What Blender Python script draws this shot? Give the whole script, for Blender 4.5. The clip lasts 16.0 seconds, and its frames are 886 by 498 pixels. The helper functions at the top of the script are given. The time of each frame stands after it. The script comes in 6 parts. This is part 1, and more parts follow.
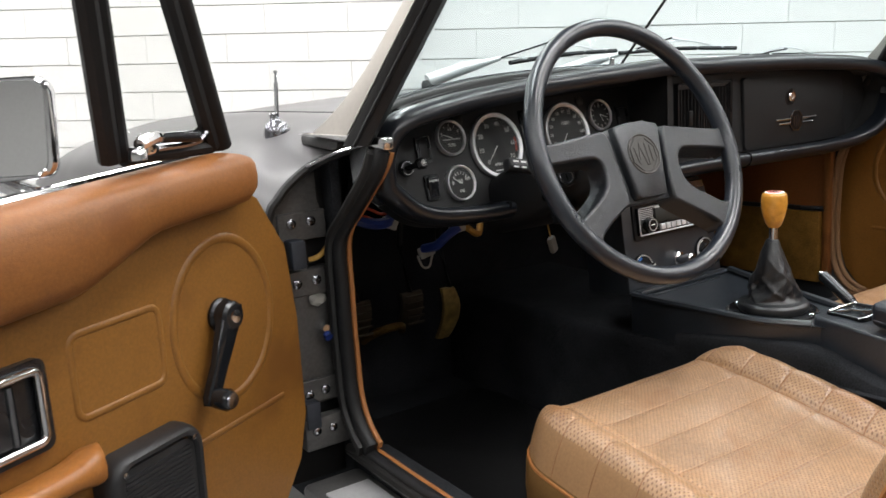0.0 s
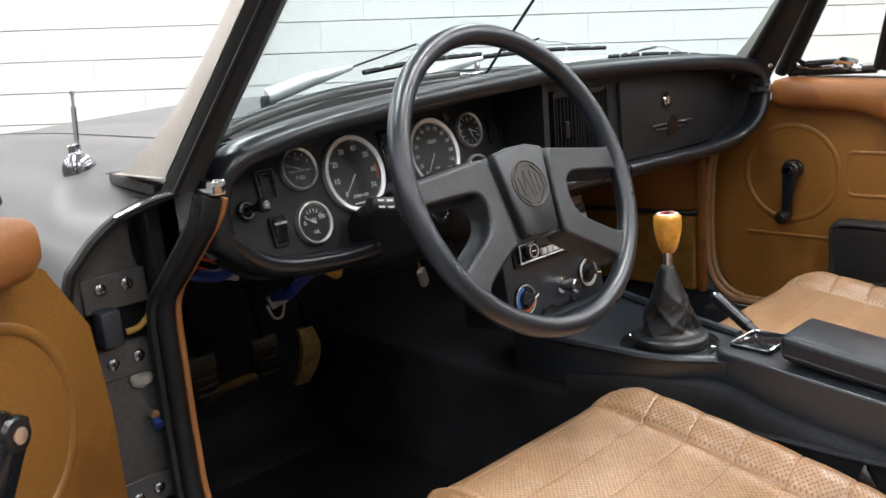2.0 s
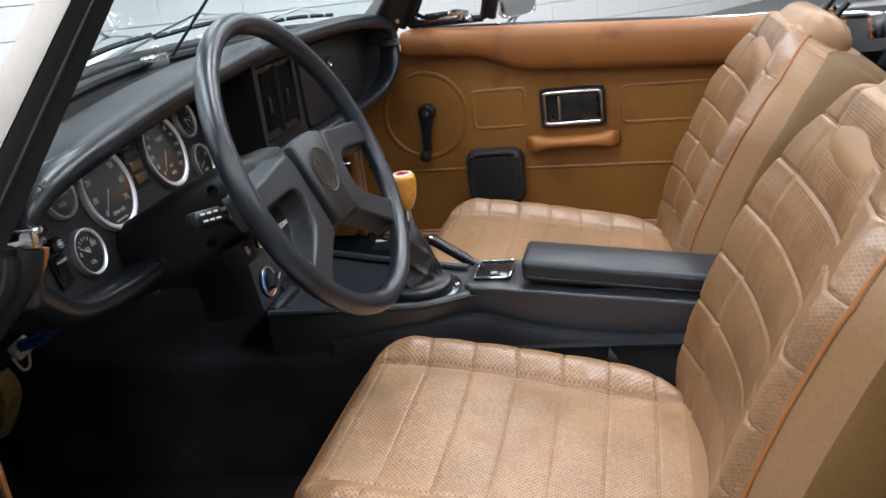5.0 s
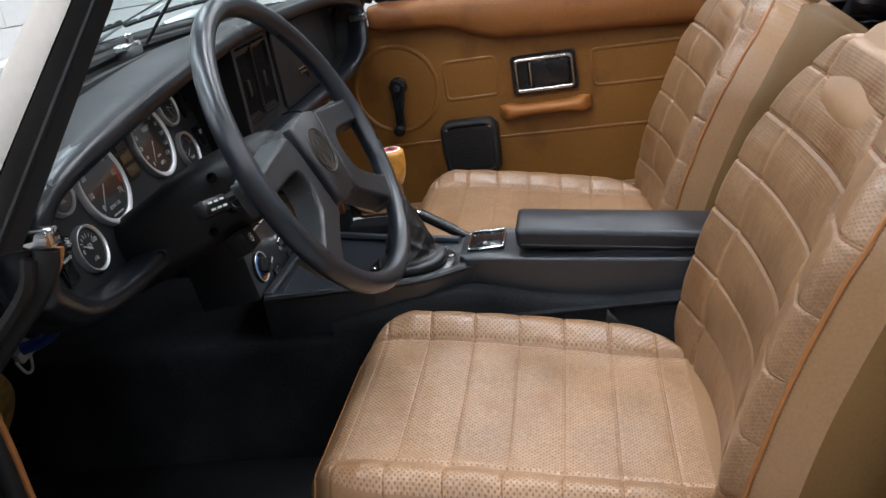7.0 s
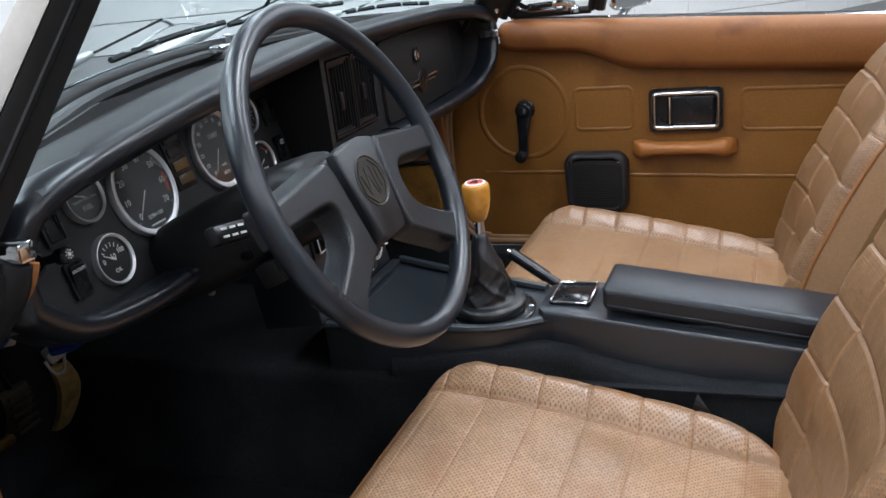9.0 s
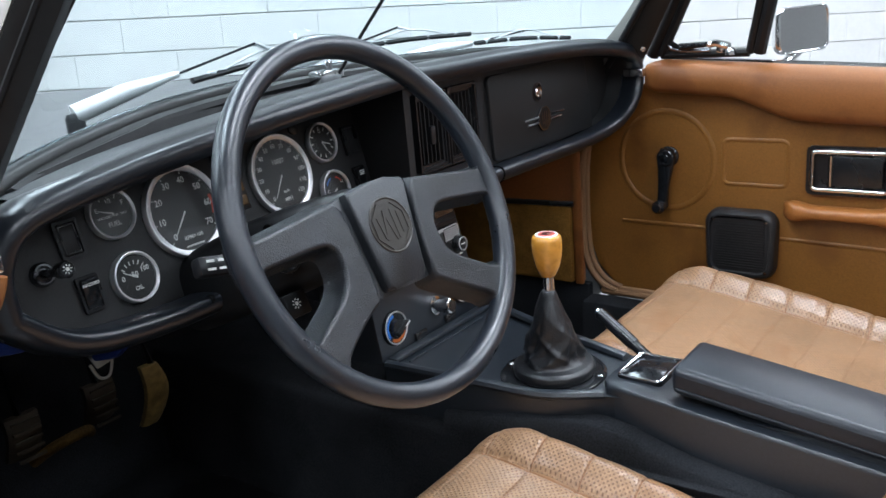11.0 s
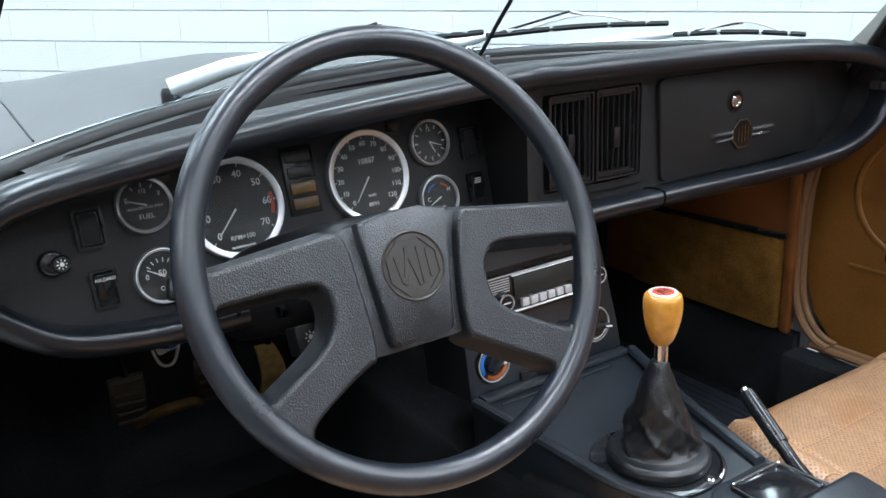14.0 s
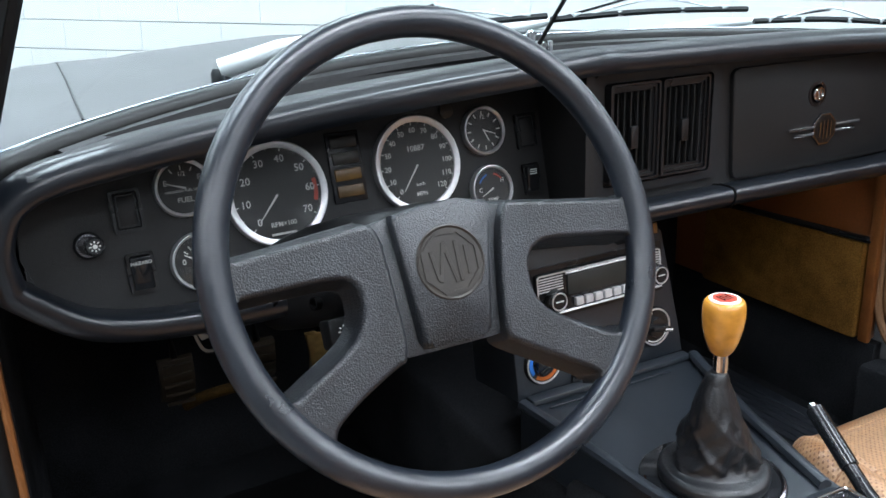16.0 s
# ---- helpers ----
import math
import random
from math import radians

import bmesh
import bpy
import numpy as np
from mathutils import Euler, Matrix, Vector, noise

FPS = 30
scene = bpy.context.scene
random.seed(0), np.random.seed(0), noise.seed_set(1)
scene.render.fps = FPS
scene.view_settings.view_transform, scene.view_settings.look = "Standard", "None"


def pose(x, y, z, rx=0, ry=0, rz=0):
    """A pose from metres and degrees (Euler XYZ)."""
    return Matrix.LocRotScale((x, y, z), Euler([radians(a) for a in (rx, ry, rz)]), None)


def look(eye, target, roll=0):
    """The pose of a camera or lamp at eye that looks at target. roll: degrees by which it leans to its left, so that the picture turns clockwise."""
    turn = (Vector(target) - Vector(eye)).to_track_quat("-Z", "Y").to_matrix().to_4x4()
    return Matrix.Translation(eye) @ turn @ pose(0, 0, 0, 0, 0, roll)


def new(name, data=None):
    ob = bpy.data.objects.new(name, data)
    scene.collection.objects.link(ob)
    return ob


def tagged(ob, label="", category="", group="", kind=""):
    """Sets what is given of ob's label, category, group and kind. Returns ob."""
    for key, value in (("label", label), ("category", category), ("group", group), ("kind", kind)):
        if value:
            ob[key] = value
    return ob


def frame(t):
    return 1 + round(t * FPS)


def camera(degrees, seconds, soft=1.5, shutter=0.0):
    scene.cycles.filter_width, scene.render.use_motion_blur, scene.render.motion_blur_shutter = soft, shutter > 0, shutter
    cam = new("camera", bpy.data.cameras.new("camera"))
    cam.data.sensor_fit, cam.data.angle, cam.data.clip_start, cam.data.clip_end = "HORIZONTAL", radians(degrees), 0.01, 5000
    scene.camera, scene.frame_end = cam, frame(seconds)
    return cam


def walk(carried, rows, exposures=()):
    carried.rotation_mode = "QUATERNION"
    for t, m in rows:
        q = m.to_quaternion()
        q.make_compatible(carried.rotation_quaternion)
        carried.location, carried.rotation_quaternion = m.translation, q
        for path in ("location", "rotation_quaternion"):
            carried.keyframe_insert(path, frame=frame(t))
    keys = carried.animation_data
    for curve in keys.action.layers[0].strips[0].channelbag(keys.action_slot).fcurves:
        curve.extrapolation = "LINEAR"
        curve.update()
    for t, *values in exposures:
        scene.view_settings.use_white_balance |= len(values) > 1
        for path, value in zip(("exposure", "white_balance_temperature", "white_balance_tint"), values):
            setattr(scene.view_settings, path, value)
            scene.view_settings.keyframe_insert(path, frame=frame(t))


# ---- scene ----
cam = camera(54.9, 16.0, shutter=0.3)
PATH = [
    (0, (-1.21, -0.847, 0.9), (-0.123, 0.785, 0.504), -3.4),
    (0.5, (-1.16, -0.796, 0.9), (-0.019, 0.8, 0.51), -3.6),
    (1, (-1.114, -0.748, 0.912), (0.084, 0.802, 0.509), -3.8),
    (1.5, (-1.084, -0.711, 0.927), (0.171, 0.787, 0.502), -4.0),
    (2, (-1.08, -0.669, 0.935), (0.262, 0.746, 0.491), -4.5),
    (2.5, (-1.104, -0.607, 0.942), (0.355, 0.677, 0.469), -5.0),
    (3, (-1.139, -0.545, 0.957), (0.437, 0.572, 0.439), -5.3),
    (3.5, (-1.167, -0.49, 0.981), (0.497, 0.459, 0.407), -5.1),
    (4, (-1.195, -0.471, 1.001), (0.528, 0.338, 0.387), -5.9),
    (4.5, (-1.223, -0.426, 1.011), (0.561, 0.209, 0.367), -6.4),
    (5, (-1.252, -0.39, 1.021), (0.57, 0.077, 0.341), -7.3),
    (5.2, (-1.261, -0.38, 1.025), (0.567, 0.036, 0.329), -7.7),
    (7.3, (-1.264, -0.331, 1.031), (0.546, 0.049, 0.27), -10.4),
    (7.5, (-1.249, -0.335, 1.028), (0.555, 0.084, 0.274), -10.2),
    (8, (-1.207, -0.366, 1.032), (0.57, 0.174, 0.288), -9.1),
    (8.5, (-1.157, -0.401, 1.031), (0.59, 0.247, 0.303), -8.0),
    (8.7, (-1.137, -0.411, 1.022), (0.605, 0.272, 0.315), -7.5),
    (10.8, (-0.944, -0.56, 0.996), (0.588, 0.584, 0.411), -5.6),
    (11, (-0.937, -0.573, 0.998), (0.569, 0.612, 0.425), -5.2),
    (11.5, (-0.909, -0.595, 0.994), (0.536, 0.678, 0.452), -4.2),
    (12, (-0.86, -0.616, 0.998), (0.506, 0.743, 0.46), -3.2),
    (12.5, (-0.801, -0.626, 1.001), (0.478, 0.81, 0.454), -2.8),
    (13, (-0.738, -0.621, 1.002), (0.445, 0.89, 0.438), -2.8),
    (13.5, (-0.686, -0.606, 1.003), (0.41, 0.962, 0.417), -2.8),
    (14, (-0.642, -0.595, 1.004), (0.368, 1.021, 0.398), -2.7),
    (14.5, (-0.614, -0.585, 1.006), (0.335, 1.061, 0.383), -2.4),
    (15, (-0.595, -0.581, 1.002), (0.308, 1.09, 0.377), -2.2),
    (15.5, (-0.586, -0.584, 0.999), (0.278, 1.109, 0.377), -2.4),
    (16, (-0.596, -0.573, 0.997), (0.258, 1.122, 0.368), -2.3),
]
walk(cam, [(t, look(eye, target, roll)) for t, eye, target, roll in PATH],
     [(0, -0.06, 6600, 10), (1, -0.04, 6550, 10), (2, 0.05, 6500, 10), (3.5, 0.08, 6300, 10), (5, -0.17, 6100, 10), (7.5, -0.42, 6050, 10), (8.5, -0.37, 5950, 10), (11, 0.0, 5750, 8), (13, 0.08, 5830, 8), (14.5, 0.18, 5840, 8), (16, 0.20, 5850, 8)])

# ---------------------------------------------------------------- light
world = bpy.data.worlds.new("studio_world")
scene.world = world
world.use_nodes = True
world.node_tree.nodes["Background"].inputs[0].default_value = (0.9, 0.95, 1.0, 1)
world.node_tree.nodes["Background"].inputs[1].default_value = 0.05
scene.view_settings.exposure = 0.0


# ---------------------------------------------------------------- materials
def material(name, color, rough=0.5, metal=0.0, vary=0.12, grain=120.0, blotch=6.0, bump=0.1, bump_scale=400.0,
             coat=0.0, spec=0.5, emit=None, per_object=0.0, wear=None, rough_vary=0.1, kind="noise", depth=0.001):
    m = bpy.data.materials.new(name)
    m.use_nodes = True
    nt = m.node_tree
    b = nt.nodes["Principled BSDF"]
    b.inputs["Metallic"].default_value = metal
    b.inputs["Coat Weight"].default_value = coat
    b.inputs["Coat Roughness"].default_value = 0.16
    b.inputs["Specular IOR Level"].default_value = spec
    co = nt.nodes.new("ShaderNodeTexCoord")

    def noise_tex(scale, detail=3.0):
        n = nt.nodes.new("ShaderNodeTexNoise")
        n.inputs["Scale"].default_value = scale
        n.inputs["Detail"].default_value = detail
        nt.links.new(co.outputs["Object"], n.inputs["Vector"])
        return n

    big, fine = noise_tex(blotch, 4.0), noise_tex(grain, 2.0)
    mixn = nt.nodes.new("ShaderNodeMath")
    mixn.operation = "ADD"
    nt.links.new(big.outputs["Fac"], mixn.inputs[0])
    nt.links.new(fine.outputs["Fac"], mixn.inputs[1])
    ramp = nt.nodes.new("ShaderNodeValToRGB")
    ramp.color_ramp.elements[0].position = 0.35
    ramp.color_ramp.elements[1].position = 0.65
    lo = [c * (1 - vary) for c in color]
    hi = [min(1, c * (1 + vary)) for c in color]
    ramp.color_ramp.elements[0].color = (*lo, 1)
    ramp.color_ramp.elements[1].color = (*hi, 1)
    half = nt.nodes.new("ShaderNodeMath")
    half.operation = "MULTIPLY"
    half.inputs[1].default_value = 0.5
    nt.links.new(mixn.outputs[0], half.inputs[0])
    nt.links.new(half.outputs[0], ramp.inputs[0])
    col = ramp.outputs[0]
    if per_object:
        info = nt.nodes.new("ShaderNodeObjectInfo")
        hsv = nt.nodes.new("ShaderNodeHueSaturation")
        rng = nt.nodes.new("ShaderNodeMapRange")
        rng.inputs[3].default_value, rng.inputs[4].default_value = 1 - per_object, 1 + per_object
        nt.links.new(info.outputs["Random"], rng.inputs[0])
        nt.links.new(rng.outputs[0], hsv.inputs["Value"])
        nt.links.new(col, hsv.inputs["Color"])
        col = hsv.outputs[0]
    if wear:
        n = noise_tex(wear[1], 6.0)
        r2 = nt.nodes.new("ShaderNodeValToRGB")
        r2.color_ramp.elements[0].position, r2.color_ramp.elements[1].position = wear[2], wear[2] + 0.12
        nt.links.new(n.outputs["Fac"], r2.inputs[0])
        mx = nt.nodes.new("ShaderNodeMix")
        mx.data_type = "RGBA"
        nt.links.new(r2.outputs[0], mx.inputs[0])
        nt.links.new(col, mx.inputs[6])
        mx.inputs[7].default_value = (*wear[0], 1)
        col = mx.outputs[2]
    nt.links.new(col, b.inputs["Base Color"])
    rr = nt.nodes.new("ShaderNodeMapRange")
    rr.inputs[3].default_value, rr.inputs[4].default_value = max(0.02, rough - rough_vary), min(1, rough + rough_vary)
    nt.links.new(big.outputs["Fac"], rr.inputs[0])
    nt.links.new(rr.outputs[0], b.inputs["Roughness"])
    if bump:
        if kind == "noise":
            t = noise_tex(bump_scale, 2.0).outputs["Fac"]
        else:
            v = nt.nodes.new("ShaderNodeTexVoronoi")
            v.inputs["Scale"].default_value = bump_scale
            nt.links.new(co.outputs["Object"], v.inputs["Vector"])
            t = v.outputs["Distance"]
        bp = nt.nodes.new("ShaderNodeBump")
        bp.inputs["Strength"].default_value = bump
        bp.inputs["Distance"].default_value = depth
        nt.links.new(t, bp.inputs["Height"])
        nt.links.new(bp.outputs[0], b.inputs["Normal"])
    if emit:
        b.inputs["Emission Color"].default_value = (*emit[0], 1)
        b.inputs["Emission Strength"].default_value = emit[1]
    return m


def glass_material(name, tint, rough=0.0, ior=1.45, clear=0.85):
    m = bpy.data.materials.new(name)
    m.use_nodes = True
    nt = m.node_tree
    nt.nodes.clear()
    out = nt.nodes.new("ShaderNodeOutputMaterial")
    tr = nt.nodes.new("ShaderNodeBsdfTransparent")
    tr.inputs[0].default_value = (*tint, 1)
    gl = nt.nodes.new("ShaderNodeBsdfGlossy")
    gl.inputs["Roughness"].default_value = rough
    lw = nt.nodes.new("ShaderNodeLayerWeight")
    lw.inputs[0].default_value = 0.5
    pw = nt.nodes.new("ShaderNodeMath")
    pw.operation = "POWER"
    pw.inputs[1].default_value = 5.0
    nt.links.new(lw.outputs["Facing"], pw.inputs[0])
    fr = nt.nodes.new("ShaderNodeMath")
    fr.operation = "MULTIPLY_ADD"
    fr.inputs[1].default_value, fr.inputs[2].default_value = 0.9, 0.045
    nt.links.new(pw.outputs[0], fr.inputs[0])
    mx = nt.nodes.new("ShaderNodeMixShader")
    nt.links.new(fr.outputs[0], mx.inputs[0])
    nt.links.new(tr.outputs[0], mx.inputs[1])
    nt.links.new(gl.outputs[0], mx.inputs[2])
    nt.links.new(mx.outputs[0], out.inputs[0])
    return m


def stitched(m):
    """Adds the thread lines of pleats and hems, from the skin's own run of seams."""
    nt = m.node_tree
    b = nt.nodes["Principled BSDF"]

    def node(op, a, c=None):
        n = nt.nodes.new("ShaderNodeMath")
        n.operation = op
        for k, val in enumerate((a, c)):
            if isinstance(val, float):
                n.inputs[k].default_value = val
            elif val is not None:
                nt.links.new(val, n.inputs[k])
        return n.outputs[0]

    def near(sock, w):
        g = nt.nodes.new("ShaderNodeMapRange")
        g.interpolation_type = "SMOOTHSTEP"
        g.inputs[1].default_value, g.inputs[2].default_value = w * 0.4, w
        g.inputs[3].default_value, g.inputs[4].default_value = 1.0, 0.0
        nt.links.new(sock, g.inputs[0])
        return g.outputs[0]

    uv = nt.nodes.new("ShaderNodeUVMap")
    uv.uv_map = "pleats"
    sp = nt.nodes.new("ShaderNodeSeparateXYZ")
    nt.links.new(uv.outputs[0], sp.inputs[0])
    uh = nt.nodes.new("ShaderNodeUVMap")
    uh.uv_map = "hems"
    sh = nt.nodes.new("ShaderNodeSeparateXYZ")
    nt.links.new(uh.outputs[0], sh.inputs[0])
    q = node("SUBTRACT", sp.outputs[0], node("ROUND", sp.outputs[0]))
    line = node("MULTIPLY", near(node("ABSOLUTE", q), 0.019), sp.outputs[1])
    hem = near(node("ABSOLUTE", sh.outputs[0]), 0.0017)
    fac = node("MAXIMUM", line, hem)
    old = b.inputs["Base Color"].links[0].from_socket
    mx = nt.nodes.new("ShaderNodeMix")
    mx.data_type = "RGBA"
    nt.links.new(node("MULTIPLY", fac, 0.75), mx.inputs[0])
    nt.links.new(old, mx.inputs[6])
    mx.inputs[7].default_value = (0.25, 0.105, 0.040, 1)
    nt.links.new(mx.outputs[2], b.inputs["Base Color"])
    bp = nt.nodes.new("ShaderNodeBump")
    bp.inputs["Strength"].default_value, bp.inputs["Distance"].default_value = 0.8, 0.0012
    bp.invert = True
    nt.links.new(fac, bp.inputs["Height"])
    if b.inputs["Normal"].links:
        nt.links.new(b.inputs["Normal"].links[0].from_socket, bp.inputs["Normal"])
    nt.links.new(bp.outputs[0], b.inputs["Normal"])
    return m


TAN_SEAT = stitched(material("tan_seat_leather", (0.300, 0.170, 0.084), spec=0.5, rough=0.32, vary=0.12, grain=260, blotch=5, bump=0.25, bump_scale=700, depth=0.0006))
TAN_HEAD = material("tan_headrest_leather", (0.300, 0.170, 0.084), spec=0.5, rough=0.32, vary=0.12, grain=260, blotch=5, bump=0.25, bump_scale=700, depth=0.0006)
def perforated(name, base, hole, pitch, ribs=False):
    """Leather pricked with staggered holes, or finely ribbed, along the run of the skin."""
    m = material(name, base, rough=0.34, vary=0.26, grain=200, blotch=9, bump=0.0, spec=0.6, rough_vary=0.12, wear=(tuple(c * w for c, w in zip(base, (0.86, 0.74, 0.62))), 11.0, 0.56))
    nt = m.node_tree
    b = nt.nodes["Principled BSDF"]
    uv = nt.nodes.new("ShaderNodeUVMap")
    uv.uv_map = "run"
    sep = nt.nodes.new("ShaderNodeSeparateXYZ")
    nt.links.new(uv.outputs[0], sep.inputs[0])

    def math_node(op, a, c):
        n = nt.nodes.new("ShaderNodeMath")
        n.operation = op
        for k, val in enumerate((a, c)):
            if val is None:
                continue
            if isinstance(val, float):
                n.inputs[k].default_value = val
            else:
                nt.links.new(val, n.inputs[k])
        return n.outputs[0]

    k = 2 * math.pi / pitch
    cu = math_node("COSINE", math_node("MULTIPLY", sep.outputs[0], k), None)
    cv = math_node("COSINE", math_node("MULTIPLY", sep.outputs[1], k), None)
    h = cv if ribs else math_node("MULTIPLY", cu, cv)
    rng = nt.nodes.new("ShaderNodeMapRange")
    rng.interpolation_type = "SMOOTHSTEP"
    rng.inputs[1].default_value, rng.inputs[2].default_value = (0.2, 0.9) if ribs else (0.25, 0.60)
    nt.links.new(h, rng.inputs[0])
    old = b.inputs["Base Color"].links[0].from_socket
    mx = nt.nodes.new("ShaderNodeMix")
    mx.data_type = "RGBA"
    # with ribs, crease shade is put into the colour along each groove
    fac = math_node("MULTIPLY", rng.outputs[0], 0.30 if ribs else 0.65)
    nt.links.new(fac, mx.inputs[0])
    nt.links.new(old, mx.inputs[6])
    mx.inputs[7].default_value = (*hole, 1)
    nt.links.new(mx.outputs[2], b.inputs["Base Color"])
    bp = nt.nodes.new("ShaderNodeBump")
    bp.inputs["Strength"].default_value, bp.inputs["Distance"].default_value = (0.35, 0.0006) if ribs else (0.6, 0.0010)
    bp.invert = True
    nt.links.new(rng.outputs[0], bp.inputs["Height"])
    co = nt.nodes.new("ShaderNodeTexCoord")
    soft = nt.nodes.new("ShaderNodeTexNoise")
    soft.inputs["Scale"].default_value, soft.inputs["Detail"].default_value = 22.0, 3.0
    nt.links.new(co.outputs["Object"], soft.inputs["Vector"])
    dent = nt.nodes.new("ShaderNodeBump")
    dent.inputs["Strength"].default_value, dent.inputs["Distance"].default_value = 0.5, 0.006
    nt.links.new(soft.outputs["Fac"], dent.inputs["Height"])
    nt.links.new(dent.outputs[0], bp.inputs["Normal"])
    nt.links.new(bp.outputs[0], b.inputs["Normal"])
    return m


# One leather: cushion copy lighter, backrest copies darker, putting overhead light into colour.
PERF = stitched(perforated("lit_perforated_tan_leather", (0.380, 0.224, 0.122), (0.12, 0.056, 0.026), 0.0070))
BOLSTER = stitched(perforated("shaded_perforated_bolster_leather", (0.275, 0.156, 0.080), (0.175, 0.090, 0.043), 0.0048))
RIBBED = stitched(perforated("shaded_ribbed_tan_leather", (0.212, 0.116, 0.054), (0.155, 0.080, 0.038), 0.0042, True))
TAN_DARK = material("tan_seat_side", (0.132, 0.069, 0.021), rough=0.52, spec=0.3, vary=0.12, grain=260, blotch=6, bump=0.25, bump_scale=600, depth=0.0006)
GAITER = material("soft_gaiter_leather", (0.0085, 0.0095, 0.0115), spec=0.65, rough=0.36, vary=0.25, grain=300, bump=0.5, bump_scale=380, depth=0.0010)
DOORTAN = material("ochre_door_vinyl", (0.232, 0.098, 0.0175), wear=((0.165, 0.064, 0.012), 7.0, 0.56), rough=0.44, vary=0.16, grain=300, blotch=4, bump=0.25, bump_scale=700, depth=0.0005)
KICK = material("brown_kick_vinyl", (0.26, 0.085, 0.02), rough=0.5, vary=0.12, grain=200, blotch=5, bump=0.2, bump_scale=500)
CAPTAN = material("brown_cap_vinyl", (0.245, 0.090, 0.022), wear=((0.175, 0.058, 0.014), 9.0, 0.57), rough=0.50, spec=0.4, vary=0.14, grain=300, blotch=5, bump=0.3, bump_scale=600, depth=0.0006)
PULLTAN = material("orange_tan_pull_vinyl", (0.350, 0.132, 0.030), rough=0.38, vary=0.14, grain=300, blotch=9, bump=0.2, bump_scale=700, depth=0.0004)
WINDLACE = material("pale_tan_windlace", (0.24, 0.13, 0.062), rough=0.6, vary=0.15, grain=400)
PIPING = material("tan_piping", (0.32, 0.125, 0.035), rough=0.5)
BLACKPAD = material("black_dash_vinyl", (0.0115, 0.0130, 0.0155), spec=0.4, rough=0.48, vary=0.22, grain=200, blotch=8, bump=0.4, bump_scale=700, depth=0.0006)
ROLLPAD = material("shiny_black_roll", (0.0085, 0.0108, 0.0150), spec=0.62, rough=0.29, vary=0.18, grain=300, blotch=4, bump=0.15, bump_scale=900, depth=0.0003, rough_vary=0.02)
BEZEL = material("bezel_aluminium", (0.80, 0.80, 0.81), rough=0.40, metal=0.85, vary=0.05, bump=0.0)
BLACKPANEL = material("black_crackle_panel", (0.0135, 0.0137, 0.0145), spec=0.4, rough=0.50, vary=0.25, grain=300, blotch=9, bump=0.5, bump_scale=900, depth=0.0005)
BLACKPLAST = material("black_plastic", (0.011, 0.0115, 0.013), spec=0.5, rough=0.28, vary=0.15, bump=0.1, bump_scale=900)
# vary and grain put the glinting sparkle of the grain into the colour
WHEELPLAST = material("grained_glint_plastic", (0.0125, 0.0145, 0.0178), rough=0.33, spec=0.65, vary=0.75, grain=520, blotch=25, bump=0.65, bump_scale=700, depth=0.0006, rough_vary=0.04, kind="cells")
BADGE = material("brown_black_badge", (0.030, 0.025, 0.020), rough=0.40, vary=0.2, bump=0.2, bump_scale=900, depth=0.0004)
RIMPLAST = material("smooth_rim_plastic", (0.0135, 0.0172, 0.0240), spec=0.8, rough=0.28, vary=0.25, grain=500, blotch=20, bump=0.22, bump_scale=1100, depth=0.0004, rough_vary=0.02, kind="cells")
COWL = material("matt_cowl_plastic", (0.0068, 0.0072, 0.0080), spec=0.3, rough=0.42, vary=0.25, blotch=10, bump=0.3, bump_scale=700, depth=0.0005)
CONSOLE = material("console_vinyl", (0.0145, 0.0188, 0.0250), spec=0.85, rough=0.35, vary=0.3, grain=350, blotch=9, bump=0.3, bump_scale=900, depth=0.0005, kind="cells")
LEATHERB = material("black_leather", (0.0120, 0.0155, 0.0215), spec=0.50, rough=0.33, vary=0.25, bump=0.35, bump_scale=600, depth=0.0007)
CARPET = material("black_carpet", (0.0240, 0.0258, 0.0295), rough=0.95, vary=0.55, grain=420, blotch=9, bump=1.0, bump_scale=700, depth=0.004, spec=0.12)
TANCARPET = material("ochre_carpet", (0.25, 0.125, 0.026), rough=0.95, vary=0.4, grain=400, blotch=25, bump=1.0, bump_scale=500, depth=0.004, spec=0.1)
DARKOCHRE = material("dark_ochre_carpet", (0.075, 0.044, 0.012), rough=0.9, vary=0.5, grain=300, blotch=30, bump=0.8, bump_scale=400, depth=0.003, spec=0.15)
GREYRUB = material("aged_grey_rubber", (0.045, 0.043, 0.042), rough=0.55, vary=0.2, bump=0.15, bump_scale=300)
RUBBER = material("black_rubber", (0.0085, 0.0085, 0.0092), rough=0.5, spec=0.35, vary=0.25, bump=0.1, bump_scale=300)
CHROME = material("chrome", (0.75, 0.75, 0.76), rough=0.10, metal=1.0, vary=0.04, bump=0.0, rough_vary=0.05)
SATIN = material("satin_silver", (0.72, 0.72, 0.73), rough=0.33, metal=0.40, vary=0.06, bump=0.0)
PAINT = material("grey_metallic_paint", (0.112, 0.107, 0.110), rough=0.46, metal=0.25, vary=0.07, grain=900, blotch=3, bump=0.0, coat=0.10)
JAMB = material("grey_painted_steel", (0.082, 0.079, 0.077), rough=0.46, metal=0.2, vary=0.22, grain=200, blotch=14, bump=0.08, bump_scale=200)
# near-black put in place of the shade inside ducts, recesses, slots and joints
SHADEBLACK = material("recess_shade_black", (0.004, 0.004, 0.0042), rough=0.9, spec=0.1, bump=0.0)
STEELD = material("polished_dark_steel", (0.30, 0.30, 0.32), rough=0.20, metal=1.0, vary=0.1, bump=0.0)
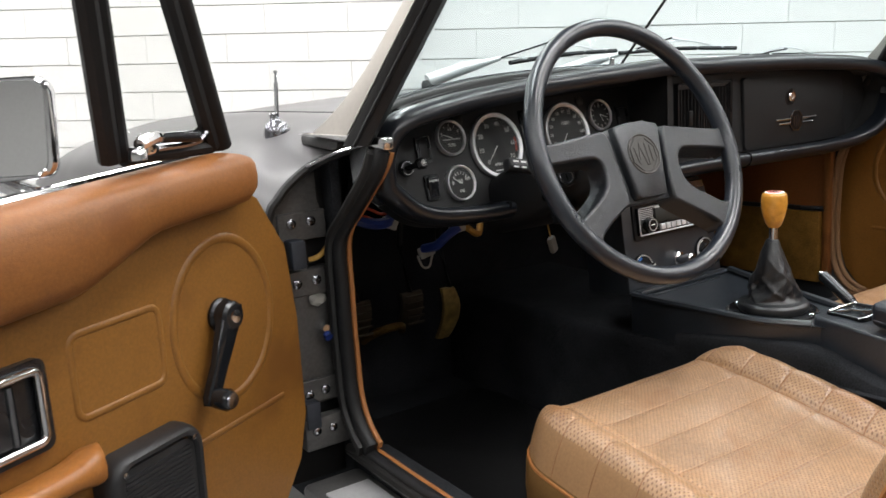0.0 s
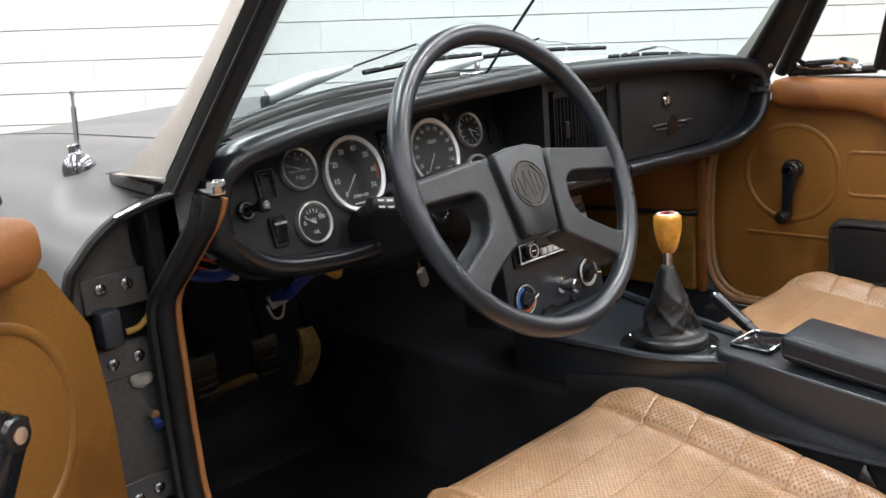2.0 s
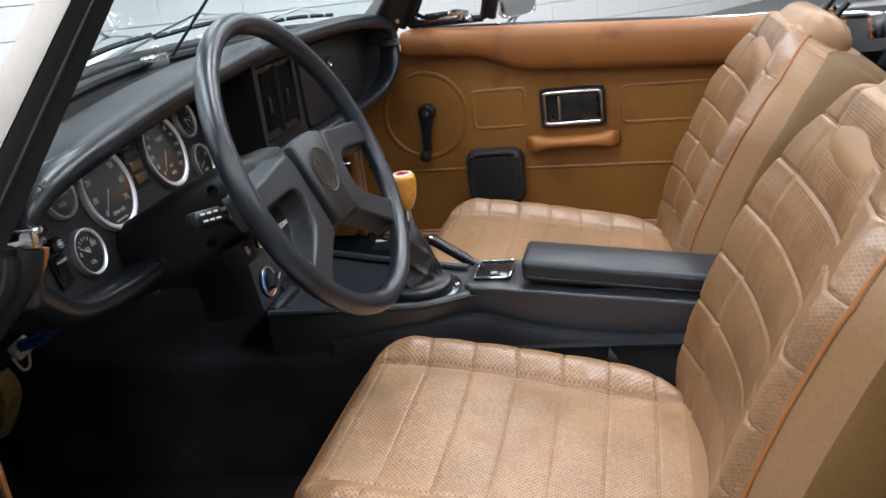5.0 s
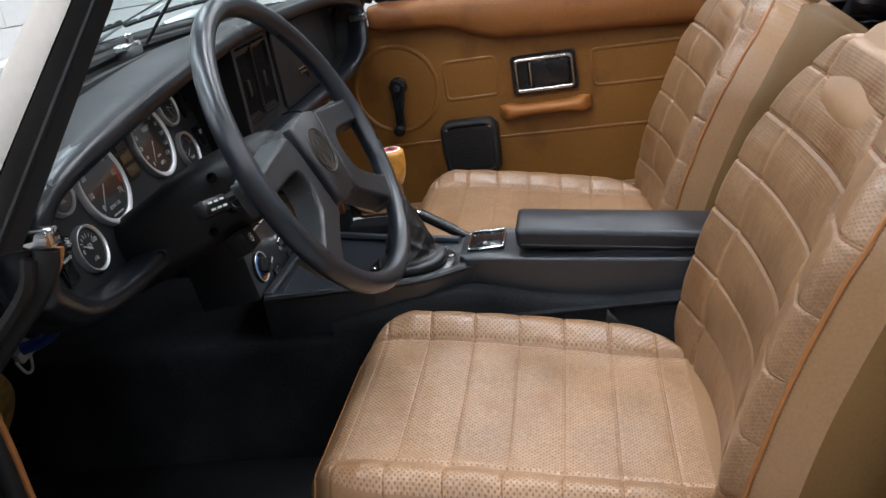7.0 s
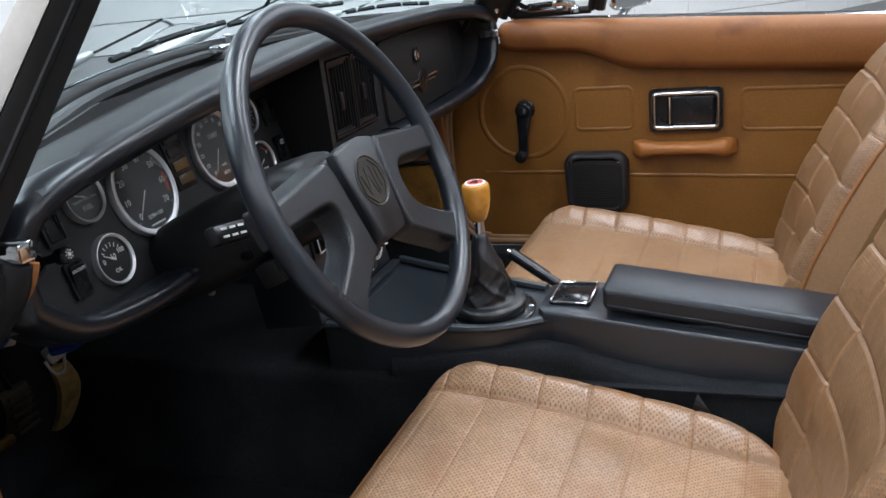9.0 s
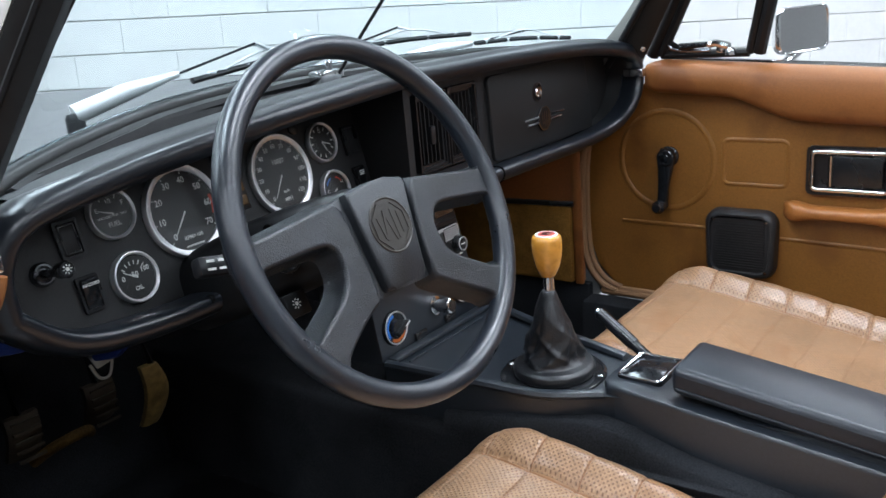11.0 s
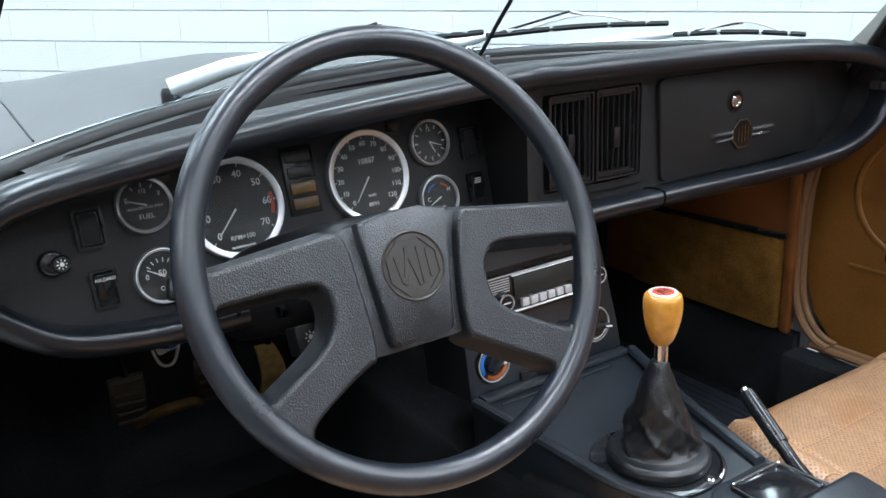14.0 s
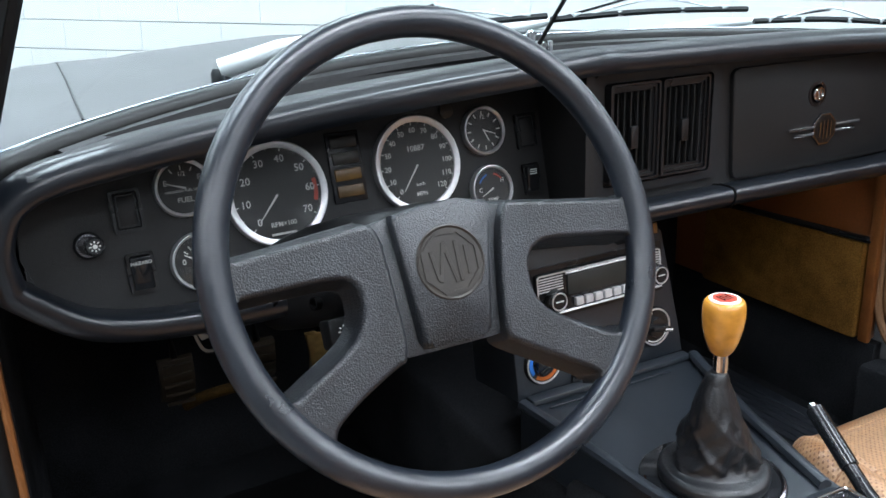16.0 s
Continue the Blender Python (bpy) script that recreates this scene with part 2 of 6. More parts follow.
PILLAR = material("champagne_aluminium", (0.46, 0.425, 0.385), rough=0.42, metal=0.5, vary=0.05, bump=0.0)
SEAL = material("windscreen_seal", (0.0100, 0.0096, 0.0094), rough=0.42, spec=0.4, vary=0.2, bump=0.1, bump_scale=300)
BUFFER = material("blue_black_buffer", (0.022, 0.026, 0.034), rough=0.5, vary=0.2, bump=0.1, bump_scale=300)
DIAL = material("black_dial", (0.012, 0.0125, 0.012), rough=0.5, vary=0.1, bump=0.0)
DIALGREY = material("dark_green_dial", (0.022, 0.024, 0.022), rough=0.45, vary=0.1, bump=0.0)
WHITE = material("white_print", (0.75, 0.75, 0.72), rough=0.6, vary=0.02, bump=0.0)
ARMSILVER = material("silver_painted_arm", (0.80, 0.80, 0.80), rough=0.35, metal=0.3, vary=0.04, bump=0.0)
DULLRUB = material("dull_pedal_rubber", (0.026, 0.018, 0.009), rough=0.6, vary=0.3, bump=0.3, bump_scale=200)
RED = material("red_print", (0.50, 0.05, 0.02), rough=0.5, vary=0.05, bump=0.0)
ORANGE = material("orange_print", (0.55, 0.14, 0.02), rough=0.5, vary=0.05, bump=0.0)
BLUE = material("blue_print", (0.03, 0.16, 0.55), rough=0.5, vary=0.05, bump=0.0)
AMBERLIT = material("amber_lens", (0.150, 0.082, 0.020), rough=0.3, vary=0.25, bump=0.0)
AMBER = material("dim_amber_lens", (0.085, 0.047, 0.013), rough=0.4, vary=0.25, bump=0.0)
DARKLENS = material("unlit_dark_lens", (0.022, 0.019, 0.015), rough=0.35, vary=0.2, bump=0.0)
WOOD = material("varnished_knob_wood", (0.56, 0.255, 0.035), rough=0.22, vary=0.22, grain=90, blotch=30, bump=0.0, coat=0.8)
PEDAL = material("worn_brass_pedal", (0.44, 0.295, 0.100), metal=0.4, rough=0.36, vary=0.35, grain=80, blotch=30, bump=0.3, bump_scale=200)
MIRROR = material("mirror_silver", (0.9, 0.9, 0.9), rough=0.02, metal=1.0, vary=0.0, bump=0.0, rough_vary=0.0)
GLOSSB = material("glossy_black_plate", (0.012, 0.013, 0.015), rough=0.14, vary=0.1, bump=0.0)
WALLP = material("white_painted_block", (0.83, 0.82, 0.80), rough=0.7, vary=0.03, grain=40, blotch=1.2, bump=0.25, bump_scale=60, depth=0.003, per_object=0.02)
MORTAR = material("wall_joint", (0.70, 0.69, 0.67), rough=0.9, vary=0.08)
# Added closing walls and ceiling, greyed to cut bounced light and reflections.
SIDEWALL = material("bounce_cutting_grey_wall", (0.34, 0.34, 0.335), rough=0.8, vary=0.05, grain=40, blotch=1.2, bump=0.2, bump_scale=60, depth=0.003)
CEIL = material("ceiling_grey", (0.42, 0.42, 0.42), rough=0.9, vary=0.03, bump=0.0)
FLOORM = material("grey_workshop_floor", (0.14, 0.14, 0.138), rough=0.45, vary=0.15, grain=30, blotch=1.5, bump=0.1, bump_scale=80)
SPKGRILL = material("speaker_grille_black", (0.018, 0.018, 0.019), rough=0.45, vary=0.2, bump=0.3, bump_scale=500)
WIREB = material("blue_wire", (0.012, 0.03, 0.16), rough=0.4)
WIREW = material("white_connector", (0.36, 0.345, 0.31), rough=0.5)
WIREY = material("yellow_wire", (0.45, 0.25, 0.05), rough=0.5)
LAMP = material("lamp_diffuser", (0.9, 0.9, 0.9), rough=0.5, vary=0.0, bump=0.0, emit=((1.0, 0.98, 0.96), 8.5))
GLASS = glass_material("tinted_windscreen_glass", (0.84, 0.945, 0.965))
CLEAR = glass_material("clear_glass", (0.96, 0.97, 0.96))
DIALGLASS = glass_material("dial_glass", (0.97, 0.97, 0.97), rough=0.03)


# ---------------------------------------------------------------- mesh helpers
def V(*a):
    return Vector(a)


def link(name, bm, mat, parent=None, label="", smooth=True, angle=40, world_m=None):
    me = bpy.data.meshes.new(name)
    bmesh.ops.recalc_face_normals(bm, faces=bm.faces)
    if smooth:
        for f in bm.faces:
            f.smooth = True
        lim = radians(angle)
        for e in bm.edges:
            if len(e.link_faces) == 2 and e.calc_face_angle(0) > lim:
                e.smooth = False
    bm.to_mesh(me)
    bm.free()
    me.materials.append(mat)
    ob = new(name, me)
    if parent is not None:
        ob.parent = parent
    if world_m is not None:
        ob.matrix_basis = world_m
    if label:
        ob["label"] = label
    return ob


def part(name, bm, mat, parent, label="", smooth=True, angle=40, m=None):
    return link(name, bm, mat, parent, label, smooth, angle, m)


def thing(name, label, category, m=None, group="", kind=""):
    ob = new(name)
    ob.empty_display_size = 0.05
    if m is not None:
        ob.matrix_basis = m
    return tagged(ob, label, category, group, kind)


def frame_m(o, u, v):
    """A pose with its origin at o, x along u, y along v."""
    u = Vector(u).normalized()
    v = Vector(v)
    v = (v - u * u.dot(v)).normalized()
    n = u.cross(v)
    m = Matrix((u, v, n)).transposed().to_4x4()
    m.translation = Vector(o)
    return m


def box(bm, lo, hi, bevel=0.0, seg=2, m=None):
    c = [(a + b) / 2 for a, b in zip(lo, hi)]
    s = [abs(b - a) for a, b in zip(lo, hi)]
    r = bmesh.ops.create_cube(bm, size=1, matrix=Matrix.Translation(c) @ Matrix.Diagonal((*s, 1)))
    vs = r["verts"]
    if bevel:
        es = list({e for v in vs for e in v.link_edges})
        r = bmesh.ops.bevel(bm, geom=es, offset=min(bevel, min(s) * 0.49), segments=seg, profile=0.5, affect="EDGES")
        vs = list({v for f in r["faces"] for v in f.verts} | {v for v in vs if v.is_valid})
    if m is not None:
        bmesh.ops.transform(bm, matrix=m, verts=[v for v in vs if v.is_valid])
    return vs


def grid(bm, rows, closed_u=False, closed_v=False, caps=False):
    """Quads over rows of points; closed_u joins a row's ends, closed_v the last row to the first."""
    vv = [[bm.verts.new(p) for p in r] for r in rows]
    nr, nc = len(vv), len(vv[0])
    for i in range(nr if closed_v else nr - 1):
        for j in range(nc if closed_u else nc - 1):
            q = [vv[i][j], vv[i][(j + 1) % nc], vv[(i + 1) % nr][(j + 1) % nc], vv[(i + 1) % nr][j]]
            bm.faces.new(q)
    if caps:
        bm.faces.new(vv[0])
        bm.faces.new(list(reversed(vv[-1])))
    return vv


def spline(pts, n):
    """Catmull-Rom through pts, n points per span."""
    pts = [Vector(p) for p in pts]
    out = []
    for i in range(len(pts) - 1):
        p0, p1, p2, p3 = pts[max(i - 1, 0)], pts[i], pts[i + 1], pts[min(i + 2, len(pts) - 1)]
        for k in range(n):
            t = k / n
            out.append(0.5 * ((2 * p1) + (p2 - p0) * t + (2 * p0 - 5 * p1 + 4 * p2 - p3) * t * t + (3 * p1 - p0 - 3 * p2 + p3) * t ** 3))
    out.append(pts[-1])
    return out


def tube(bm, pts, r, seg=10, closed=False, flat=1.0, radii=None, up=None):
    pts = [Vector(p) for p in pts]
    n = len(pts)
    rows = []
    ref = Vector(up) if up else Vector((0, 0, 1))
    for i, p in enumerate(pts):
        a = pts[(i - 1) % n] if closed or i else p
        b = pts[(i + 1) % n] if closed or i < n - 1 else p
        d = (b - a).normalized()
        s = d.cross(ref)
        if s.length < 1e-4:
            s = d.cross(Vector((1, 0, 0)))
        s.normalize()
        w = s.cross(d)
        rr = radii[i] if radii else r
        rows.append([p + s * (rr * math.cos(2 * math.pi * k / seg)) + w * (rr * flat * math.sin(2 * math.pi * k / seg)) for k in range(seg)])
    grid(bm, rows, closed_u=True, closed_v=closed, caps=not closed)


def lathe(bm, prof, seg=32, m=None):
    """Turn (radius, height) pairs about z."""
    rows = [[Vector((r * math.cos(2 * math.pi * k / seg), r * math.sin(2 * math.pi * k / seg), z)) for k in range(seg)] for r, z in prof]
    if m is not None:
        rows = [[m @ p for p in r] for r in rows]
    vv = grid(bm, rows, closed_u=True)
    if prof[0][0] > 1e-5:
        bm.faces.new(vv[0])
    if prof[-1][0] > 1e-5:
        bm.faces.new(list(reversed(vv[-1])))
    return vv


def prism(bm, outline, z0, z1, m=None, bevel=0.0):
    """An outline of (x, y) points, from z0 to z1."""
    a = [bm.verts.new((m @ Vector((x, y, z0))) if m else (x, y, z0)) for x, y in outline]
    b = [bm.verts.new((m @ Vector((x, y, z1))) if m else (x, y, z1)) for x, y in outline]
    n = len(a)
    fs = [bm.faces.new(list(reversed(a))), bm.faces.new(b)]
    for i in range(n):
        fs.append(bm.faces.new((a[i], a[(i + 1) % n], b[(i + 1) % n], b[i])))
    if bevel:
        es = [e for e in fs[1].edges]
        bmesh.ops.bevel(bm, geom=es, offset=bevel, segments=2, profile=0.5, affect="EDGES")


def rrect(w, h, r, n=5, cx=0.0, cy=0.0):
    out = []
    for sx, sy, a0 in ((1, 1, 0), (-1, 1, 90), (-1, -1, 180), (1, -1, 270)):
        for k in range(n + 1):
            a = radians(a0 + 90 * k / n)
            out.append((cx + sx * (w / 2 - r) + r * math.cos(a), cy + sy * (h / 2 - r) + r * math.sin(a)))
    return out


def ring_prism(bm, outer, inner, z0, z1, m=None):
    """A frame between two outlines with as many points each."""
    f = (lambda x, y, z: m @ Vector((x, y, z))) if m else (lambda x, y, z: Vector((x, y, z)))
    rows = [[f(x, y, z0) for x, y in outer], [f(x, y, z1) for x, y in outer], [f(x, y, z1) for x, y in inner], [f(x, y, z0) for x, y in inner]]
    grid(bm, rows, closed_u=True, closed_v=True)


def text_mesh(s, size):
    cu = bpy.data.curves.new("txt", "FONT")
    cu.body, cu.size, cu.align_x, cu.align_y, cu.extrude, cu.offset = s, size, "CENTER", "CENTER", 0.0001, 0.012 * size
    cu.resolution_u = 2
    ob = bpy.data.objects.new("txt", cu)
    me = bpy.data.meshes.new_from_object(ob)
    bpy.data.objects.remove(ob)
    bpy.data.curves.remove(cu)
    return me


def add_text(bm, s, size, m):
    me = text_mesh(s, size)
    me.transform(m)
    bm.from_mesh(me)
    bpy.data.meshes.remove(me)


# ---------------------------------------------------------------- studio room
WALL_YAW, WALL_D = -40.0, 5.5
wall_n = V(-math.sin(radians(WALL_YAW)), math.cos(radians(WALL_YAW)), 0)
wall_u = V(wall_n.y, -wall_n.x, 0)
wall_o = V(-1.0, -0.7, 0) + wall_n * WALL_D


def room_box(lo_u, hi_u, lo_n, hi_n, z0, z1):
    bm = bmesh.new()
    m = frame_m((wall_o.x, wall_o.y, 0), -wall_u, -wall_n)
    box(bm, (lo_u, lo_n, z0), (hi_u, hi_n, z1), m=m)
    return bm


RW, RL, RH = 9.0, 11.0, 3.6
tagged(link("wall_north", room_box(-RW, RW, -0.30, -0.006, -0.2, RH), MORTAR, smooth=False), "white painted blockwork studio wall behind the car", "wall", kind="structure")
tagged(link("wall_south", room_box(-RW, RW, RL, RL + 0.2, -0.2, RH), SIDEWALL, smooth=False), "plain added studio wall, greyed to cut bounced light", "wall", kind="structure")
tagged(link("wall_east", room_box(RW, RW + 0.2, 0, RL, -0.2, RH), SIDEWALL, smooth=False), "plain added studio wall, greyed to cut bounced light", "wall", kind="structure")
tagged(link("wall_west", room_box(-RW - 0.2, -RW, 0, RL, -0.2, RH), SIDEWALL, smooth=False), "plain added studio wall, greyed to cut bounced light", "wall", kind="structure")
tagged(link("ceiling", room_box(-RW, RW, 0, RL, RH, RH + 0.2), CEIL, smooth=False), "plain added studio ceiling, greyed to cut bounced light", "ceiling", kind="structure")
tagged(link("floor", room_box(-RW, RW, 0, RL, -0.2, 0.0), FLOORM, smooth=False), "smooth grey painted workshop floor", "floor", kind="structure")


def ceiling_lamp(cx, cn, w, l, power):
    m = frame_m((wall_o.x, wall_o.y, RH), -wall_u, -wall_n) @ Matrix.Translation((cx, cn, 0))
    t = thing("ceiling_light", "long white ceiling light panel with a glowing diffuser", "ceiling light", m, "studio ceiling lights")
    bm = bmesh.new()
    ring_prism(bm, rrect(w + 0.06, l + 0.06, 0.01, 2), rrect(w, l, 0.01, 2), -0.06, -0.001)
    part("frame", bm, WHITE, t, smooth=False)
    bm = bmesh.new()
    box(bm, (-w / 2, -l / 2, -0.045), (w / 2, l / 2, -0.02))
    part("diffuser", bm, LAMP, t, smooth=False)
    ld = bpy.data.lights.new("ceiling_lamp", "AREA")
    ld.shape, ld.size, ld.size_y, ld.energy, ld.color = "RECTANGLE", w, l, power, (0.96, 0.985, 1.0)
    lo = new("ceiling_lamp", ld)
    lo.matrix_basis = m @ Matrix.Translation((0, 0, -0.07))
    return t


for cx in (-6.0, -3.6, -1.2, 1.2, 3.6, 6.0):
    for cn, power in ((1.5, 36.0), (4.6, 64.0), (8.2, 30.0)):
        ceiling_lamp(cx, cn, 0.45, 2.4, power)


# ---------------------------------------------------------------- dashboard
dash = thing("dashboard", "black padded dashboard with round gauges, air vents and a closed glovebox", "dashboard", pose(0, 0, 0))
ROLL = [(-0.615, 0.172, 0.755), (-0.617, 0.166, 0.80), (-0.590, 0.160, 0.838), (-0.50, 0.160, 0.858), (-0.38, 0.164, 0.871), (-0.25, 0.170, 0.881), (-0.10, 0.176, 0.889),
        (-0.03, 0.180, 0.892), (0.03, 0.190, 0.890), (0.20, 0.187, 0.889), (0.40, 0.180, 0.884), (0.55, 0.168, 0.873), (0.628, 0.155, 0.853), (0.648, 0.150, 0.815), (0.625, 0.152, 0.762),
        (0.57, 0.165, 0.727), (0.48, 0.176, 0.714), (0.35, 0.183, 0.712), (0.20, 0.186, 0.712), (0.05, 0.186, 0.712), (-0.06, 0.188, 0.709), (-0.20, 0.190, 0.703),
        (-0.36, 0.186, 0.695), (-0.48, 0.182, 0.697), (-0.56, 0.178, 0.713)]
roll_pts = spline(ROLL + [ROLL[0]], 8)[:-1]
# section of the roll as (outward, forward): a soft lip with a crisp inner edge, round where it becomes the brow
LIP = [(-0.0100, 0.001), (-0.0090, 0.0075), (-0.0060, 0.0112), (-0.001, 0.0125), (0.005, 0.0115), (0.0105, 0.008), (0.0150, 0.001), (0.0178, -0.009), (0.0180, -0.022), (0.013, -0.034), (0.003, -0.037), (-0.006, -0.030), (-0.0095, -0.012)]
bm = bmesh.new()
rows = []
for i, p in enumerate(roll_pts):
    d = (roll_pts[(i + 1) % len(roll_pts)] - roll_pts[i - 1]).normalized()
    o = d.cross(V(0, 1, 0)).normalized()
    if o.dot(p - V(max(-0.45, min(0.48, p.x)), p.y, 0.79)) < 0:
        o = -o
    k = max(0.0, min(1.0, (p.z - 0.835) / 0.03))
    k = k * k * (3 - 2 * k)
    sec = []
    for a, b in LIP:
        g = math.atan2(b + 0.006, a)
        sec.append(p + o * (a * (1 - k) + 0.0155 * math.cos(g) * k) + V(0, -1, 0) * (b * (1 - k) + 0.0155 * math.sin(g) * k))
    rows.append(sec)
grid(bm, rows, closed_u=True, closed_v=True)
part("padded_roll", bm, ROLLPAD, dash, "shiny black padded roll round the dashboard face")
# joint in the lower roll
bm = bmesh.new()
tube(bm, [V(0.189, 0.1862 - b * 1.05, 0.712 - a * 1.05) for a, b in LIP], 0.0016, 6, closed=True, up=(1, 0, 0))
part("roll_joint", bm, SHADEBLACK, dash, "open joint in the padded roll")
# shell: top deck from the roll to the windscreen, and the belly under the lower roll
bm = bmesh.new()
top = spline(ROLL[2:13], 8)
back = lambda p: V(p.x * 0.97, 0.40 - 0.14 * (p.x / 0.62) ** 2, 0.868 - 0.03 * (p.x / 0.62) ** 2)
rows = []
for p in top:
    q = back(p)
    rows.append([p + V(0, -0.0105, 0.0108), p + V(0, -0.0065, 0.0144), p + V(0, -0.001, 0.0163), p + V(0, 0.008, 0.0170), p.lerp(q, 0.12) + V(0, 0, 0.0176), p.lerp(q, 0.30) + V(0, 0, 0.0172), p.lerp(q, 0.6) + V(0, 0, 0.012), q, q + V(0, 0.02, -0.02)])
grid(bm, rows)
part("top_pad", bm, BLACKPAD, dash, "black vinyl dash top")
bm = bmesh.new()
low = [p for p in spline(ROLL[14:] + ROLL[:1], 4) if p.z < 0.752]
rows = [[p + V(0, 0.012, -0.016), p + V(0, 0.05, -0.026), p + V(0, 0.12, -0.005), V(p.x * 0.95, 0.36, 0.80)] for p in low]
grid(bm, rows)
part("under_pad", bm, BLACKPAD, dash)

GP = frame_m((-0.368, 0.247, 0.786), (0.34, 0.0235, 0), (0, 0.016, 0.067))
bm = bmesh.new()
prism(bm, [(0.345, 0.11), (0.0, 0.105), (-0.2, 0.07), (-0.235, 0.03), (-0.24, -0.02), (-0.225, -0.065), (-0.18, -0.092), (-0.03, -0.097), (0.345, -0.09)], -0.012, 0.0, GP)
part("instrument_panel", bm, BLACKPANEL, dash, "matt black crackle-finish instrument panel", smooth=False)
# inner walls joining roll and panel
bm = bmesh.new()
box(bm, (-0.032, 0.185, 0.70), (-0.020, 0.30, 0.89))
part("binnacle_wall", bm, BLACKPANEL, dash, smooth=False)
bm = bmesh.new()
rows = []
for p in roll_pts:
    if p.x < 0:
        s = GP.inverted() @ p
        q = GP @ V(s.x * 0.985, s.y * 0.96, -0.002)
    else:
        q = V(0.30 + (p.x - 0.30) * 0.978, 0.225, 0.797 + (p.z - 0.797) * 0.945)
    rows.append([p + V(0, 0.004, 0), q])
grid(bm, rows, closed_v=True)
part("recess_wall", bm, BLACKPANEL, dash)
bm = bmesh.new()
rp = [p for p in roll_pts if p.x > -0.02]
prism(bm, [(0.30 + (p.x - 0.30) * 0.975, 0.797 + (p.z - 0.797) * 0.94) for p in rp], -0.235, -0.213, frame_m((0, 0, 0), (1, 0, 0), (0, 0, 1)))
part("fascia_panel", bm, BLACKPANEL, dash, smooth=False)


def gauge(name, u, v, r, label, marks, needle_deg, dialmat=DIAL):
    m = GP @ Matrix.Translation((u, v, 0.0))
    bm = bmesh.new()
    lathe(bm, [(r * 0.99, 0.0), (r * 0.99, 0.0035), (0.0, 0.0035)], 40)
    g = part(name, bm, dialmat, dash, label, m=m)
    bm = bmesh.new()
    w = 0.0066 if r > 0.04 else 0.0030
    prof = [(r - w * 1.1, 0.003), (r - w * 1.05, 0.0058), (r - w * 0.9, 0.0062), (r - w * 0.35, 0.0078), (r - w * 0.1, 0.0076), (r + 0.0004, 0.0060), (r + 0.0008, 0.0)]
    vv = [[Vector((a * math.cos(2 * math.pi * k / 48), a * math.sin(2 * math.pi * k / 48), z)) for k in range(48)] for a, z in prof]
    grid(bm, vv, closed_u=True)
    part("bezel", bm, BEZEL, g, "bright metal bezel")
    bm = bmesh.new()
    a = radians(needle_deg)
    d, s = V(math.cos(a), math.sin(a), 0), V(-math.sin(a), math.cos(a), 0)
    z = V(0, 0, 0.0052)
    L = r * 0.66 if r > 0.04 else r * 0.6
    b0 = d * (r * 0.02) if r > 0.04 else -d * 0.002
    w = r * 0.022 if r > 0.04 else r * 0.04
    vs = [bm.verts.new(p) for p in (b0 + s * w + z, b0 - s * w + z, d * L - s * w * 0.4 + z, d * L + s * w * 0.4 + z)]
    bm.faces.new(vs)
    part("needle", bm, WHITE, g, "white pointer", smooth=False)
    bm = bmesh.new()
    for kind, args in marks:
        if kind == "tick":
            ang, r0, r1, wd = args
            aa = radians(ang)
            dd, ss = V(math.cos(aa), math.sin(aa), 0), V(-math.sin(aa), math.cos(aa), 0)
            zz = V(0, 0, 0.0040)
            bm.faces.new([bm.verts.new(p) for p in (dd * r0 * r - ss * wd * r + zz, dd * r1 * r - ss * wd * r + zz, dd * r1 * r + ss * wd * r + zz, dd * r0 * r + ss * wd * r + zz)])
        elif kind == "text":
            s_, x, y, size = args
            add_text(bm, s_, size * r, Matrix.Translation((x * r, y * r, 0.0041)))
        elif kind == "bar":
            x, y, wd, h = args
            zz = 0.0041
            bm.faces.new([bm.verts.new((px * r, py * r, zz)) for px, py in ((x - wd / 2, y - h / 2), (x + wd / 2, y - h / 2), (x + wd / 2, y + h / 2), (x - wd / 2, y + h / 2))])
    part("markings", bm, WHITE, g, "white figures and ticks", smooth=False)
    bm = bmesh.new()
    lathe(bm, [(r * 0.93, 0.0056), (r * 0.6, 0.0060), (0.0, 0.0062)], 32)
    gl = part("glass", bm, DIALGLASS, g)
    gl.visible_shadow = False
    return g


def arc_marks(vals, a0, a1, rt, size, minor=1, r0=0.80, r1=0.88):
    out = []
    n = len(vals) - 1
    for i, s in enumerate(vals):
        a = a0 + (a1 - a0) * i / n
        out.append(("tick", (a, r0, r1, 0.012)))
        if s:
            out.append(("text", (s, rt * math.cos(radians(a)), rt * math.sin(radians(a)), size)))
        if i < n:
            for k in range(1, minor + 1):
                b = a + (a1 - a0) / n * k / (minor + 1)
                out.append(("tick", (b, r0 + 0.03, r1, 0.007)))
    return out


def red_arc(g, r, a0, a1, mat, name, rin=0.74, rout=0.86):
    bm = bmesh.new()
    n = 10
    rows = [[V(rad * r * math.cos(radians(a0 + (a1 - a0) * k / n)), rad * r * math.sin(radians(a0 + (a1 - a0) * k / n)), 0.0042) for k in range(n + 1)] for rad in (rin, rout)]
    grid(bm, rows)
    part(name, bm, mat, g, "painted warning arc", smooth=False)


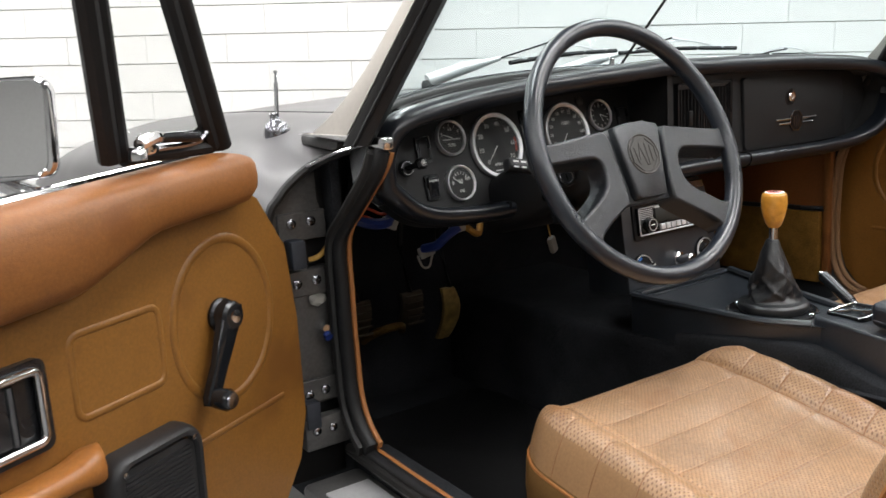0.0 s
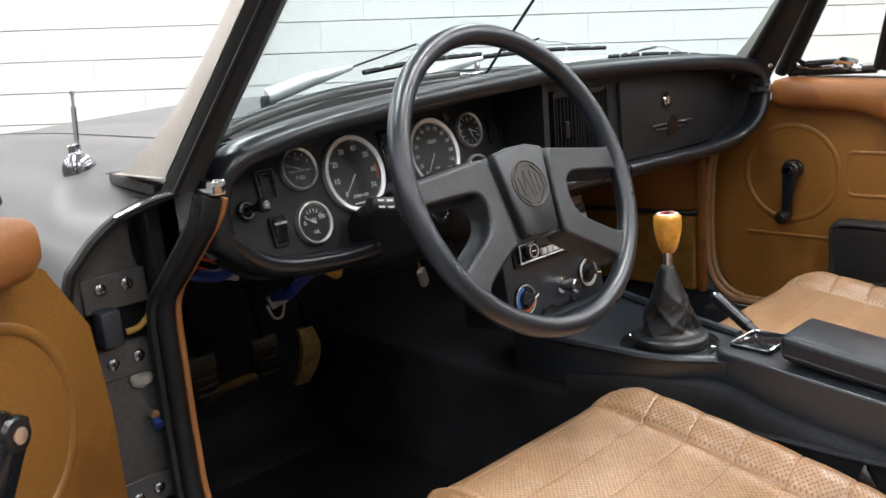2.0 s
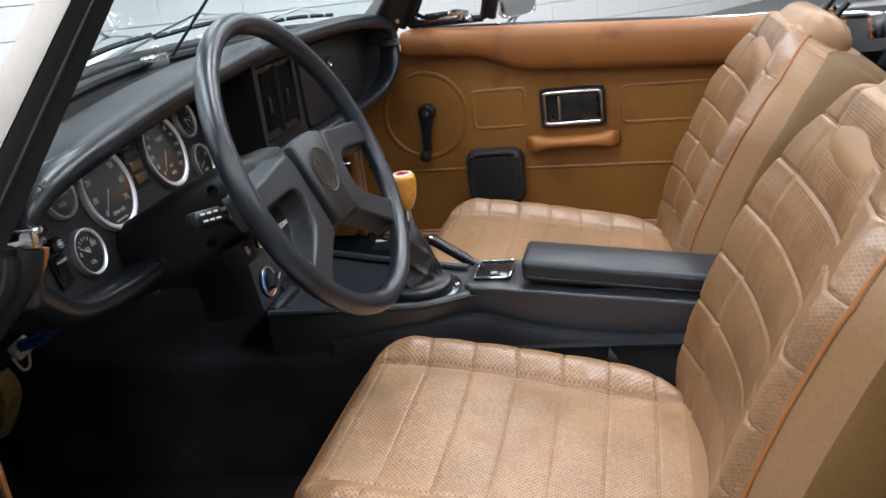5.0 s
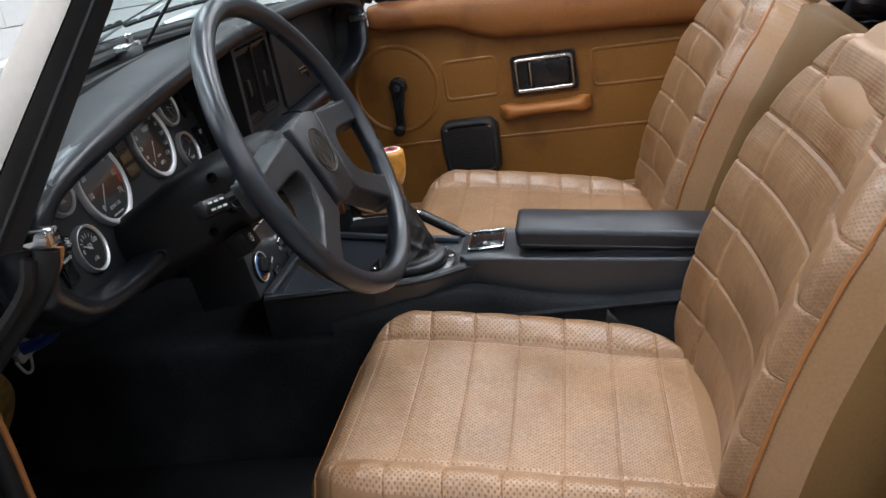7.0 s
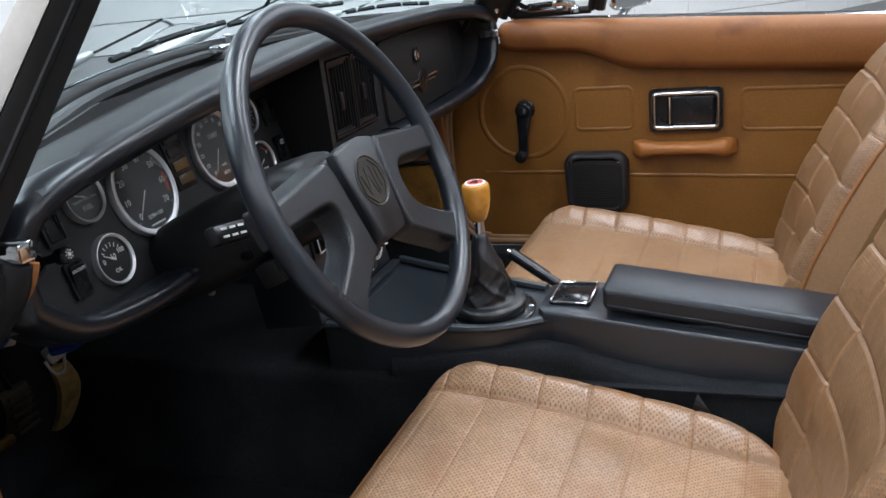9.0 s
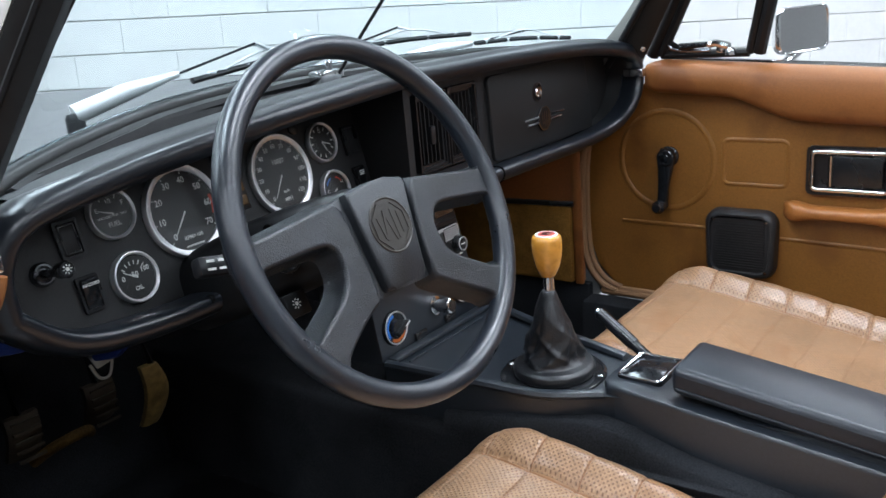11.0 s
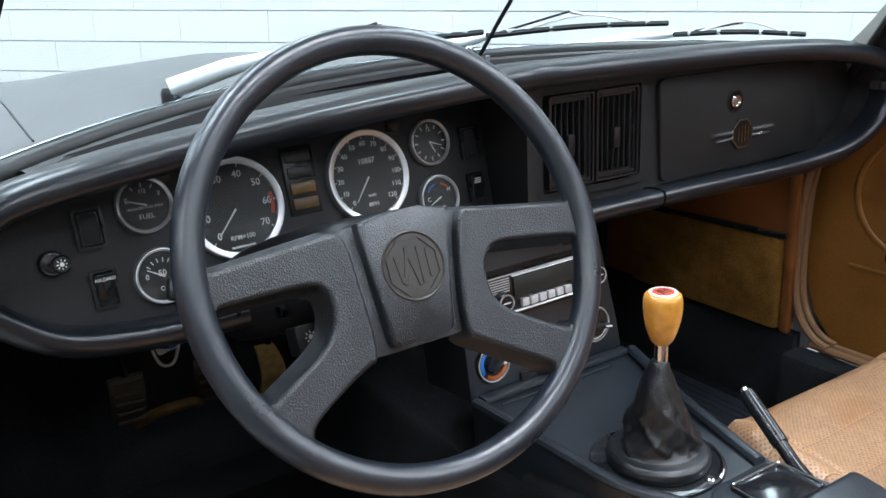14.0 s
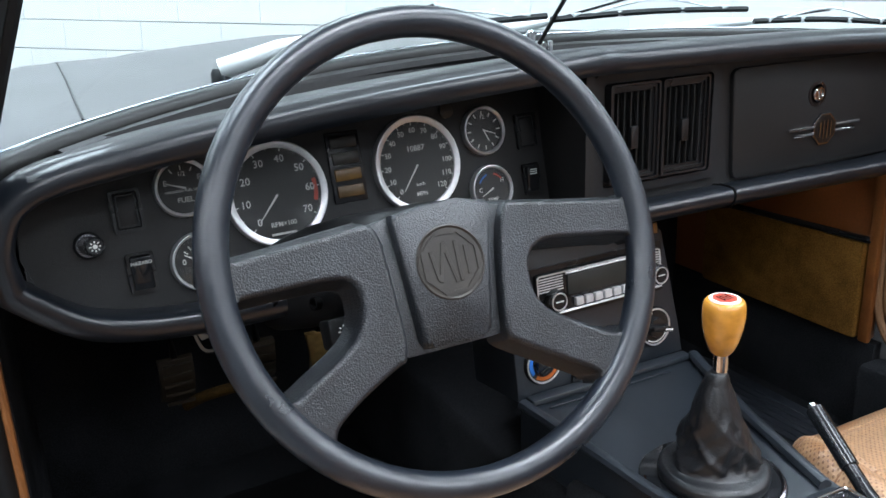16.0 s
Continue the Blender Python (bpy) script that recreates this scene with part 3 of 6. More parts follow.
fuel = gauge("fuel_gauge", -0.0905, 0.0205, 0.0275, "round black fuel gauge in a thin chrome bezel",
             [("text", ("FUEL", 0, -0.42, 0.26)), ("text", ("E", -0.60, 0.22, 0.26)), ("text", ("1/2", 0, 0.48, 0.22)), ("text", ("F", 0.58, 0.30, 0.26)), ("bar", (0, -0.06, 0.0, 0.0)), ("text", ("UNLEADED FUEL ONLY", 0, -0.10, 0.125))] + [("tick", (a, 0.62, 0.78, 0.02)) for a in (60, 90, 120)], 160)
oil = gauge("oil_gauge", -0.0880, -0.0509, 0.0275, "round black oil pressure gauge in a thin chrome bezel",
            [("text", ("OIL", 0, -0.45, 0.24)), ("text", ("50", 0, 0.10, 0.30)), ("text", ("0", -0.55, 0.05, 0.28)), ("text", ("100", 0.48, 0.2, 0.28))] + [("tick", (a, 0.50, 0.66, 0.02)) for a in (40, 60, 80, 100, 120, 140)], 150)
tach = gauge("rev_counter", 0.0, 0.0, 0.0530, "large round black rev counter in a wide satin bezel",
             arc_marks(["0", "10", "20", "30", "40", "50", "60", "70"], 228, -35, 0.66, 0.20, 1) + [("text", ("RPM×100", 0.02, -0.58, 0.13)), ("bar", (0, -0.76, 0.5, 0.04))], 228)
red_arc(tach, 0.053, 14, -18, RED, "red_zone", 0.73, 0.81)
speedo = gauge("speedometer", 0.1630, 0.0060, 0.0530, "large round black speedometer in a wide satin bezel",
               arc_marks([str(k) for k in range(0, 130, 10)], 228, -45, 0.70, 0.155, 1) + [("text", ("MPH", 0.0, -0.62, 0.13)), ("text", ("km/h", 0, -0.42, 0.10)), ("text", ("10887", 0.0, 0.32, 0.17))], 232)
bm = bmesh.new()
box(bm, (-0.017, 0.012, 0.0030), (0.017, 0.022, 0.0038))
part("odometer", bm, DARKLENS, speedo, smooth=False)
clock = gauge("clock", 0.2545, 0.0310, 0.0275, "small round black clock in a thin chrome bezel",
              [("tick", (a, 0.62, 0.80, 0.03)) for a in range(0, 360, 30)] + [("text", ("12", 0, 0.55, 0.24)), ("tick", (-65, 0, 0.5, 0.03))], -20)
temp = gauge("temperature_gauge", 0.2540, -0.0365, 0.0275, "small round black temperature gauge in a thin chrome bezel",
             [("text", ("TEMP", 0, -0.45, 0.22)), ("text", ("C", -0.55, 0.0, 0.26)), ("text", ("H", 0.55, 0.30, 0.26))], 205)
red_arc(temp, 0.0275, 75, 35, RED, "hot_arc", 0.6, 0.68)
red_arc(temp, 0.0275, 150, 105, BLUE, "cold_arc", 0.6, 0.68)


def rocker(u, v, w, h, name, label, tilt=0.0, printed=True):
    m = GP @ Matrix.Translation((u, v, 0))
    bm = bmesh.new()
    ring_prism(bm, rrect(w, h, 0.003), rrect(w - 0.006, h - 0.006, 0.002), 0.0, 0.004)
    s = part(name, bm, BLACKPLAST, dash, label, m=m)
    bm = bmesh.new()
    box(bm, (-w / 2 + 0.0035, -h / 2 + 0.0035, -0.002), (w / 2 - 0.0035, h / 2 - 0.0035, 0.003 + 0.003 * bool(tilt)), 0.0012, m=pose(0, 0, 0, tilt, 0, 0))
    part("rocker_cap", bm, GLOSSB if printed else BLACKPANEL, s)
    if not printed:
        bm = bmesh.new()
        ring_prism(bm, rrect(w - 0.010, h - 0.010, 0.002), rrect(w - 0.0125, h - 0.0125, 0.0015), 0.002, 0.0042)
        part("raised_edge", bm, BLACKPLAST, s)
    if printed == "HAZARD":
        bm = bmesh.new()
        add_text(bm, printed, h * 0.125, pose(0, 0, 0, tilt, 0, 0) @ Matrix.Translation((0, h * 0.27, 0.0072)))
        part("printed_word", bm, WHITE, s, smooth=False)
    elif printed:
        bm = bmesh.new()
        mm = pose(0, 0, 0, tilt, 0, 0)
        for k in range(3):
            vs = [bm.verts.new(mm @ V(x, y, 0.0067)) for x, y in ((-w * 0.22, h * (0.30 - 0.07 * k)), (w * 0.22, h * (0.30 - 0.07 * k)), (w * 0.22, h * (0.335 - 0.07 * k)), (-w * 0.22, h * (0.335 - 0.07 * k)))]
            bm.faces.new(vs)
        part("printed_bars", bm, WHITE, s, smooth=False)
    return s


rocker(-0.145, 0.008, 0.028, 0.040, "blank_switch", "blank black switch plate", 0, False)
rocker(-0.1425, -0.0505, 0.025, 0.038, "rocker_switch", "black hazard rocker switch with white printing", 9, "HAZARD")
rocker(0.3145, 0.0230, 0.030, 0.042, "blank_switch", "blank black switch plate", 0, False)
rocker(0.3125, -0.0330, 0.023, 0.036, "rocker_switch", "black rocker switch with white printing", 9)
for u, v in ((0.2101, 0.059), (-0.0684, 0.0458)):
    bm = bmesh.new()
    lathe(bm, [(0.0085, 0), (0.0085, 0.003), (0.006, 0.0042), (0, 0.0042)], 20)
    part("warning_stud", bm, DARKLENS, dash, m=GP @ Matrix.Translation((u, v, 0)))
bm = bmesh.new()
box(bm, (-0.019, -0.037, 0), (0.019, 0.037, 0.003), 0.001)
wl = part("warning_light_strip", bm, BLACKPLAST, dash, "column of four warning lamps, two dark and two amber", m=GP @ Matrix.Translation((0.0795, 0.0155, 0)))
for k, mt in enumerate((DARKLENS, DARKLENS, AMBERLIT, AMBER)):
    bm = bmesh.new()
    box(bm, (-0.0150, 0.0200 - 0.0172 * k, 0.002), (0.0150, 0.0325 - 0.0172 * k, 0.0052), 0.0012)
    part("lamp_lens", bm, mt, wl, "amber lens" if mt is AMBERLIT else "", m=None)
# pull knob at the outer end
bm = bmesh.new()
lathe(bm, [(0.0095, 0), (0.0095, 0.003), (0.0045, 0.004), (0.0042, 0.034), (0.0078, 0.035), (0.0085, 0.046), (0.0070, 0.048), (0, 0.048)], 24)
pk = part("pull_knob", bm, BLACKPLAST, dash, "black pull switch on a chrome collar", m=GP @ Matrix.Translation((-0.1838, -0.0172, 0)))
bm = bmesh.new()
lathe(bm, [(0.0125, 0.0), (0.0125, 0.004), (0.0105, 0.0065), (0.0085, 0.0065), (0.0085, 0.0)], 24)
part("collar", bm, STEELD, pk)
bm = bmesh.new()
for k in range(8):
    box(bm, (0.0030, -0.0005, 0.0480), (0.0048, 0.0005, 0.0485), m=pose(0, 0, 0, 0, 0, 45 * k))
lathe(bm, [(0.0020, 0.0480), (0.0020, 0.0485), (0, 0.0485)], 12)
part("printed_symbol", bm, WHITE, pk, smooth=False)

# centre vents
vents = []
for k in range(2):
    x0 = 0.016 + 0.077 * k
    bm = bmesh.new()
    m = frame_m((x0 + 0.0355, 0.2125, 0.804), (1, 0, 0), (0, 0, 1))
    ring_prism(bm, rrect(0.073, 0.116, 0.004), rrect(0.068, 0.111, 0.003), -0.001, 0.011, m)
    ring_prism(bm, rrect(0.066, 0.109, 0.003), rrect(0.060, 0.103, 0.003), -0.001, 0.008, m)
    ring_prism(bm, rrect(0.061, 0.104, 0.003), rrect(0.055, 0.096, 0.003), -0.001, 0.005, m)
    vt = part("air_vent", bm, BLACKPLAST, dash, "black rectangular air vent with upright vanes")
    # shallow near-black box stands for the shade deep in the duct
    bm = bmesh.new()
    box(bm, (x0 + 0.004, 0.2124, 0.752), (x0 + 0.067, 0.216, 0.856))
    part("dark_duct", bm, SHADEBLACK, vt, smooth=False)
    for j in range(6):
        bm = bmesh.new()
        xx = x0 + 0.012 + 0.0096 * j
        box(bm, (xx - 0.0007, 0.2055, 0.757), (xx + 0.0007, 0.2118, 0.851))
        part("vane", bm, BLACKPANEL, vt, smooth=False)
    bm = bmesh.new()
    box(bm, (x0 + 0.030, 0.202, 0.785), (x0 + 0.041, 0.209, 0.812), 0.002)
    part("thumb_slider", bm, BLACKPLAST, vt)
bm = bmesh.new()
m = frame_m((0.091, 0.2125, 0.803), (1, 0, 0), (0, 0, 1))
ring_prism(bm, rrect(0.192, 0.142, 0.008), rrect(0.166, 0.122, 0.006), -0.001, 0.006, m)
part("vent_surround", bm, BLACKPAD, dash)

# glovebox lid, lock and winged emblem
bm = bmesh.new()
m = frame_m((0.380, 0.2125, 0.7935), (1, 0, 0), (0, 0, 1))
prism(bm, [(x + (0.012 if x > 0 and y < 0 else -0.012 if x > 0 else 0.004 if y < 0 else -0.004), y) for x, y in rrect(0.338, 0.140, 0.010)], -0.002, 0.006, m, 0.0025)
lid = part("glovebox_lid", bm, BLACKPANEL, dash, "flat black glovebox lid")
bm = bmesh.new()
m = frame_m((0.358, 0.2062, 0.819), (1, 0, 0), (0, 0, 1))
lathe(bm, [(0.0165, -0.0005), (0.0165, 0.0008), (0.0125, 0.0010), (0.0120, -0.0003)], 28, m)
part("lock_recess", bm, BLACKPLAST, lid)
bm = bmesh.new()
lathe(bm, [(0.0098, 0.0), (0.0098, 0.003), (0.0085, 0.0045), (0.0065, 0.0045), (0.0055, 0.0030), (0.0030, 0.0032), (0.0, 0.0040)], 24, m)
box(bm, (-0.0010, -0.005, 0.0038), (0.0010, 0.005, 0.0046), m=m)
part("lock_barrel", bm, CHROME, lid, "chrome lock barrel")
m = frame_m((0.375, 0.2060, 0.7705), (1, 0, 0), (0, 0, 1))
octo = lambda r, a0=22.5: [(r * math.cos(radians(a0 + 45 * k)), r * math.sin(radians(a0 + 45 * k))) for k in range(8)]
bm = bmesh.new()
prism(bm, octo(0.023), 0, 0.003, m, 0.0008)
em = part("emblem", bm, STEELD, lid, "chrome winged octagon emblem", smooth=False)
bm = bmesh.new()
prism(bm, octo(0.0200), 0.003, 0.0034, m)
part("emblem_field", bm, BLACKPLAST, em, smooth=False)
bm = bmesh.new()
for x, w, h in ((-0.010, 0.0022, 0.020), (-0.0035, 0.0022, 0.025), (0.0035, 0.0022, 0.025), (0.010, 0.0022, 0.020)):
    box(bm, (x - w / 2, -h / 2, 0.0034), (x + w / 2, h / 2, 0.0044), m=m)
part("emblem_bars", bm, STEELD, em, smooth=False)
for s in (-1, 1):
    bm = bmesh.new()
    for k in range(2):
        L = 0.068 - 0.010 * k
        tube(bm, [m @ V(s * 0.021, 0.0042 - 0.0085 * k, 0.0014), m @ V(s * L, 0.0042 - 0.0085 * k, 0.0014)], 0.0027, 8)
    part("emblem_wing", bm, CHROME, em)


# ---------------------------------------------------------------- steering wheel and column
TILT = 22.74
WM = frame_m((-0.302, -0.0015, 0.785), (1, 0, 0), (0, math.sin(radians(TILT)), math.cos(radians(TILT))))
wheel = thing("steering_wheel", "dark grey four-spoke steering wheel with a grained centre pad", "steering wheel", WM)
bm = bmesh.new()
R0, RT = 0.1855, 0.0128
rows = []
for i in range(72):
    a = 2 * math.pi * i / 72
    c = V(math.cos(a), math.sin(a), 0)
    rows.append([c * (R0 + RT * math.cos(2 * math.pi * k / 14)) + V(0, 0, RT * 1.05 * math.sin(2 * math.pi * k / 14)) for k in range(14)])
grid(bm, rows, closed_u=True, closed_v=True)
part("rim", bm, RIMPLAST, wheel, "smooth dark grey rim")


spokes_l = [(-0.184, 0.0270), (-0.176, 0.0205), (-0.165, 0.0205), (-0.130, 0.024), (-0.085, 0.0285), (-0.0565, 0.0315), (-0.0535, -0.020), (-0.0510, -0.0785), (-0.066, -0.083), (-0.100, -0.101), (-0.117, -0.1125), (-0.121, -0.119), (-0.123, -0.131), (-0.166, -0.077), (-0.156, -0.086), (-0.149, -0.0875),
            (-0.128, -0.076), (-0.098, -0.059), (-0.087, -0.047), (-0.0825, -0.033), (-0.083, -0.019), (-0.088, -0.011), (-0.098, -0.0075), (-0.140, -0.0080), (-0.166, -0.0090), (-0.176, -0.0100), (-0.184, -0.0175)]
spokes_r = [(0.0490, 0.0305), (0.070, 0.0275), (0.120, 0.0205), (0.165, 0.0150), (0.176, 0.0145), (0.184, 0.0200), (0.182, -0.0290), (0.174, -0.0210), (0.162, -0.0185), (0.140, -0.0155), (0.095, -0.0100), (0.080, -0.0105), (0.071, -0.017), (0.0665, -0.027), (0.0655, -0.040),
            (0.068, -0.054), (0.078, -0.067), (0.108, -0.084), (0.132, -0.0975), (0.142, -0.0985), (0.152, -0.0930), (0.110, -0.1410), (0.111, -0.1300), (0.105, -0.1240), (0.070, -0.104), (0.040, -0.086), (0.0290, -0.0785)]
for pts in (spokes_l, spokes_r):
    for _ in range(2):
        pts = [((3 * x0 + x1) / 4 if h else (x0 + 3 * x1) / 4, (3 * y0 + y1) / 4 if h else (y0 + 3 * y1) / 4) for (x0, y0), (x1, y1) in zip(pts, pts[1:] + pts[:1]) for h in (1, 0)]
    bm = bmesh.new()
    area = sum(x0 * y1 - x1 * y0 for (x0, y0), (x1, y1) in zip(pts, pts[1:] + pts[:1]))
    if area < 0:
        pts = pts[::-1]
    n = len(pts)
    inward = []
    for k in range(n):
        d = V(pts[(k + 1) % n][0] - pts[k - 1][0], pts[(k + 1) % n][1] - pts[k - 1][1], 0).normalized()
        inward.append(V(-d.y, d.x, 0))
    rows = [[V(x, y, zz) + w * off * (0.15 if math.hypot(x, y) > 0.172 else 1.0) for (x, y), w in zip(pts, inward)] for zz, off in ((-0.026, -0.0050), (-0.0250, -0.0045), (-0.0020, 0.0), (-0.0008, 0.0003), (0.0013, 0.0010), (0.0030, 0.0022), (0.0038, 0.0036), (0.0040, 0.0048), (0.0040, 0.0056))]
    vv = grid(bm, rows, closed_u=True)
    bm.faces.new(vv[-1])
    bm.faces.new(vv[0][::-1])
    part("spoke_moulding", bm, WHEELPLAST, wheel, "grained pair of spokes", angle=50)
bm = bmesh.new()
prism(bm, [(-0.062, 0.0300), (-0.030, 0.0345), (0.012, 0.0345), (0.056, 0.0280), (0.036, -0.0760), (0.020, -0.0765), (-0.046, -0.0770), (-0.058, -0.0770)], -0.022, -0.0050, None, 0.002)
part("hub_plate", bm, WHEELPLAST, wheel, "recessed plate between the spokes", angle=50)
bm = bmesh.new()
prism(bm, [(-0.0455, 0.033), (-0.020, 0.0375), (0.012, 0.0375), (0.0385, 0.033), (0.0375, 0.028), (0.0200, -0.067), (0.0165, -0.0715), (0.012, -0.072), (-0.034, -0.073), (-0.0385, -0.0725), (-0.0410, -0.068), (-0.0460, 0.028)], -0.006, 0.008, None, 0.0050)
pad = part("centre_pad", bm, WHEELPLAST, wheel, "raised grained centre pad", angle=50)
BM = Matrix.Translation((-0.0055, -0.0115, 0.008))
bm = bmesh.new()
lathe(bm, [(0.0300, -0.0020), (0.0298, 0.0006), (0.0288, 0.0012), (0.0276, 0.0006), (0.0272, 0.0002), (0.0, 0.0002)], 48, BM)
bd = part("badge", bm, BADGE, pad, "brown-black round badge with a raised octagon")
bm = bmesh.new()
ring_prism(bm, octo(0.0266), octo(0.0240), 0.0002, 0.0013, BM)
part("badge_octagon", bm, BADGE, bd, smooth=False)
bm = bmesh.new()
for x, h, dy, lean in ((-0.0145, 0.024, -0.001, 8), (-0.0080, 0.030, 0.0, -14), (-0.0010, 0.034, 0.0, 12), (0.0065, 0.032, 0.0, 0), (0.0145, 0.024, 0.0, 0)):
    box(bm, (-0.0017, -h / 2 + dy, 0.0002), (0.0017, h / 2 + dy, 0.0012), 0.0003, 1, BM @ Matrix.Translation((x, 0, 0)) @ pose(0, 0, 0, 0, 0, lean))
part("badge_relief", bm, BADGE, bd, smooth=False)

col = thing("steering_column", "black steering column shroud with stalks and an ignition key", "steering column", WM)
bm = bmesh.new()
rows = []
for zz, hw, lo, hi, r in ((-0.046, 0.040, -0.034, 0.034, 0.020), (-0.050, 0.046, -0.040, 0.040, 0.022), (-0.070, 0.054, -0.042, 0.046, 0.024), (-0.120, 0.064, -0.043, 0.052, 0.026), (-0.170, 0.078, -0.043, 0.054, 0.028), (-0.215, 0.094, -0.042, 0.052, 0.030), (-0.260, 0.104, -0.040, 0.048, 0.030)):
    rows.append([V(x, y, zz) for x, y in rrect(2 * hw, hi - lo, r, 6, 0.0, (lo + hi) / 2)])
grid(bm, rows, closed_u=True, caps=True)
shroud = part("shroud", bm, COWL, col, "matt black flared column cowl")
for x, y, zz in ((-0.060, 0.034, -0.105), (-0.076, -0.020, -0.135), (-0.098, -0.010, -0.20)):
    bm = bmesh.new()
    mm = Matrix.Translation((x, y, zz)) @ pose(0, 0, 0, 0, -72, 0)
    lathe(bm, [(0.0062, -0.002), (0.0062, 0.0045), (0.0048, 0.0045), (0.0046, -0.001), (0, -0.001)], 16, mm)
    part("screw_recess", bm, SHADEBLACK, shroud)
bm = bmesh.new()
lathe(bm, [(0.034, -0.06), (0.028, -0.02), (0.026, -0.01), (0, -0.01)], 24)
part("boss", bm, BLACKPLAST, col)
bm = bmesh.new()
tube(bm, [V(-0.045, 0.002, -0.080), V(-0.11, 0.008, -0.072), V(-0.140, 0.012, -0.068)], 0.0055, 8)
box(bm, (-0.026, -0.0095, -0.008), (0.026, 0.0095, 0.008), 0.004, 2, Matrix.Translation((-0.162, 0.0145, -0.068)) @ pose(0, 0, 0, 0, 0, -11))
stk = part("indicator_stalk", bm, BLACKPLAST, col, "black stalk with white printed symbols")
bm = bmesh.new()
for k in range(3):
    for j in range(2):
        box(bm, (-0.018 + 0.0125 * k, -0.0050 + 0.0078 * j, 0.0077), (-0.0095 + 0.0125 * k, -0.0026 + 0.0078 * j, 0.0084), m=Matrix.Translation((-0.162, 0.0145, -0.068)) @ pose(0, 0, 0, 0, 0, -11))
part("printed_marks", bm, WHITE, stk, smooth=False)
IG = frame_m((-0.066, -0.004, -0.090), (0.80, 0, 0.60), (0, 1, 0))
bm = bmesh.new()
lathe(bm, [(0.0135, -0.020), (0.0135, -0.001), (0.0125, 0.0), (0.0108, 0.0), (0.0100, -0.003), (0, -0.003)], 28, IG)
ig = part("ignition_lock", bm, COWL, col, "black ignition lock with a bright ring")
bm = bmesh.new()
ring = [V(0.0088 * math.cos(2 * math.pi * k / 28), 0.0088 * math.sin(2 * math.pi * k / 28), -0.0022) for k in range(28)]
tube(bm, [IG @ p for p in ring], 0.0011, 6, closed=True)
part("bright_ring", bm, STEELD, ig)
bm = bmesh.new()
box(bm, (-0.0010, -0.0050, -0.0029), (0.0010, 0.0050, -0.0022), m=IG)
part("key_slot", bm, SHADEBLACK, ig, smooth=False)
bm = bmesh.new()
box(bm, (-0.0790, -0.0635, -0.135), (-0.0480, -0.0365, -0.106), 0.003)
sw = part("light_switch", bm, COWL, col, "black light switch with a white lamp symbol")
bm = bmesh.new()
for k in range(8):
    box(bm, (0.0036, -0.0005, -0.0849), (0.0056, 0.0005, -0.0843), m=Matrix.Translation((-0.0655, -0.0490, -0.0212)) @ pose(0, 0, 0, 0, 0, 45 * k))
lathe(bm, [(0.0024, -0.0843), (0, -0.0843)], 10, Matrix.Translation((-0.0655, -0.0490, -0.0212)))
part("lamp_symbol", bm, WHITE, sw, smooth=False)


# ---------------------------------------------------------------- centre console
cons = thing("centre_console", "black vinyl centre console with a radio and heater knobs", "console")
FM = frame_m((-0.061, 0.211, 0.536), (0.182, 0.005, 0), (0, 0.012, 0.1))
bm = bmesh.new()
prism(bm, [(-0.050, -0.040), (0.214, -0.040), (0.207, 0.0), (0.187, 0.128), (0.172, 0.150), (-0.030, 0.150), (-0.052, 0.128)], -0.10, 0.0, FM, 0.004)
part("console_face", bm, CONSOLE, cons, "black moulded console face")
bm = bmesh.new()
side = [(-0.108, 0.205), (-0.098, 0.05), (-0.088, -0.05), (-0.052, -0.118), (-0.040, -0.17), (-0.040, -0.62), (0.060, -0.62), (0.060, -0.17), (0.078, -0.05), (0.100, 0.05), (0.158, 0.205)]
prism(bm, side, 0.40, 0.494, None, 0.004)
part("tunnel_cover", bm, CONSOLE, cons, "black vinyl tunnel cover")
bm = bmesh.new()
prism(bm, [(-0.135, 0.95), (-0.125, 0.2), (-0.115, 0.0), (-0.085, -0.12), (-0.075, -1.25), (0.075, -1.25), (0.085, -0.12), (0.12, 0.0), (0.20, 0.2), (0.20, 0.95)], 0.19, 0.425, None, 0.02)
part("tunnel_carpet", bm, CARPET, cons, "black carpet along the tunnel", angle=60)
edge = spline([V(-0.112, 0.10, 0.445), V(-0.104, -0.02, 0.462), V(-0.088, -0.095, 0.467), V(-0.085, -0.154, 0.461), V(-0.085, -0.200, 0.447), V(-0.084, -0.26, 0.435), V(-0.084, -0.34, 0.425), V(-0.083, -0.46, 0.41), V(-0.083, -0.62, 0.40)], 5)
bm = bmesh.new()
grid(bm, [[p + V(0.030, 0, 0.001) for p in edge], [p + V(0.004, 0, 0.001) for p in edge], [p + V(-0.0015, 0, -0.003) for p in edge], [p + V(-0.004, 0, -0.02) for p in edge], [V(p.x - 0.010, p.y, 0.30) for p in edge]])
part("carpet_edge", bm, CARPET, cons, "cut edge of the tunnel carpet", angle=70)
bm = bmesh.new()
rows = []
for k in range(7):
    f = k / 6
    rows.append([V(-0.088 - 0.012 * math.sin(math.pi * f) - 0.006 * g, -0.318 - 0.012 * (1 - f) - 0.066 * f * g, 0.428 - 0.045 * f - 0.010 * g - 0.012 * f * g) for g in (0.0, 0.33, 0.66, 1.0)])
rows += [[p + V(0.003, 0, -0.001) for p in r] for r in reversed(rows)]
grid(bm, rows, closed_v=True)
part("loose_flap", bm, BLACKPLAST, cons, "loose black vinyl flap standing off the tunnel")
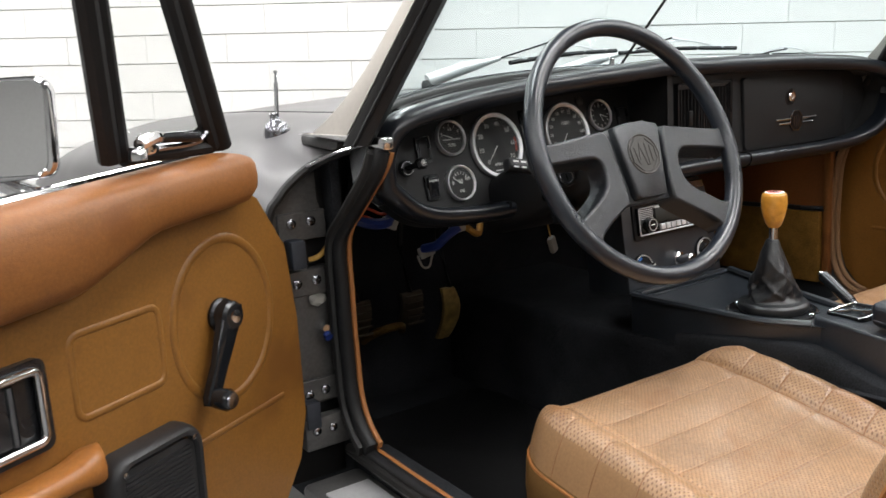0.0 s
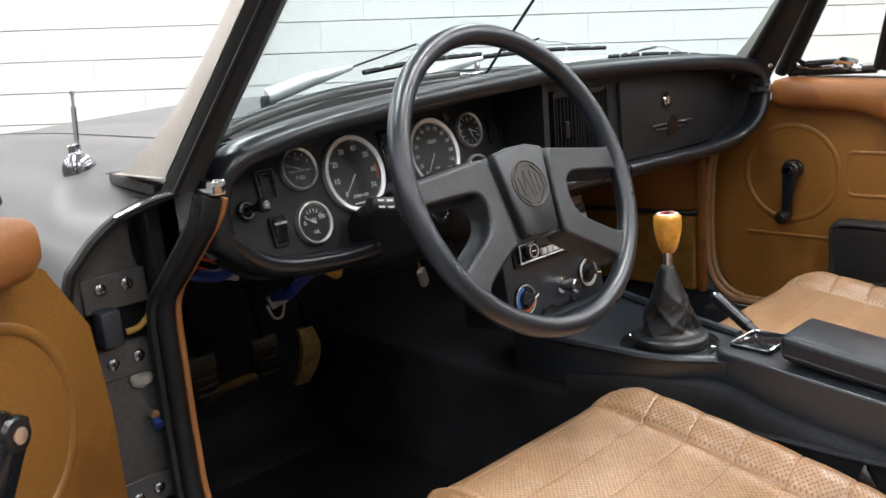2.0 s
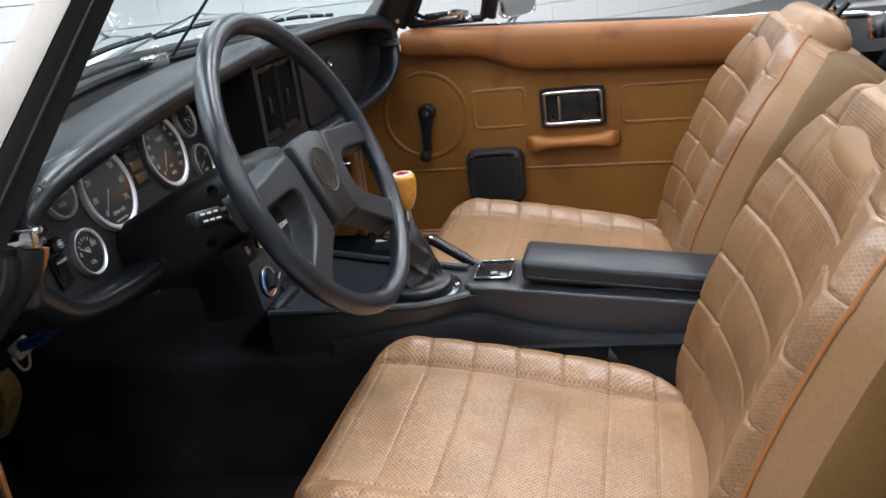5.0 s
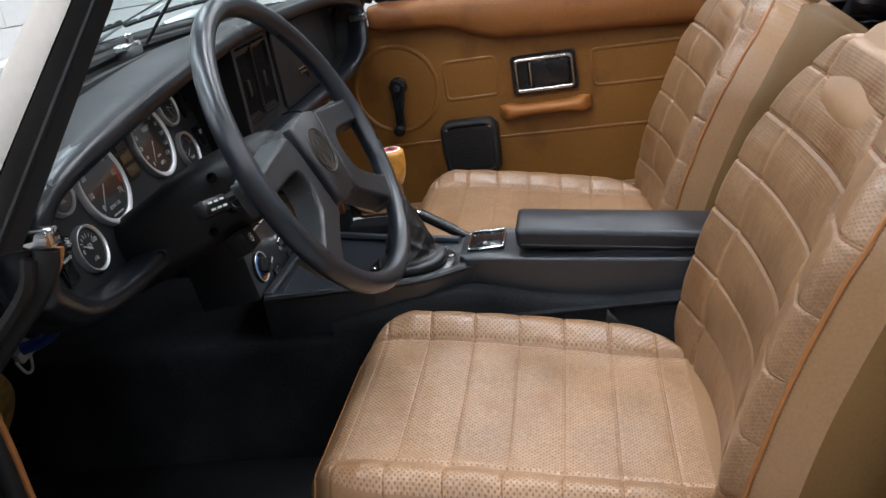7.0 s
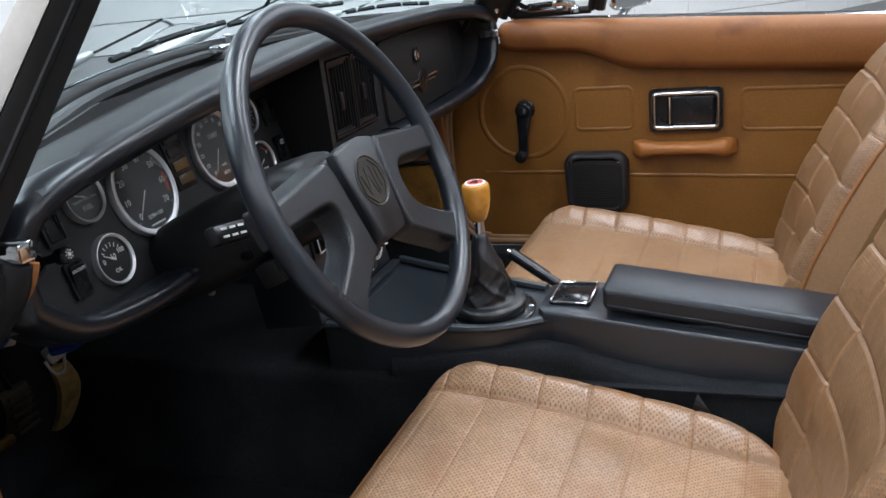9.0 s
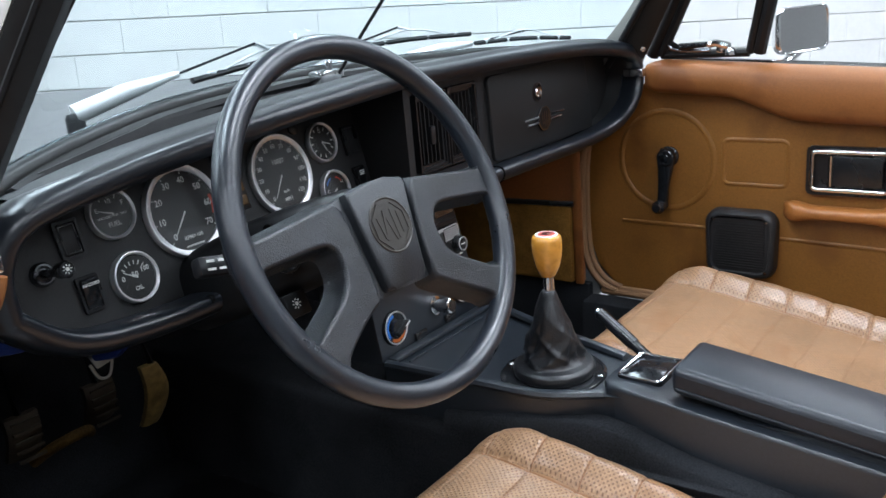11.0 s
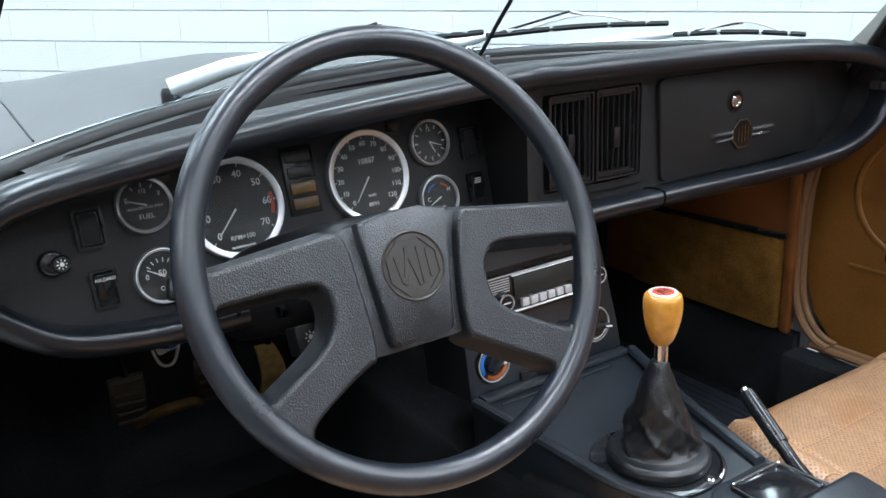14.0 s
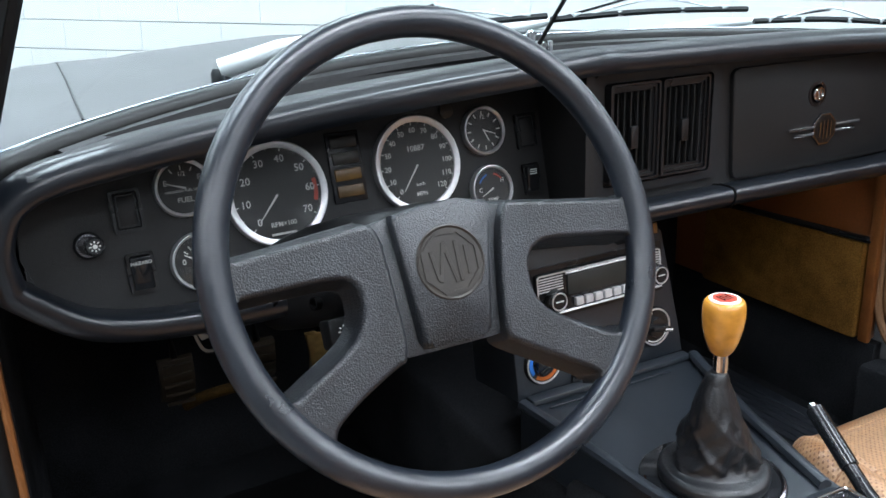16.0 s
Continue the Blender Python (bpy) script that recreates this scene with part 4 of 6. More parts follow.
for pts in ([V(-0.108, 0.200, 0.496), V(-0.098, 0.05, 0.496), V(-0.090, -0.045, 0.496), V(-0.056, -0.116, 0.497)], [V(0.056, -0.095, 0.497), V(0.073, -0.03, 0.499), V(0.096, 0.05, 0.500), V(0.150, 0.19, 0.500)]):
    bm = bmesh.new()
    tube(bm, spline(pts, 5), 0.0075, 8, flat=0.85)
    part("edge_rib", bm, CONSOLE, cons)
bm = bmesh.new()
box(bm, (-0.100, 0.188, 0.494), (0.146, 0.206, 0.502), 0.003)
box(bm, (-0.085, 0.175, 0.494), (0.10, 0.179, 0.4965), 0.001)
part("step_ledge", bm, CONSOLE, cons)
bm = bmesh.new()
prism(bm, [(-0.056, -0.62), (-0.056, -0.17), (-0.048, -0.116), (-0.030, -0.104), (0.050, -0.104), (0.062, -0.116), (0.066, -0.17), (0.066, -0.62)], 0.39, 0.506, None, 0.006)
for v in bm.verts:
    v.co.z -= 0.110 * max(0.0, -0.17 - v.co.y) * (v.co.z > 0.45)
part("rear_box", bm, CONSOLE, cons)
bm = bmesh.new()
box(bm, (-0.044, -0.60, 0.510), (0.054, -0.199, 0.545), 0.0095, 4)
for v in bm.verts:
    if v.co.z > 0.53:
        v.co.z += 0.0025 * math.cos((v.co.x - 0.005) / 0.049 * math.pi / 2)
    v.co.z -= 0.125 * max(0.0, -0.199 - v.co.y)
al = part("armrest_lid", bm, LEATHERB, cons, "padded black leather armrest lid", angle=60)
bm = bmesh.new()
for pts in ([V(-0.0425, -0.206, 0.5365), V(-0.0425, -0.595, 0.4880)], [V(-0.036, -0.2005, 0.5375), V(0.046, -0.2005, 0.5375)], [V(0.0525, -0.206, 0.5365), V(0.0525, -0.595, 0.4880)], [V(-0.0445, -0.206, 0.519), V(-0.0445, -0.595, 0.4705)]):
    tube(bm, pts, 0.0014, 6)
part("seam_piping", bm, LEATHERB, al)
tray_m = frame_m((0.016, -0.147, 0.5085), (1, 0, 0), (0, 1, 0))
bm = bmesh.new()
ring_prism(bm, rrect(0.078, 0.060, 0.007), rrect(0.070, 0.052, 0.005), -0.006, 0.0012, tray_m)
tr = part("ashtray", bm, GLOSSB, cons, "ashtray lid framed in chrome")
bm = bmesh.new()
prism(bm, rrect(0.069, 0.051, 0.005), -0.006, 0.0008, tray_m, 0.001)
box(bm, (-0.018, 0.006, 0.0005), (-0.002, 0.010, 0.0022), m=tray_m)
part("ashtray_lid", bm, GLOSSB, tr)
bm = bmesh.new()
tube(bm, [tray_m @ V(x, y, 0.0014) for x, y in rrect(0.0745, 0.0565, 0.006)], 0.0016, 8, closed=True, up=(0, 0, 1))
part("chrome_edge", bm, CHROME, tr)


def face_at(u, v, w=0.0):
    return FM @ Matrix.Translation((u, v, w))


# radio
bm = bmesh.new()
ring_prism(bm, rrect(0.222, 0.070, 0.005), rrect(0.206, 0.056, 0.004), 0.0, 0.004, face_at(0.077, 0.0860) @ Matrix.Diagonal((0.93, 0.93, 1, 1)))
part("radio_surround", bm, BLACKPLAST, cons)
radio = thing("car_radio", "silver and black car radio with two round knobs and push buttons", "radio", face_at(0.077, 0.0860) @ Matrix.Diagonal((0.93, 0.93, 1, 1)))
bm = bmesh.new()
prism(bm, rrect(0.205, 0.054, 0.003), -0.02, 0.010, None, 0.002)
part("radio_face", bm, BLACKPLAST, radio, "black radio face")
for x0, x1 in ((-0.1015, -0.060), (0.060, 0.1015)):
    bm = bmesh.new()
    box(bm, (x0, -0.025, 0.0085), (x1, 0.025, 0.0100), 0.0006, 1)
    part("silver_panel", bm, JAMB, radio, "grey end panel")
bm = bmesh.new()
box(bm, (-0.056, -0.006, 0.0095), (0.056, 0.021, 0.0125), 0.001)
part("display_window", bm, DIALGREY, radio, "dark display window")
for x0, x1 in ((-0.1, -0.062), (0.062, 0.1)):
    bm = bmesh.new()
    for k in range(6):
        box(bm, (x0, 0.004 + 0.0034 * k, 0.0098), (x1, 0.0055 + 0.0034 * k, 0.0108))
    tagged(part("ribbed_trim", bm, SATIN, radio, smooth=False), kind="stuff")
bm = bmesh.new()
tube(bm, [V(-0.058, 0.0235, 0.0115), V(0.058, 0.0235, 0.0115)], 0.0015, 8)
tube(bm, [V(-0.102, -0.0265, 0.0105), V(0.102, -0.0265, 0.0105)], 0.0018, 8)
tube(bm, [V(x, y, 0.0105) for x, y in rrect(0.203, 0.052, 0.004)], 0.0012, 6, closed=True, up=(0, 0, 1))
part("bright_strip", bm, SATIN, radio)
for k in range(6):
    bm = bmesh.new()
    box(bm, (-0.046 + 0.0155 * k, -0.022, 0.0095), (-0.034 + 0.0155 * k, -0.011, 0.0155), 0.001)
    part("push_button", bm, SATIN, radio)
for x in (-0.078, 0.092):
    bm = bmesh.new()
    lathe(bm, [(0.0145, 0.009), (0.0140, 0.020), (0.0120, 0.022), (0, 0.022)], 24, Matrix.Translation((x, -0.008, 0)))
    kn = part("tuning_knob", bm, BLACKPLAST, radio, "black knob ringed in chrome")
    bm = bmesh.new()
    pts = [V(x + 0.0112 * math.cos(2 * math.pi * k / 24), -0.008 + 0.0112 * math.sin(2 * math.pi * k / 24), 0.0222) for k in range(24)]
    tube(bm, pts, 0.0011, 6, closed=True)
    part("chrome_ring", bm, BEZEL, kn)
    bm = bmesh.new()
    box(bm, (x - 0.006, -0.0088, 0.0222), (x + 0.006, -0.0070, 0.0227))
    part("printed_bar", bm, WHITE, kn, smooth=False)


def heater_dial(u, v, r, cold, turn):
    m = face_at(u, v)
    bm = bmesh.new()
    lathe(bm, [(r, 0), (r, 0.003), (r * 0.94, 0.005), (r * 0.86, 0.004), (0, 0.004)], 36)
    d = part("heater_dial", bm, BLACKPLAST, cons, "black heater dial with a chrome rim", m=m)
    bm = bmesh.new()
    tube(bm, [V(r * 0.9 * math.cos(2 * math.pi * k / 36), r * 0.9 * math.sin(2 * math.pi * k / 36), 0.0045) for k in range(36)], 0.0014, 6, closed=True)
    part("chrome_rim", bm, BEZEL, d)
    for a0, a1, mt in ((95, 215, BLUE), (230, 350, ORANGE)) if cold else ((100, 200, WHITE), (230, 340, WHITE)):
        bm = bmesh.new()
        rin, rout = (0.62, 0.80) if cold else (0.72, 0.79)
        rows = [[V(q * r * math.cos(radians(a0 + (a1 - a0) * k / 12)), q * r * math.sin(radians(a0 + (a1 - a0) * k / 12)), 0.0044) for k in range(13)] for q in (rin, rout)]
        grid(bm, rows)
        part("printed_arc", bm, mt, d, smooth=False)
    bm = bmesh.new()
    lathe(bm, [(r * 0.50, 0.004), (r * 0.46, 0.010), (0, 0.010)], 24)
    box(bm, (-r * 0.58, -0.0035, 0.006), (r * 0.58, 0.0035, 0.020), 0.002, 2, pose(0, 0, 0, 0, 0, turn))
    kn = part("dial_grip", bm, BLACKPLAST, d)
    bm = bmesh.new()
    box(bm, (r * 0.15, -0.0012, 0.0195), (r * 0.60, 0.0012, 0.0207), m=pose(0, 0, 0, 0, 0, turn))
    part("pointer_line", bm, WHITE, kn, smooth=False)


heater_dial(-0.0120, 0.001, 0.0265, True, 25)
heater_dial(0.1640, 0.006, 0.0265, False, -12)
bm = bmesh.new()
lathe(bm, [(0.0150, 0), (0.0150, 0.004), (0.010, 0.006), (0.009, 0.020), (0.012, 0.022), (0.012, 0.032), (0.009, 0.034), (0, 0.034)], 24)
cl = part("lighter", bm, CHROME, cons, "chrome-collared cigar lighter", m=face_at(0.0900, 0.000))
bm = bmesh.new()
lathe(bm, [(0.009, 0.0342), (0.0085, 0.0352), (0, 0.0352)], 20)
part("lighter_cap", bm, BLACKPLAST, cl)
for u in (0.043, 0.121):
    bm = bmesh.new()
    box(bm, (-0.014, -0.006, 0), (0.014, 0.006, 0.004), 0.0015)
    part("small_switch", bm, BLACKPLAST, cons, m=face_at(u, -0.030))
bm = bmesh.new()
box(bm, (0.128, 0.128, 0.0), (0.176, 0.143, 0.004), 0.001, 1, FM)
part("chrome_plate", bm, STEELD, cons)

# gear lever
gear = thing("gear_lever", "gear lever with a varnished wooden knob and a black leather gaiter", "gear lever", pose(-0.029, -0.029, 0.493))
bm = bmesh.new()
prism(bm, rrect(0.140, 0.140, 0.064, 8), -0.002, 0.005, Matrix.Translation((0.002, 0.002, 0)), 0.002)
part("gaiter_plate", bm, GLOSSB, gear, "glossy black retaining plate")
bm = bmesh.new()
prof = [(0.050, 0.004), (0.0535, 0.007), (0.055, 0.012), (0.0545, 0.017), (0.051, 0.0205), (0.045, 0.0215), (0.041, 0.0225), (0.0385, 0.027), (0.038, 0.033), (0.0365, 0.039), (0.0345, 0.046), (0.0325, 0.053), (0.0305, 0.060), (0.028, 0.068), (0.0255, 0.076), (0.0225, 0.085), (0.0195, 0.094), (0.0160, 0.103), (0.0130, 0.110), (0.0108, 0.117), (0.0085, 0.121), (0, 0.121)]
fine = [p for (r0, z0), (r1, z1) in zip(prof, prof[1:]) for p in [(r0 + (r1 - r0) * k / 3, z0 + (z1 - z0) * k / 3) for k in range(3)]] + [prof[-1]]
lathe(bm, fine, 96)
for v in bm.verts:
    a = math.atan2(v.co.y, v.co.x)
    h = v.co.z
    k = max(0, min(1, (h - 0.020) / 0.012)) * max(0, 1 - h / 0.130)
    f = 1 + k * (0.09 * math.sin(2 * a + h * 70 + 0.6) + 0.08 * math.sin(3 * a - h * 95) + 0.09 * (1 - abs(math.sin(2.5 * a + h * 75))) ** 3 * 1.6 + 0.05 * (1 - abs(math.sin(4 * a - h * 160 + 0.8))) ** 3 * 1.6)
    f -= 0.16 * k * math.exp(-((a + 1.1 + h * 9) / 0.14) ** 2) + 0.12 * k * math.exp(-((a - 2.2 - h * 12) / 0.12) ** 2) + 0.10 * k * math.exp(-((a + 2.3 - h * 10) / 0.15) ** 2)
    wob = 0.9 * noise.noise(V(3 * math.cos(a), 3 * math.sin(a), h * 40))
    f -= 0.075 * k * (1 - abs(math.sin(h * 62 + 0.8 * math.sin(a + 0.5) + wob * 1.3))) ** 4 * (0.4 + 0.6 * math.sin(a * 1.5 + 1.0) ** 2)
    f += 0.045 * k * wob
    v.co.x *= f
    v.co.y *= f
    v.co.z += 0.003 * k * math.sin(3 * a + 1.0)
    v.co.y += 0.003 * h / 0.12
    v.co.x += 0.004 * h / 0.12 + 0.003 * math.sin(h * 45)
part("gaiter", bm, GAITER, gear, "creased black leather gaiter", angle=70)
bm = bmesh.new()
tube(bm, [V(0.004, 0.003, 0.112), V(0.004, 0.003, 0.150)], 0.0072, 16)
part("shaft", bm, CHROME, gear)
bm = bmesh.new()
KM = Matrix.Translation((0.004, 0.003, 0))
lathe(bm, [(0.0085, 0.140), (0.0125, 0.145), (0.0165, 0.156), (0.0195, 0.170), (0.0205, 0.181), (0.0200, 0.190), (0.0185, 0.1945), (0.0165, 0.1960), (0, 0.1962)], 28, KM)
kb = part("knob", bm, WOOD, gear, "amber varnished wooden knob")
bm = bmesh.new()
lathe(bm, [(0.0150, 0.196), (0.0145, 0.1972), (0, 0.1972)], 24, KM)
part("knob_disc", bm, WHITE, kb)
bm = bmesh.new()
prism(bm, octo(0.0120), 0.1972, 0.1976, KM)
part("knob_emblem", bm, RED, kb, smooth=False)
bm = bmesh.new()
for x in (-0.005, -0.0015, 0.002, 0.0055):
    box(bm, (x - 0.0008, -0.006, 0.1976), (x + 0.0008, 0.006, 0.1979), m=KM)
part("emblem_bar", bm, BLACKPLAST, kb, smooth=False)
for a0, a1 in ((150, 205), (290, 350)):
    bm = bmesh.new()
    tube(bm, [V(0.002 + 0.0685 * math.cos(radians(a0 + (a1 - a0) * k / 8)), 0.002 + 0.0685 * math.sin(radians(a0 + (a1 - a0) * k / 8)), 0.0035) for k in range(9)], 0.0032, 8)
    part("plate_edge_trim", bm, STEELD, gear, "bright steel arc along the plate edge")
for a in (182, 283, 42, 95):
    bm = bmesh.new()
    lathe(bm, [(0.0050, 0.004), (0.0050, 0.006), (0.0035, 0.0075), (0, 0.0075)], 12, Matrix.Translation((0.002 + 0.0625 * math.cos(radians(a)), 0.002 + 0.0625 * math.sin(radians(a)), 0)))
    part("screw", bm, CHROME, gear)

hb = thing("handbrake", "glossy black handbrake lever with a chrome button beside the tunnel", "handbrake")
bm = bmesh.new()
tube(bm, [V(0.104, -0.17, 0.440), V(0.106, -0.105, 0.478), V(0.121, -0.043, 0.511)], 0.0080, 12)
part("lever", bm, GLOSSB, hb)
bm = bmesh.new()
tube(bm, [V(0.112, -0.080, 0.4915), V(0.1275, -0.019, 0.5245)], 0.0098, 14)
part("grip", bm, GLOSSB, hb, "glossy black grip")
bm = bmesh.new()
lathe(bm, [(0.005, 0), (0.005, 0.006), (0.003, 0.008), (0, 0.008)], 12, Matrix.Translation((0.1275, -0.019, 0.5245)) @ pose(0, 0, 0, -60, 0, -14))
part("release_button", bm, CHROME, hb)


# ---------------------------------------------------------------- seats
def skin(name, rows, mat_of, mats, parent, label, du, dv, pleats, hems):
    """A skin over rows of points: its run in metres, its pleats and its hems as uv, a material for each face from mat_of(i, j)."""
    me = bpy.data.meshes.new(name)
    nr, nc = len(rows), len(rows[0])
    verts = [tuple(p) for r in rows for p in r]
    faces = [(j * nc + i, j * nc + i + 1, (j + 1) * nc + i + 1, (j + 1) * nc + i) for j in range(nr - 1) for i in range(nc - 1)]
    me.from_pydata(verts, [], faces)
    for m in mats:
        me.materials.append(m)
    run, pl, hm = [], [], []
    for j in range(nr):
        for i in range(nc):
            run.append((i * du, j * dv))
            pl.append(pleats(i / (nc - 1), j / (nr - 1)))
            hm.append((hems(i / (nc - 1), j / (nr - 1)), 0.0))
    idx = np.zeros(len(me.loops), dtype=np.int32)
    me.loops.foreach_get("vertex_index", idx)
    for uname, vals in (("run", run), ("pleats", pl), ("hems", hm)):
        layer = me.uv_layers.new(name=uname)
        layer.data.foreach_set("uv", np.array(vals, dtype=np.float32)[idx].ravel())
    me.polygons.foreach_set("material_index", [mat_of((i + 0.5) / (nc - 1), (j + 0.5) / (nr - 1)) for j in range(nr - 1) for i in range(nc - 1)])
    me.polygons.foreach_set("use_smooth", [True] * len(faces))
    ob = new(name, me)
    ob.parent = parent
    if label:
        ob["label"] = label
    return ob


def bump_at(x, c, w):
    return math.exp(-((x - c) / w) ** 2)


def seat(cx, label, dy=0.0, dz=0.0):
    t = thing("bucket_seat", label, "car seat", pose(cx, dy, dz), "front seats")
    HW, L = 0.236, 0.516
    SEAM = 0.147

    def plan(u, v):
        """u -1..1 across, v 0..1 from front to rear: place in plan."""
        y = 0.042 - L * v
        w = HW * (1 - 0.34 * max(0.0, (0.20 - v) / 0.20) ** 2.6)
        if v > 0.66:
            w *= math.sqrt(max(0.0, 1 - ((v - 0.66) / 0.40) ** 2))
        return u * w, y

    def top(u, v):
        x, y = plan(u, v)
        ax = abs(x)
        z = 0.434 + 0.15 * (y - 0.03)
        z += 0.008 * bump_at(v, 0.30, 0.35)
        z += 0.026 * bump_at(ax, 0.190, 0.036) * min(1.0, 0.25 + v * 5)
        edge = max(0, (abs(u) - 0.80) / 0.20)
        z -= 0.048 * edge ** 2.4
        z -= 0.034 * max(0, (0.10 - v) / 0.10) ** 2.4
        s = (v * L - 0.042) / 0.0655
        if s > -0.3:
            d = abs(s - round(s)) * 0.0655
            z -= (0.0022 * math.exp(-(d / 0.0024) ** 2) - 0.0012 * math.sin(math.pi * (s % 1.0)) ** 2) * (1.15 if ax > SEAM else 0.60) * max(0.0, min(1.0, (1.0 - abs(u)) / 0.2))
        z -= 0.0085 * bump_at(ax, SEAM, 0.0042) * min(1.0, 0.3 + v * 6)
        z += 0.0022 * noise.noise(V(x * 9 + cx * 7, y * 9, 0.3)) * min(1, v * 6)
        return V(x, y, z)

    def inside(i, j):
        v = j
        x, y = plan(-1 + 2 * i, v)
        ax = abs(x)
        if v < 0.035 or v > 0.93 or abs(ax - SEAM) < 0.003 or abs(-1 + 2 * i) > 0.90:
            return 0
        return 1

    NU, NV = 120, 250
    rows = [[top(-1 + 2 * i / NU, j / NV * 0.985) for i in range(NU + 1)] for j in range(NV + 1)]
    skin("cushion", rows, inside, (TAN_SEAT, PERF), t, "pleated perforated tan leather cushion", HW * 2 / NU, L / NV,
         lambda i, j: ((j * 0.985 * L - 0.042) / 0.0655, 0.0 if j < 0.05 else 1.0 if abs(plan(-1 + 2 * i, j * 0.985)[0]) > SEAM else 0.55), lambda i, j: abs(plan(-1 + 2 * i, j * 0.985)[0]) - SEAM)
    bm = bmesh.new()
    edge = [top(-1, 0.985 * (1 - j / 40)) for j in range(41)] + [top(-1 + 2 * i / 30, 0) for i in range(1, 31)] + [top(1, 0.985 * j / 40) for j in range(1, 41)]
    rows = [edge, [p + V(p.x * 0.035, 0.008 if p.y > 0.036 else 0, -0.012) for p in edge], [V(p.x * 1.045, p.y + (0.008 if p.y > 0.036 else 0), p.z - 0.04) for p in edge],
            [V(p.x * 1.03, p.y, 0.31) for p in edge], [V(p.x * 0.93, p.y - 0.015, 0.235) for p in edge]]
    grid(bm, rows)
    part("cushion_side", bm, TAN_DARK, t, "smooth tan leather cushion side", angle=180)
    bm = bmesh.new()
    tube(bm, [p + V(p.x * 0.012, 0.002 if p.y > 0.036 else 0, -0.004) for p in edge], 0.0024, 6)
    part("cushion_piping", bm, PIPING, t, "tan piping round the cushion")

    spine = spline([V(0, -0.452, 0.355), V(0, -0.470, 0.43), V(0, -0.497, 0.52), V(0, -0.545, 0.63), V(0, -0.590, 0.725), V(0, -0.628, 0.793), V(0, -0.656, 0.828)], 8)
    run = [0.0]
    for a, b in zip(spine, spine[1:]):
        run.append(run[-1] + (b - a).length)
    H = run[-1]

    def on_spine(v):
        d = v * H
        for k in range(len(spine) - 1):
            if d <= run[k + 1] + 1e-9:
                f = (d - run[k]) / (run[k + 1] - run[k])
                p = spine[k].lerp(spine[k + 1], f)
                g = (spine[min(k + 2, len(spine) - 1)] - spine[max(k - 1, 0)]).normalized()
                return p, V(0, g.z, -g.y)
        return spine[-1], V(0, 0.5, 0.85)

    def half_w(v):
        w = 0.238 - 0.014 * v
        if v < 0.12:
            w *= 0.90 + 0.10 * math.sin(v / 0.12 * math.pi / 2)
        if v > 0.60:
            w *= (1 - 0.56 * ((v - 0.60) / 0.40) ** 2.3)
        return w

    BS, PITCH = 0.124, 0.0735

    def hem_x(v):
        return BS * (1 - 0.30 * max(0, v - 0.5) ** 2 * 4)

    def bk(u, v):
        p, n = on_spine(v)
        x = u * half_w(v)
        ax, au, hx = abs(x), abs(u), hem_x(v)
        d = (0.053 - 0.018 * v) * (1 - max(0, v - 0.62) * 1.6) * (min(ax, 0.205) / 0.225) ** 2
        d -= 0.070 * max(0, (au - 0.80) / 0.20) ** 2.0
        q = v * H / PITCH + (0.0 if ax < hx or x > 0 else 0.35)
        e = abs(q - round(q)) * PITCH
        deep = 0.0042 if ax > hx else 0.0038 * (1.0 if v < 0.80 else 0.6)
        fade = max(0.0, min(1.0, (0.96 - au) / 0.14))
        d -= (deep * math.exp(-(e / 0.0026) ** 2) - (0.0017 if ax > hx else 0.0026) * math.sin(math.pi * (q % 1)) ** 2) * fade
        d -= 0.0050 * bump_at(ax, hx, 0.0042)
        d -= 0.055 * max(0, (v - 0.93) / 0.07) ** 2
        d += 0.003 * noise.noise(V(x * 8 + cx * 5, v * 5, 0.8))
        return V(x, p.y, p.z) + n * d

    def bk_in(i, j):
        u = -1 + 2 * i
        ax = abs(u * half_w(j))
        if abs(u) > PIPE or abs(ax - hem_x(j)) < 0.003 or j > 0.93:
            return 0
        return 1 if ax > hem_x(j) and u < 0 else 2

    PIPE = 0.925

    def pleats(i, j):
        u = -1 + 2 * i
        x = u * half_w(j)
        q = j * H / PITCH + (0.0 if abs(x) < hem_x(j) or x > 0 else 0.35)
        return q, 1.0 if abs(u) < PIPE else 0.0

    def hem(i, j):
        return abs((-1 + 2 * i) * half_w(j)) - hem_x(j)

    rows = [[bk(-1 + 2 * i / NU, j / NV) for i in range(NU + 1)] for j in range(NV + 1)]
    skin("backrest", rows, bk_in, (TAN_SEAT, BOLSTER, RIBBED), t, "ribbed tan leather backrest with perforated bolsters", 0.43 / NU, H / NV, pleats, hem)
    bm = bmesh.new()
    edge, ns = [], []
    for u, v in [(-1, j / 40) for j in range(41)] + [(-1 + 2 * i / 30, 1) for i in range(1, 30)] + [(1, 1 - j / 40) for j in range(41)]:
        edge.append(bk(u, v))
        ns.append(on_spine(v)[1])
    rows = [edge, [p - n * 0.012 + V(p.x * 0.05, 0, 0.0) for p, n in zip(edge, ns)], [p - n * 0.05 + V(p.x * 0.05, 0, 0) for p, n in zip(edge, ns)], [p - n * 0.10 for p, n in zip(edge, ns)], [V(p.x * 0.6, p.y, p.z) - n * 0.125 for p, n in zip(edge, ns)]]
    vv = grid(bm, rows)
    bm.faces.new(vv[-1])
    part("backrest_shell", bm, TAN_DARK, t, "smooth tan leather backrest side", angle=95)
    bm = bmesh.new()
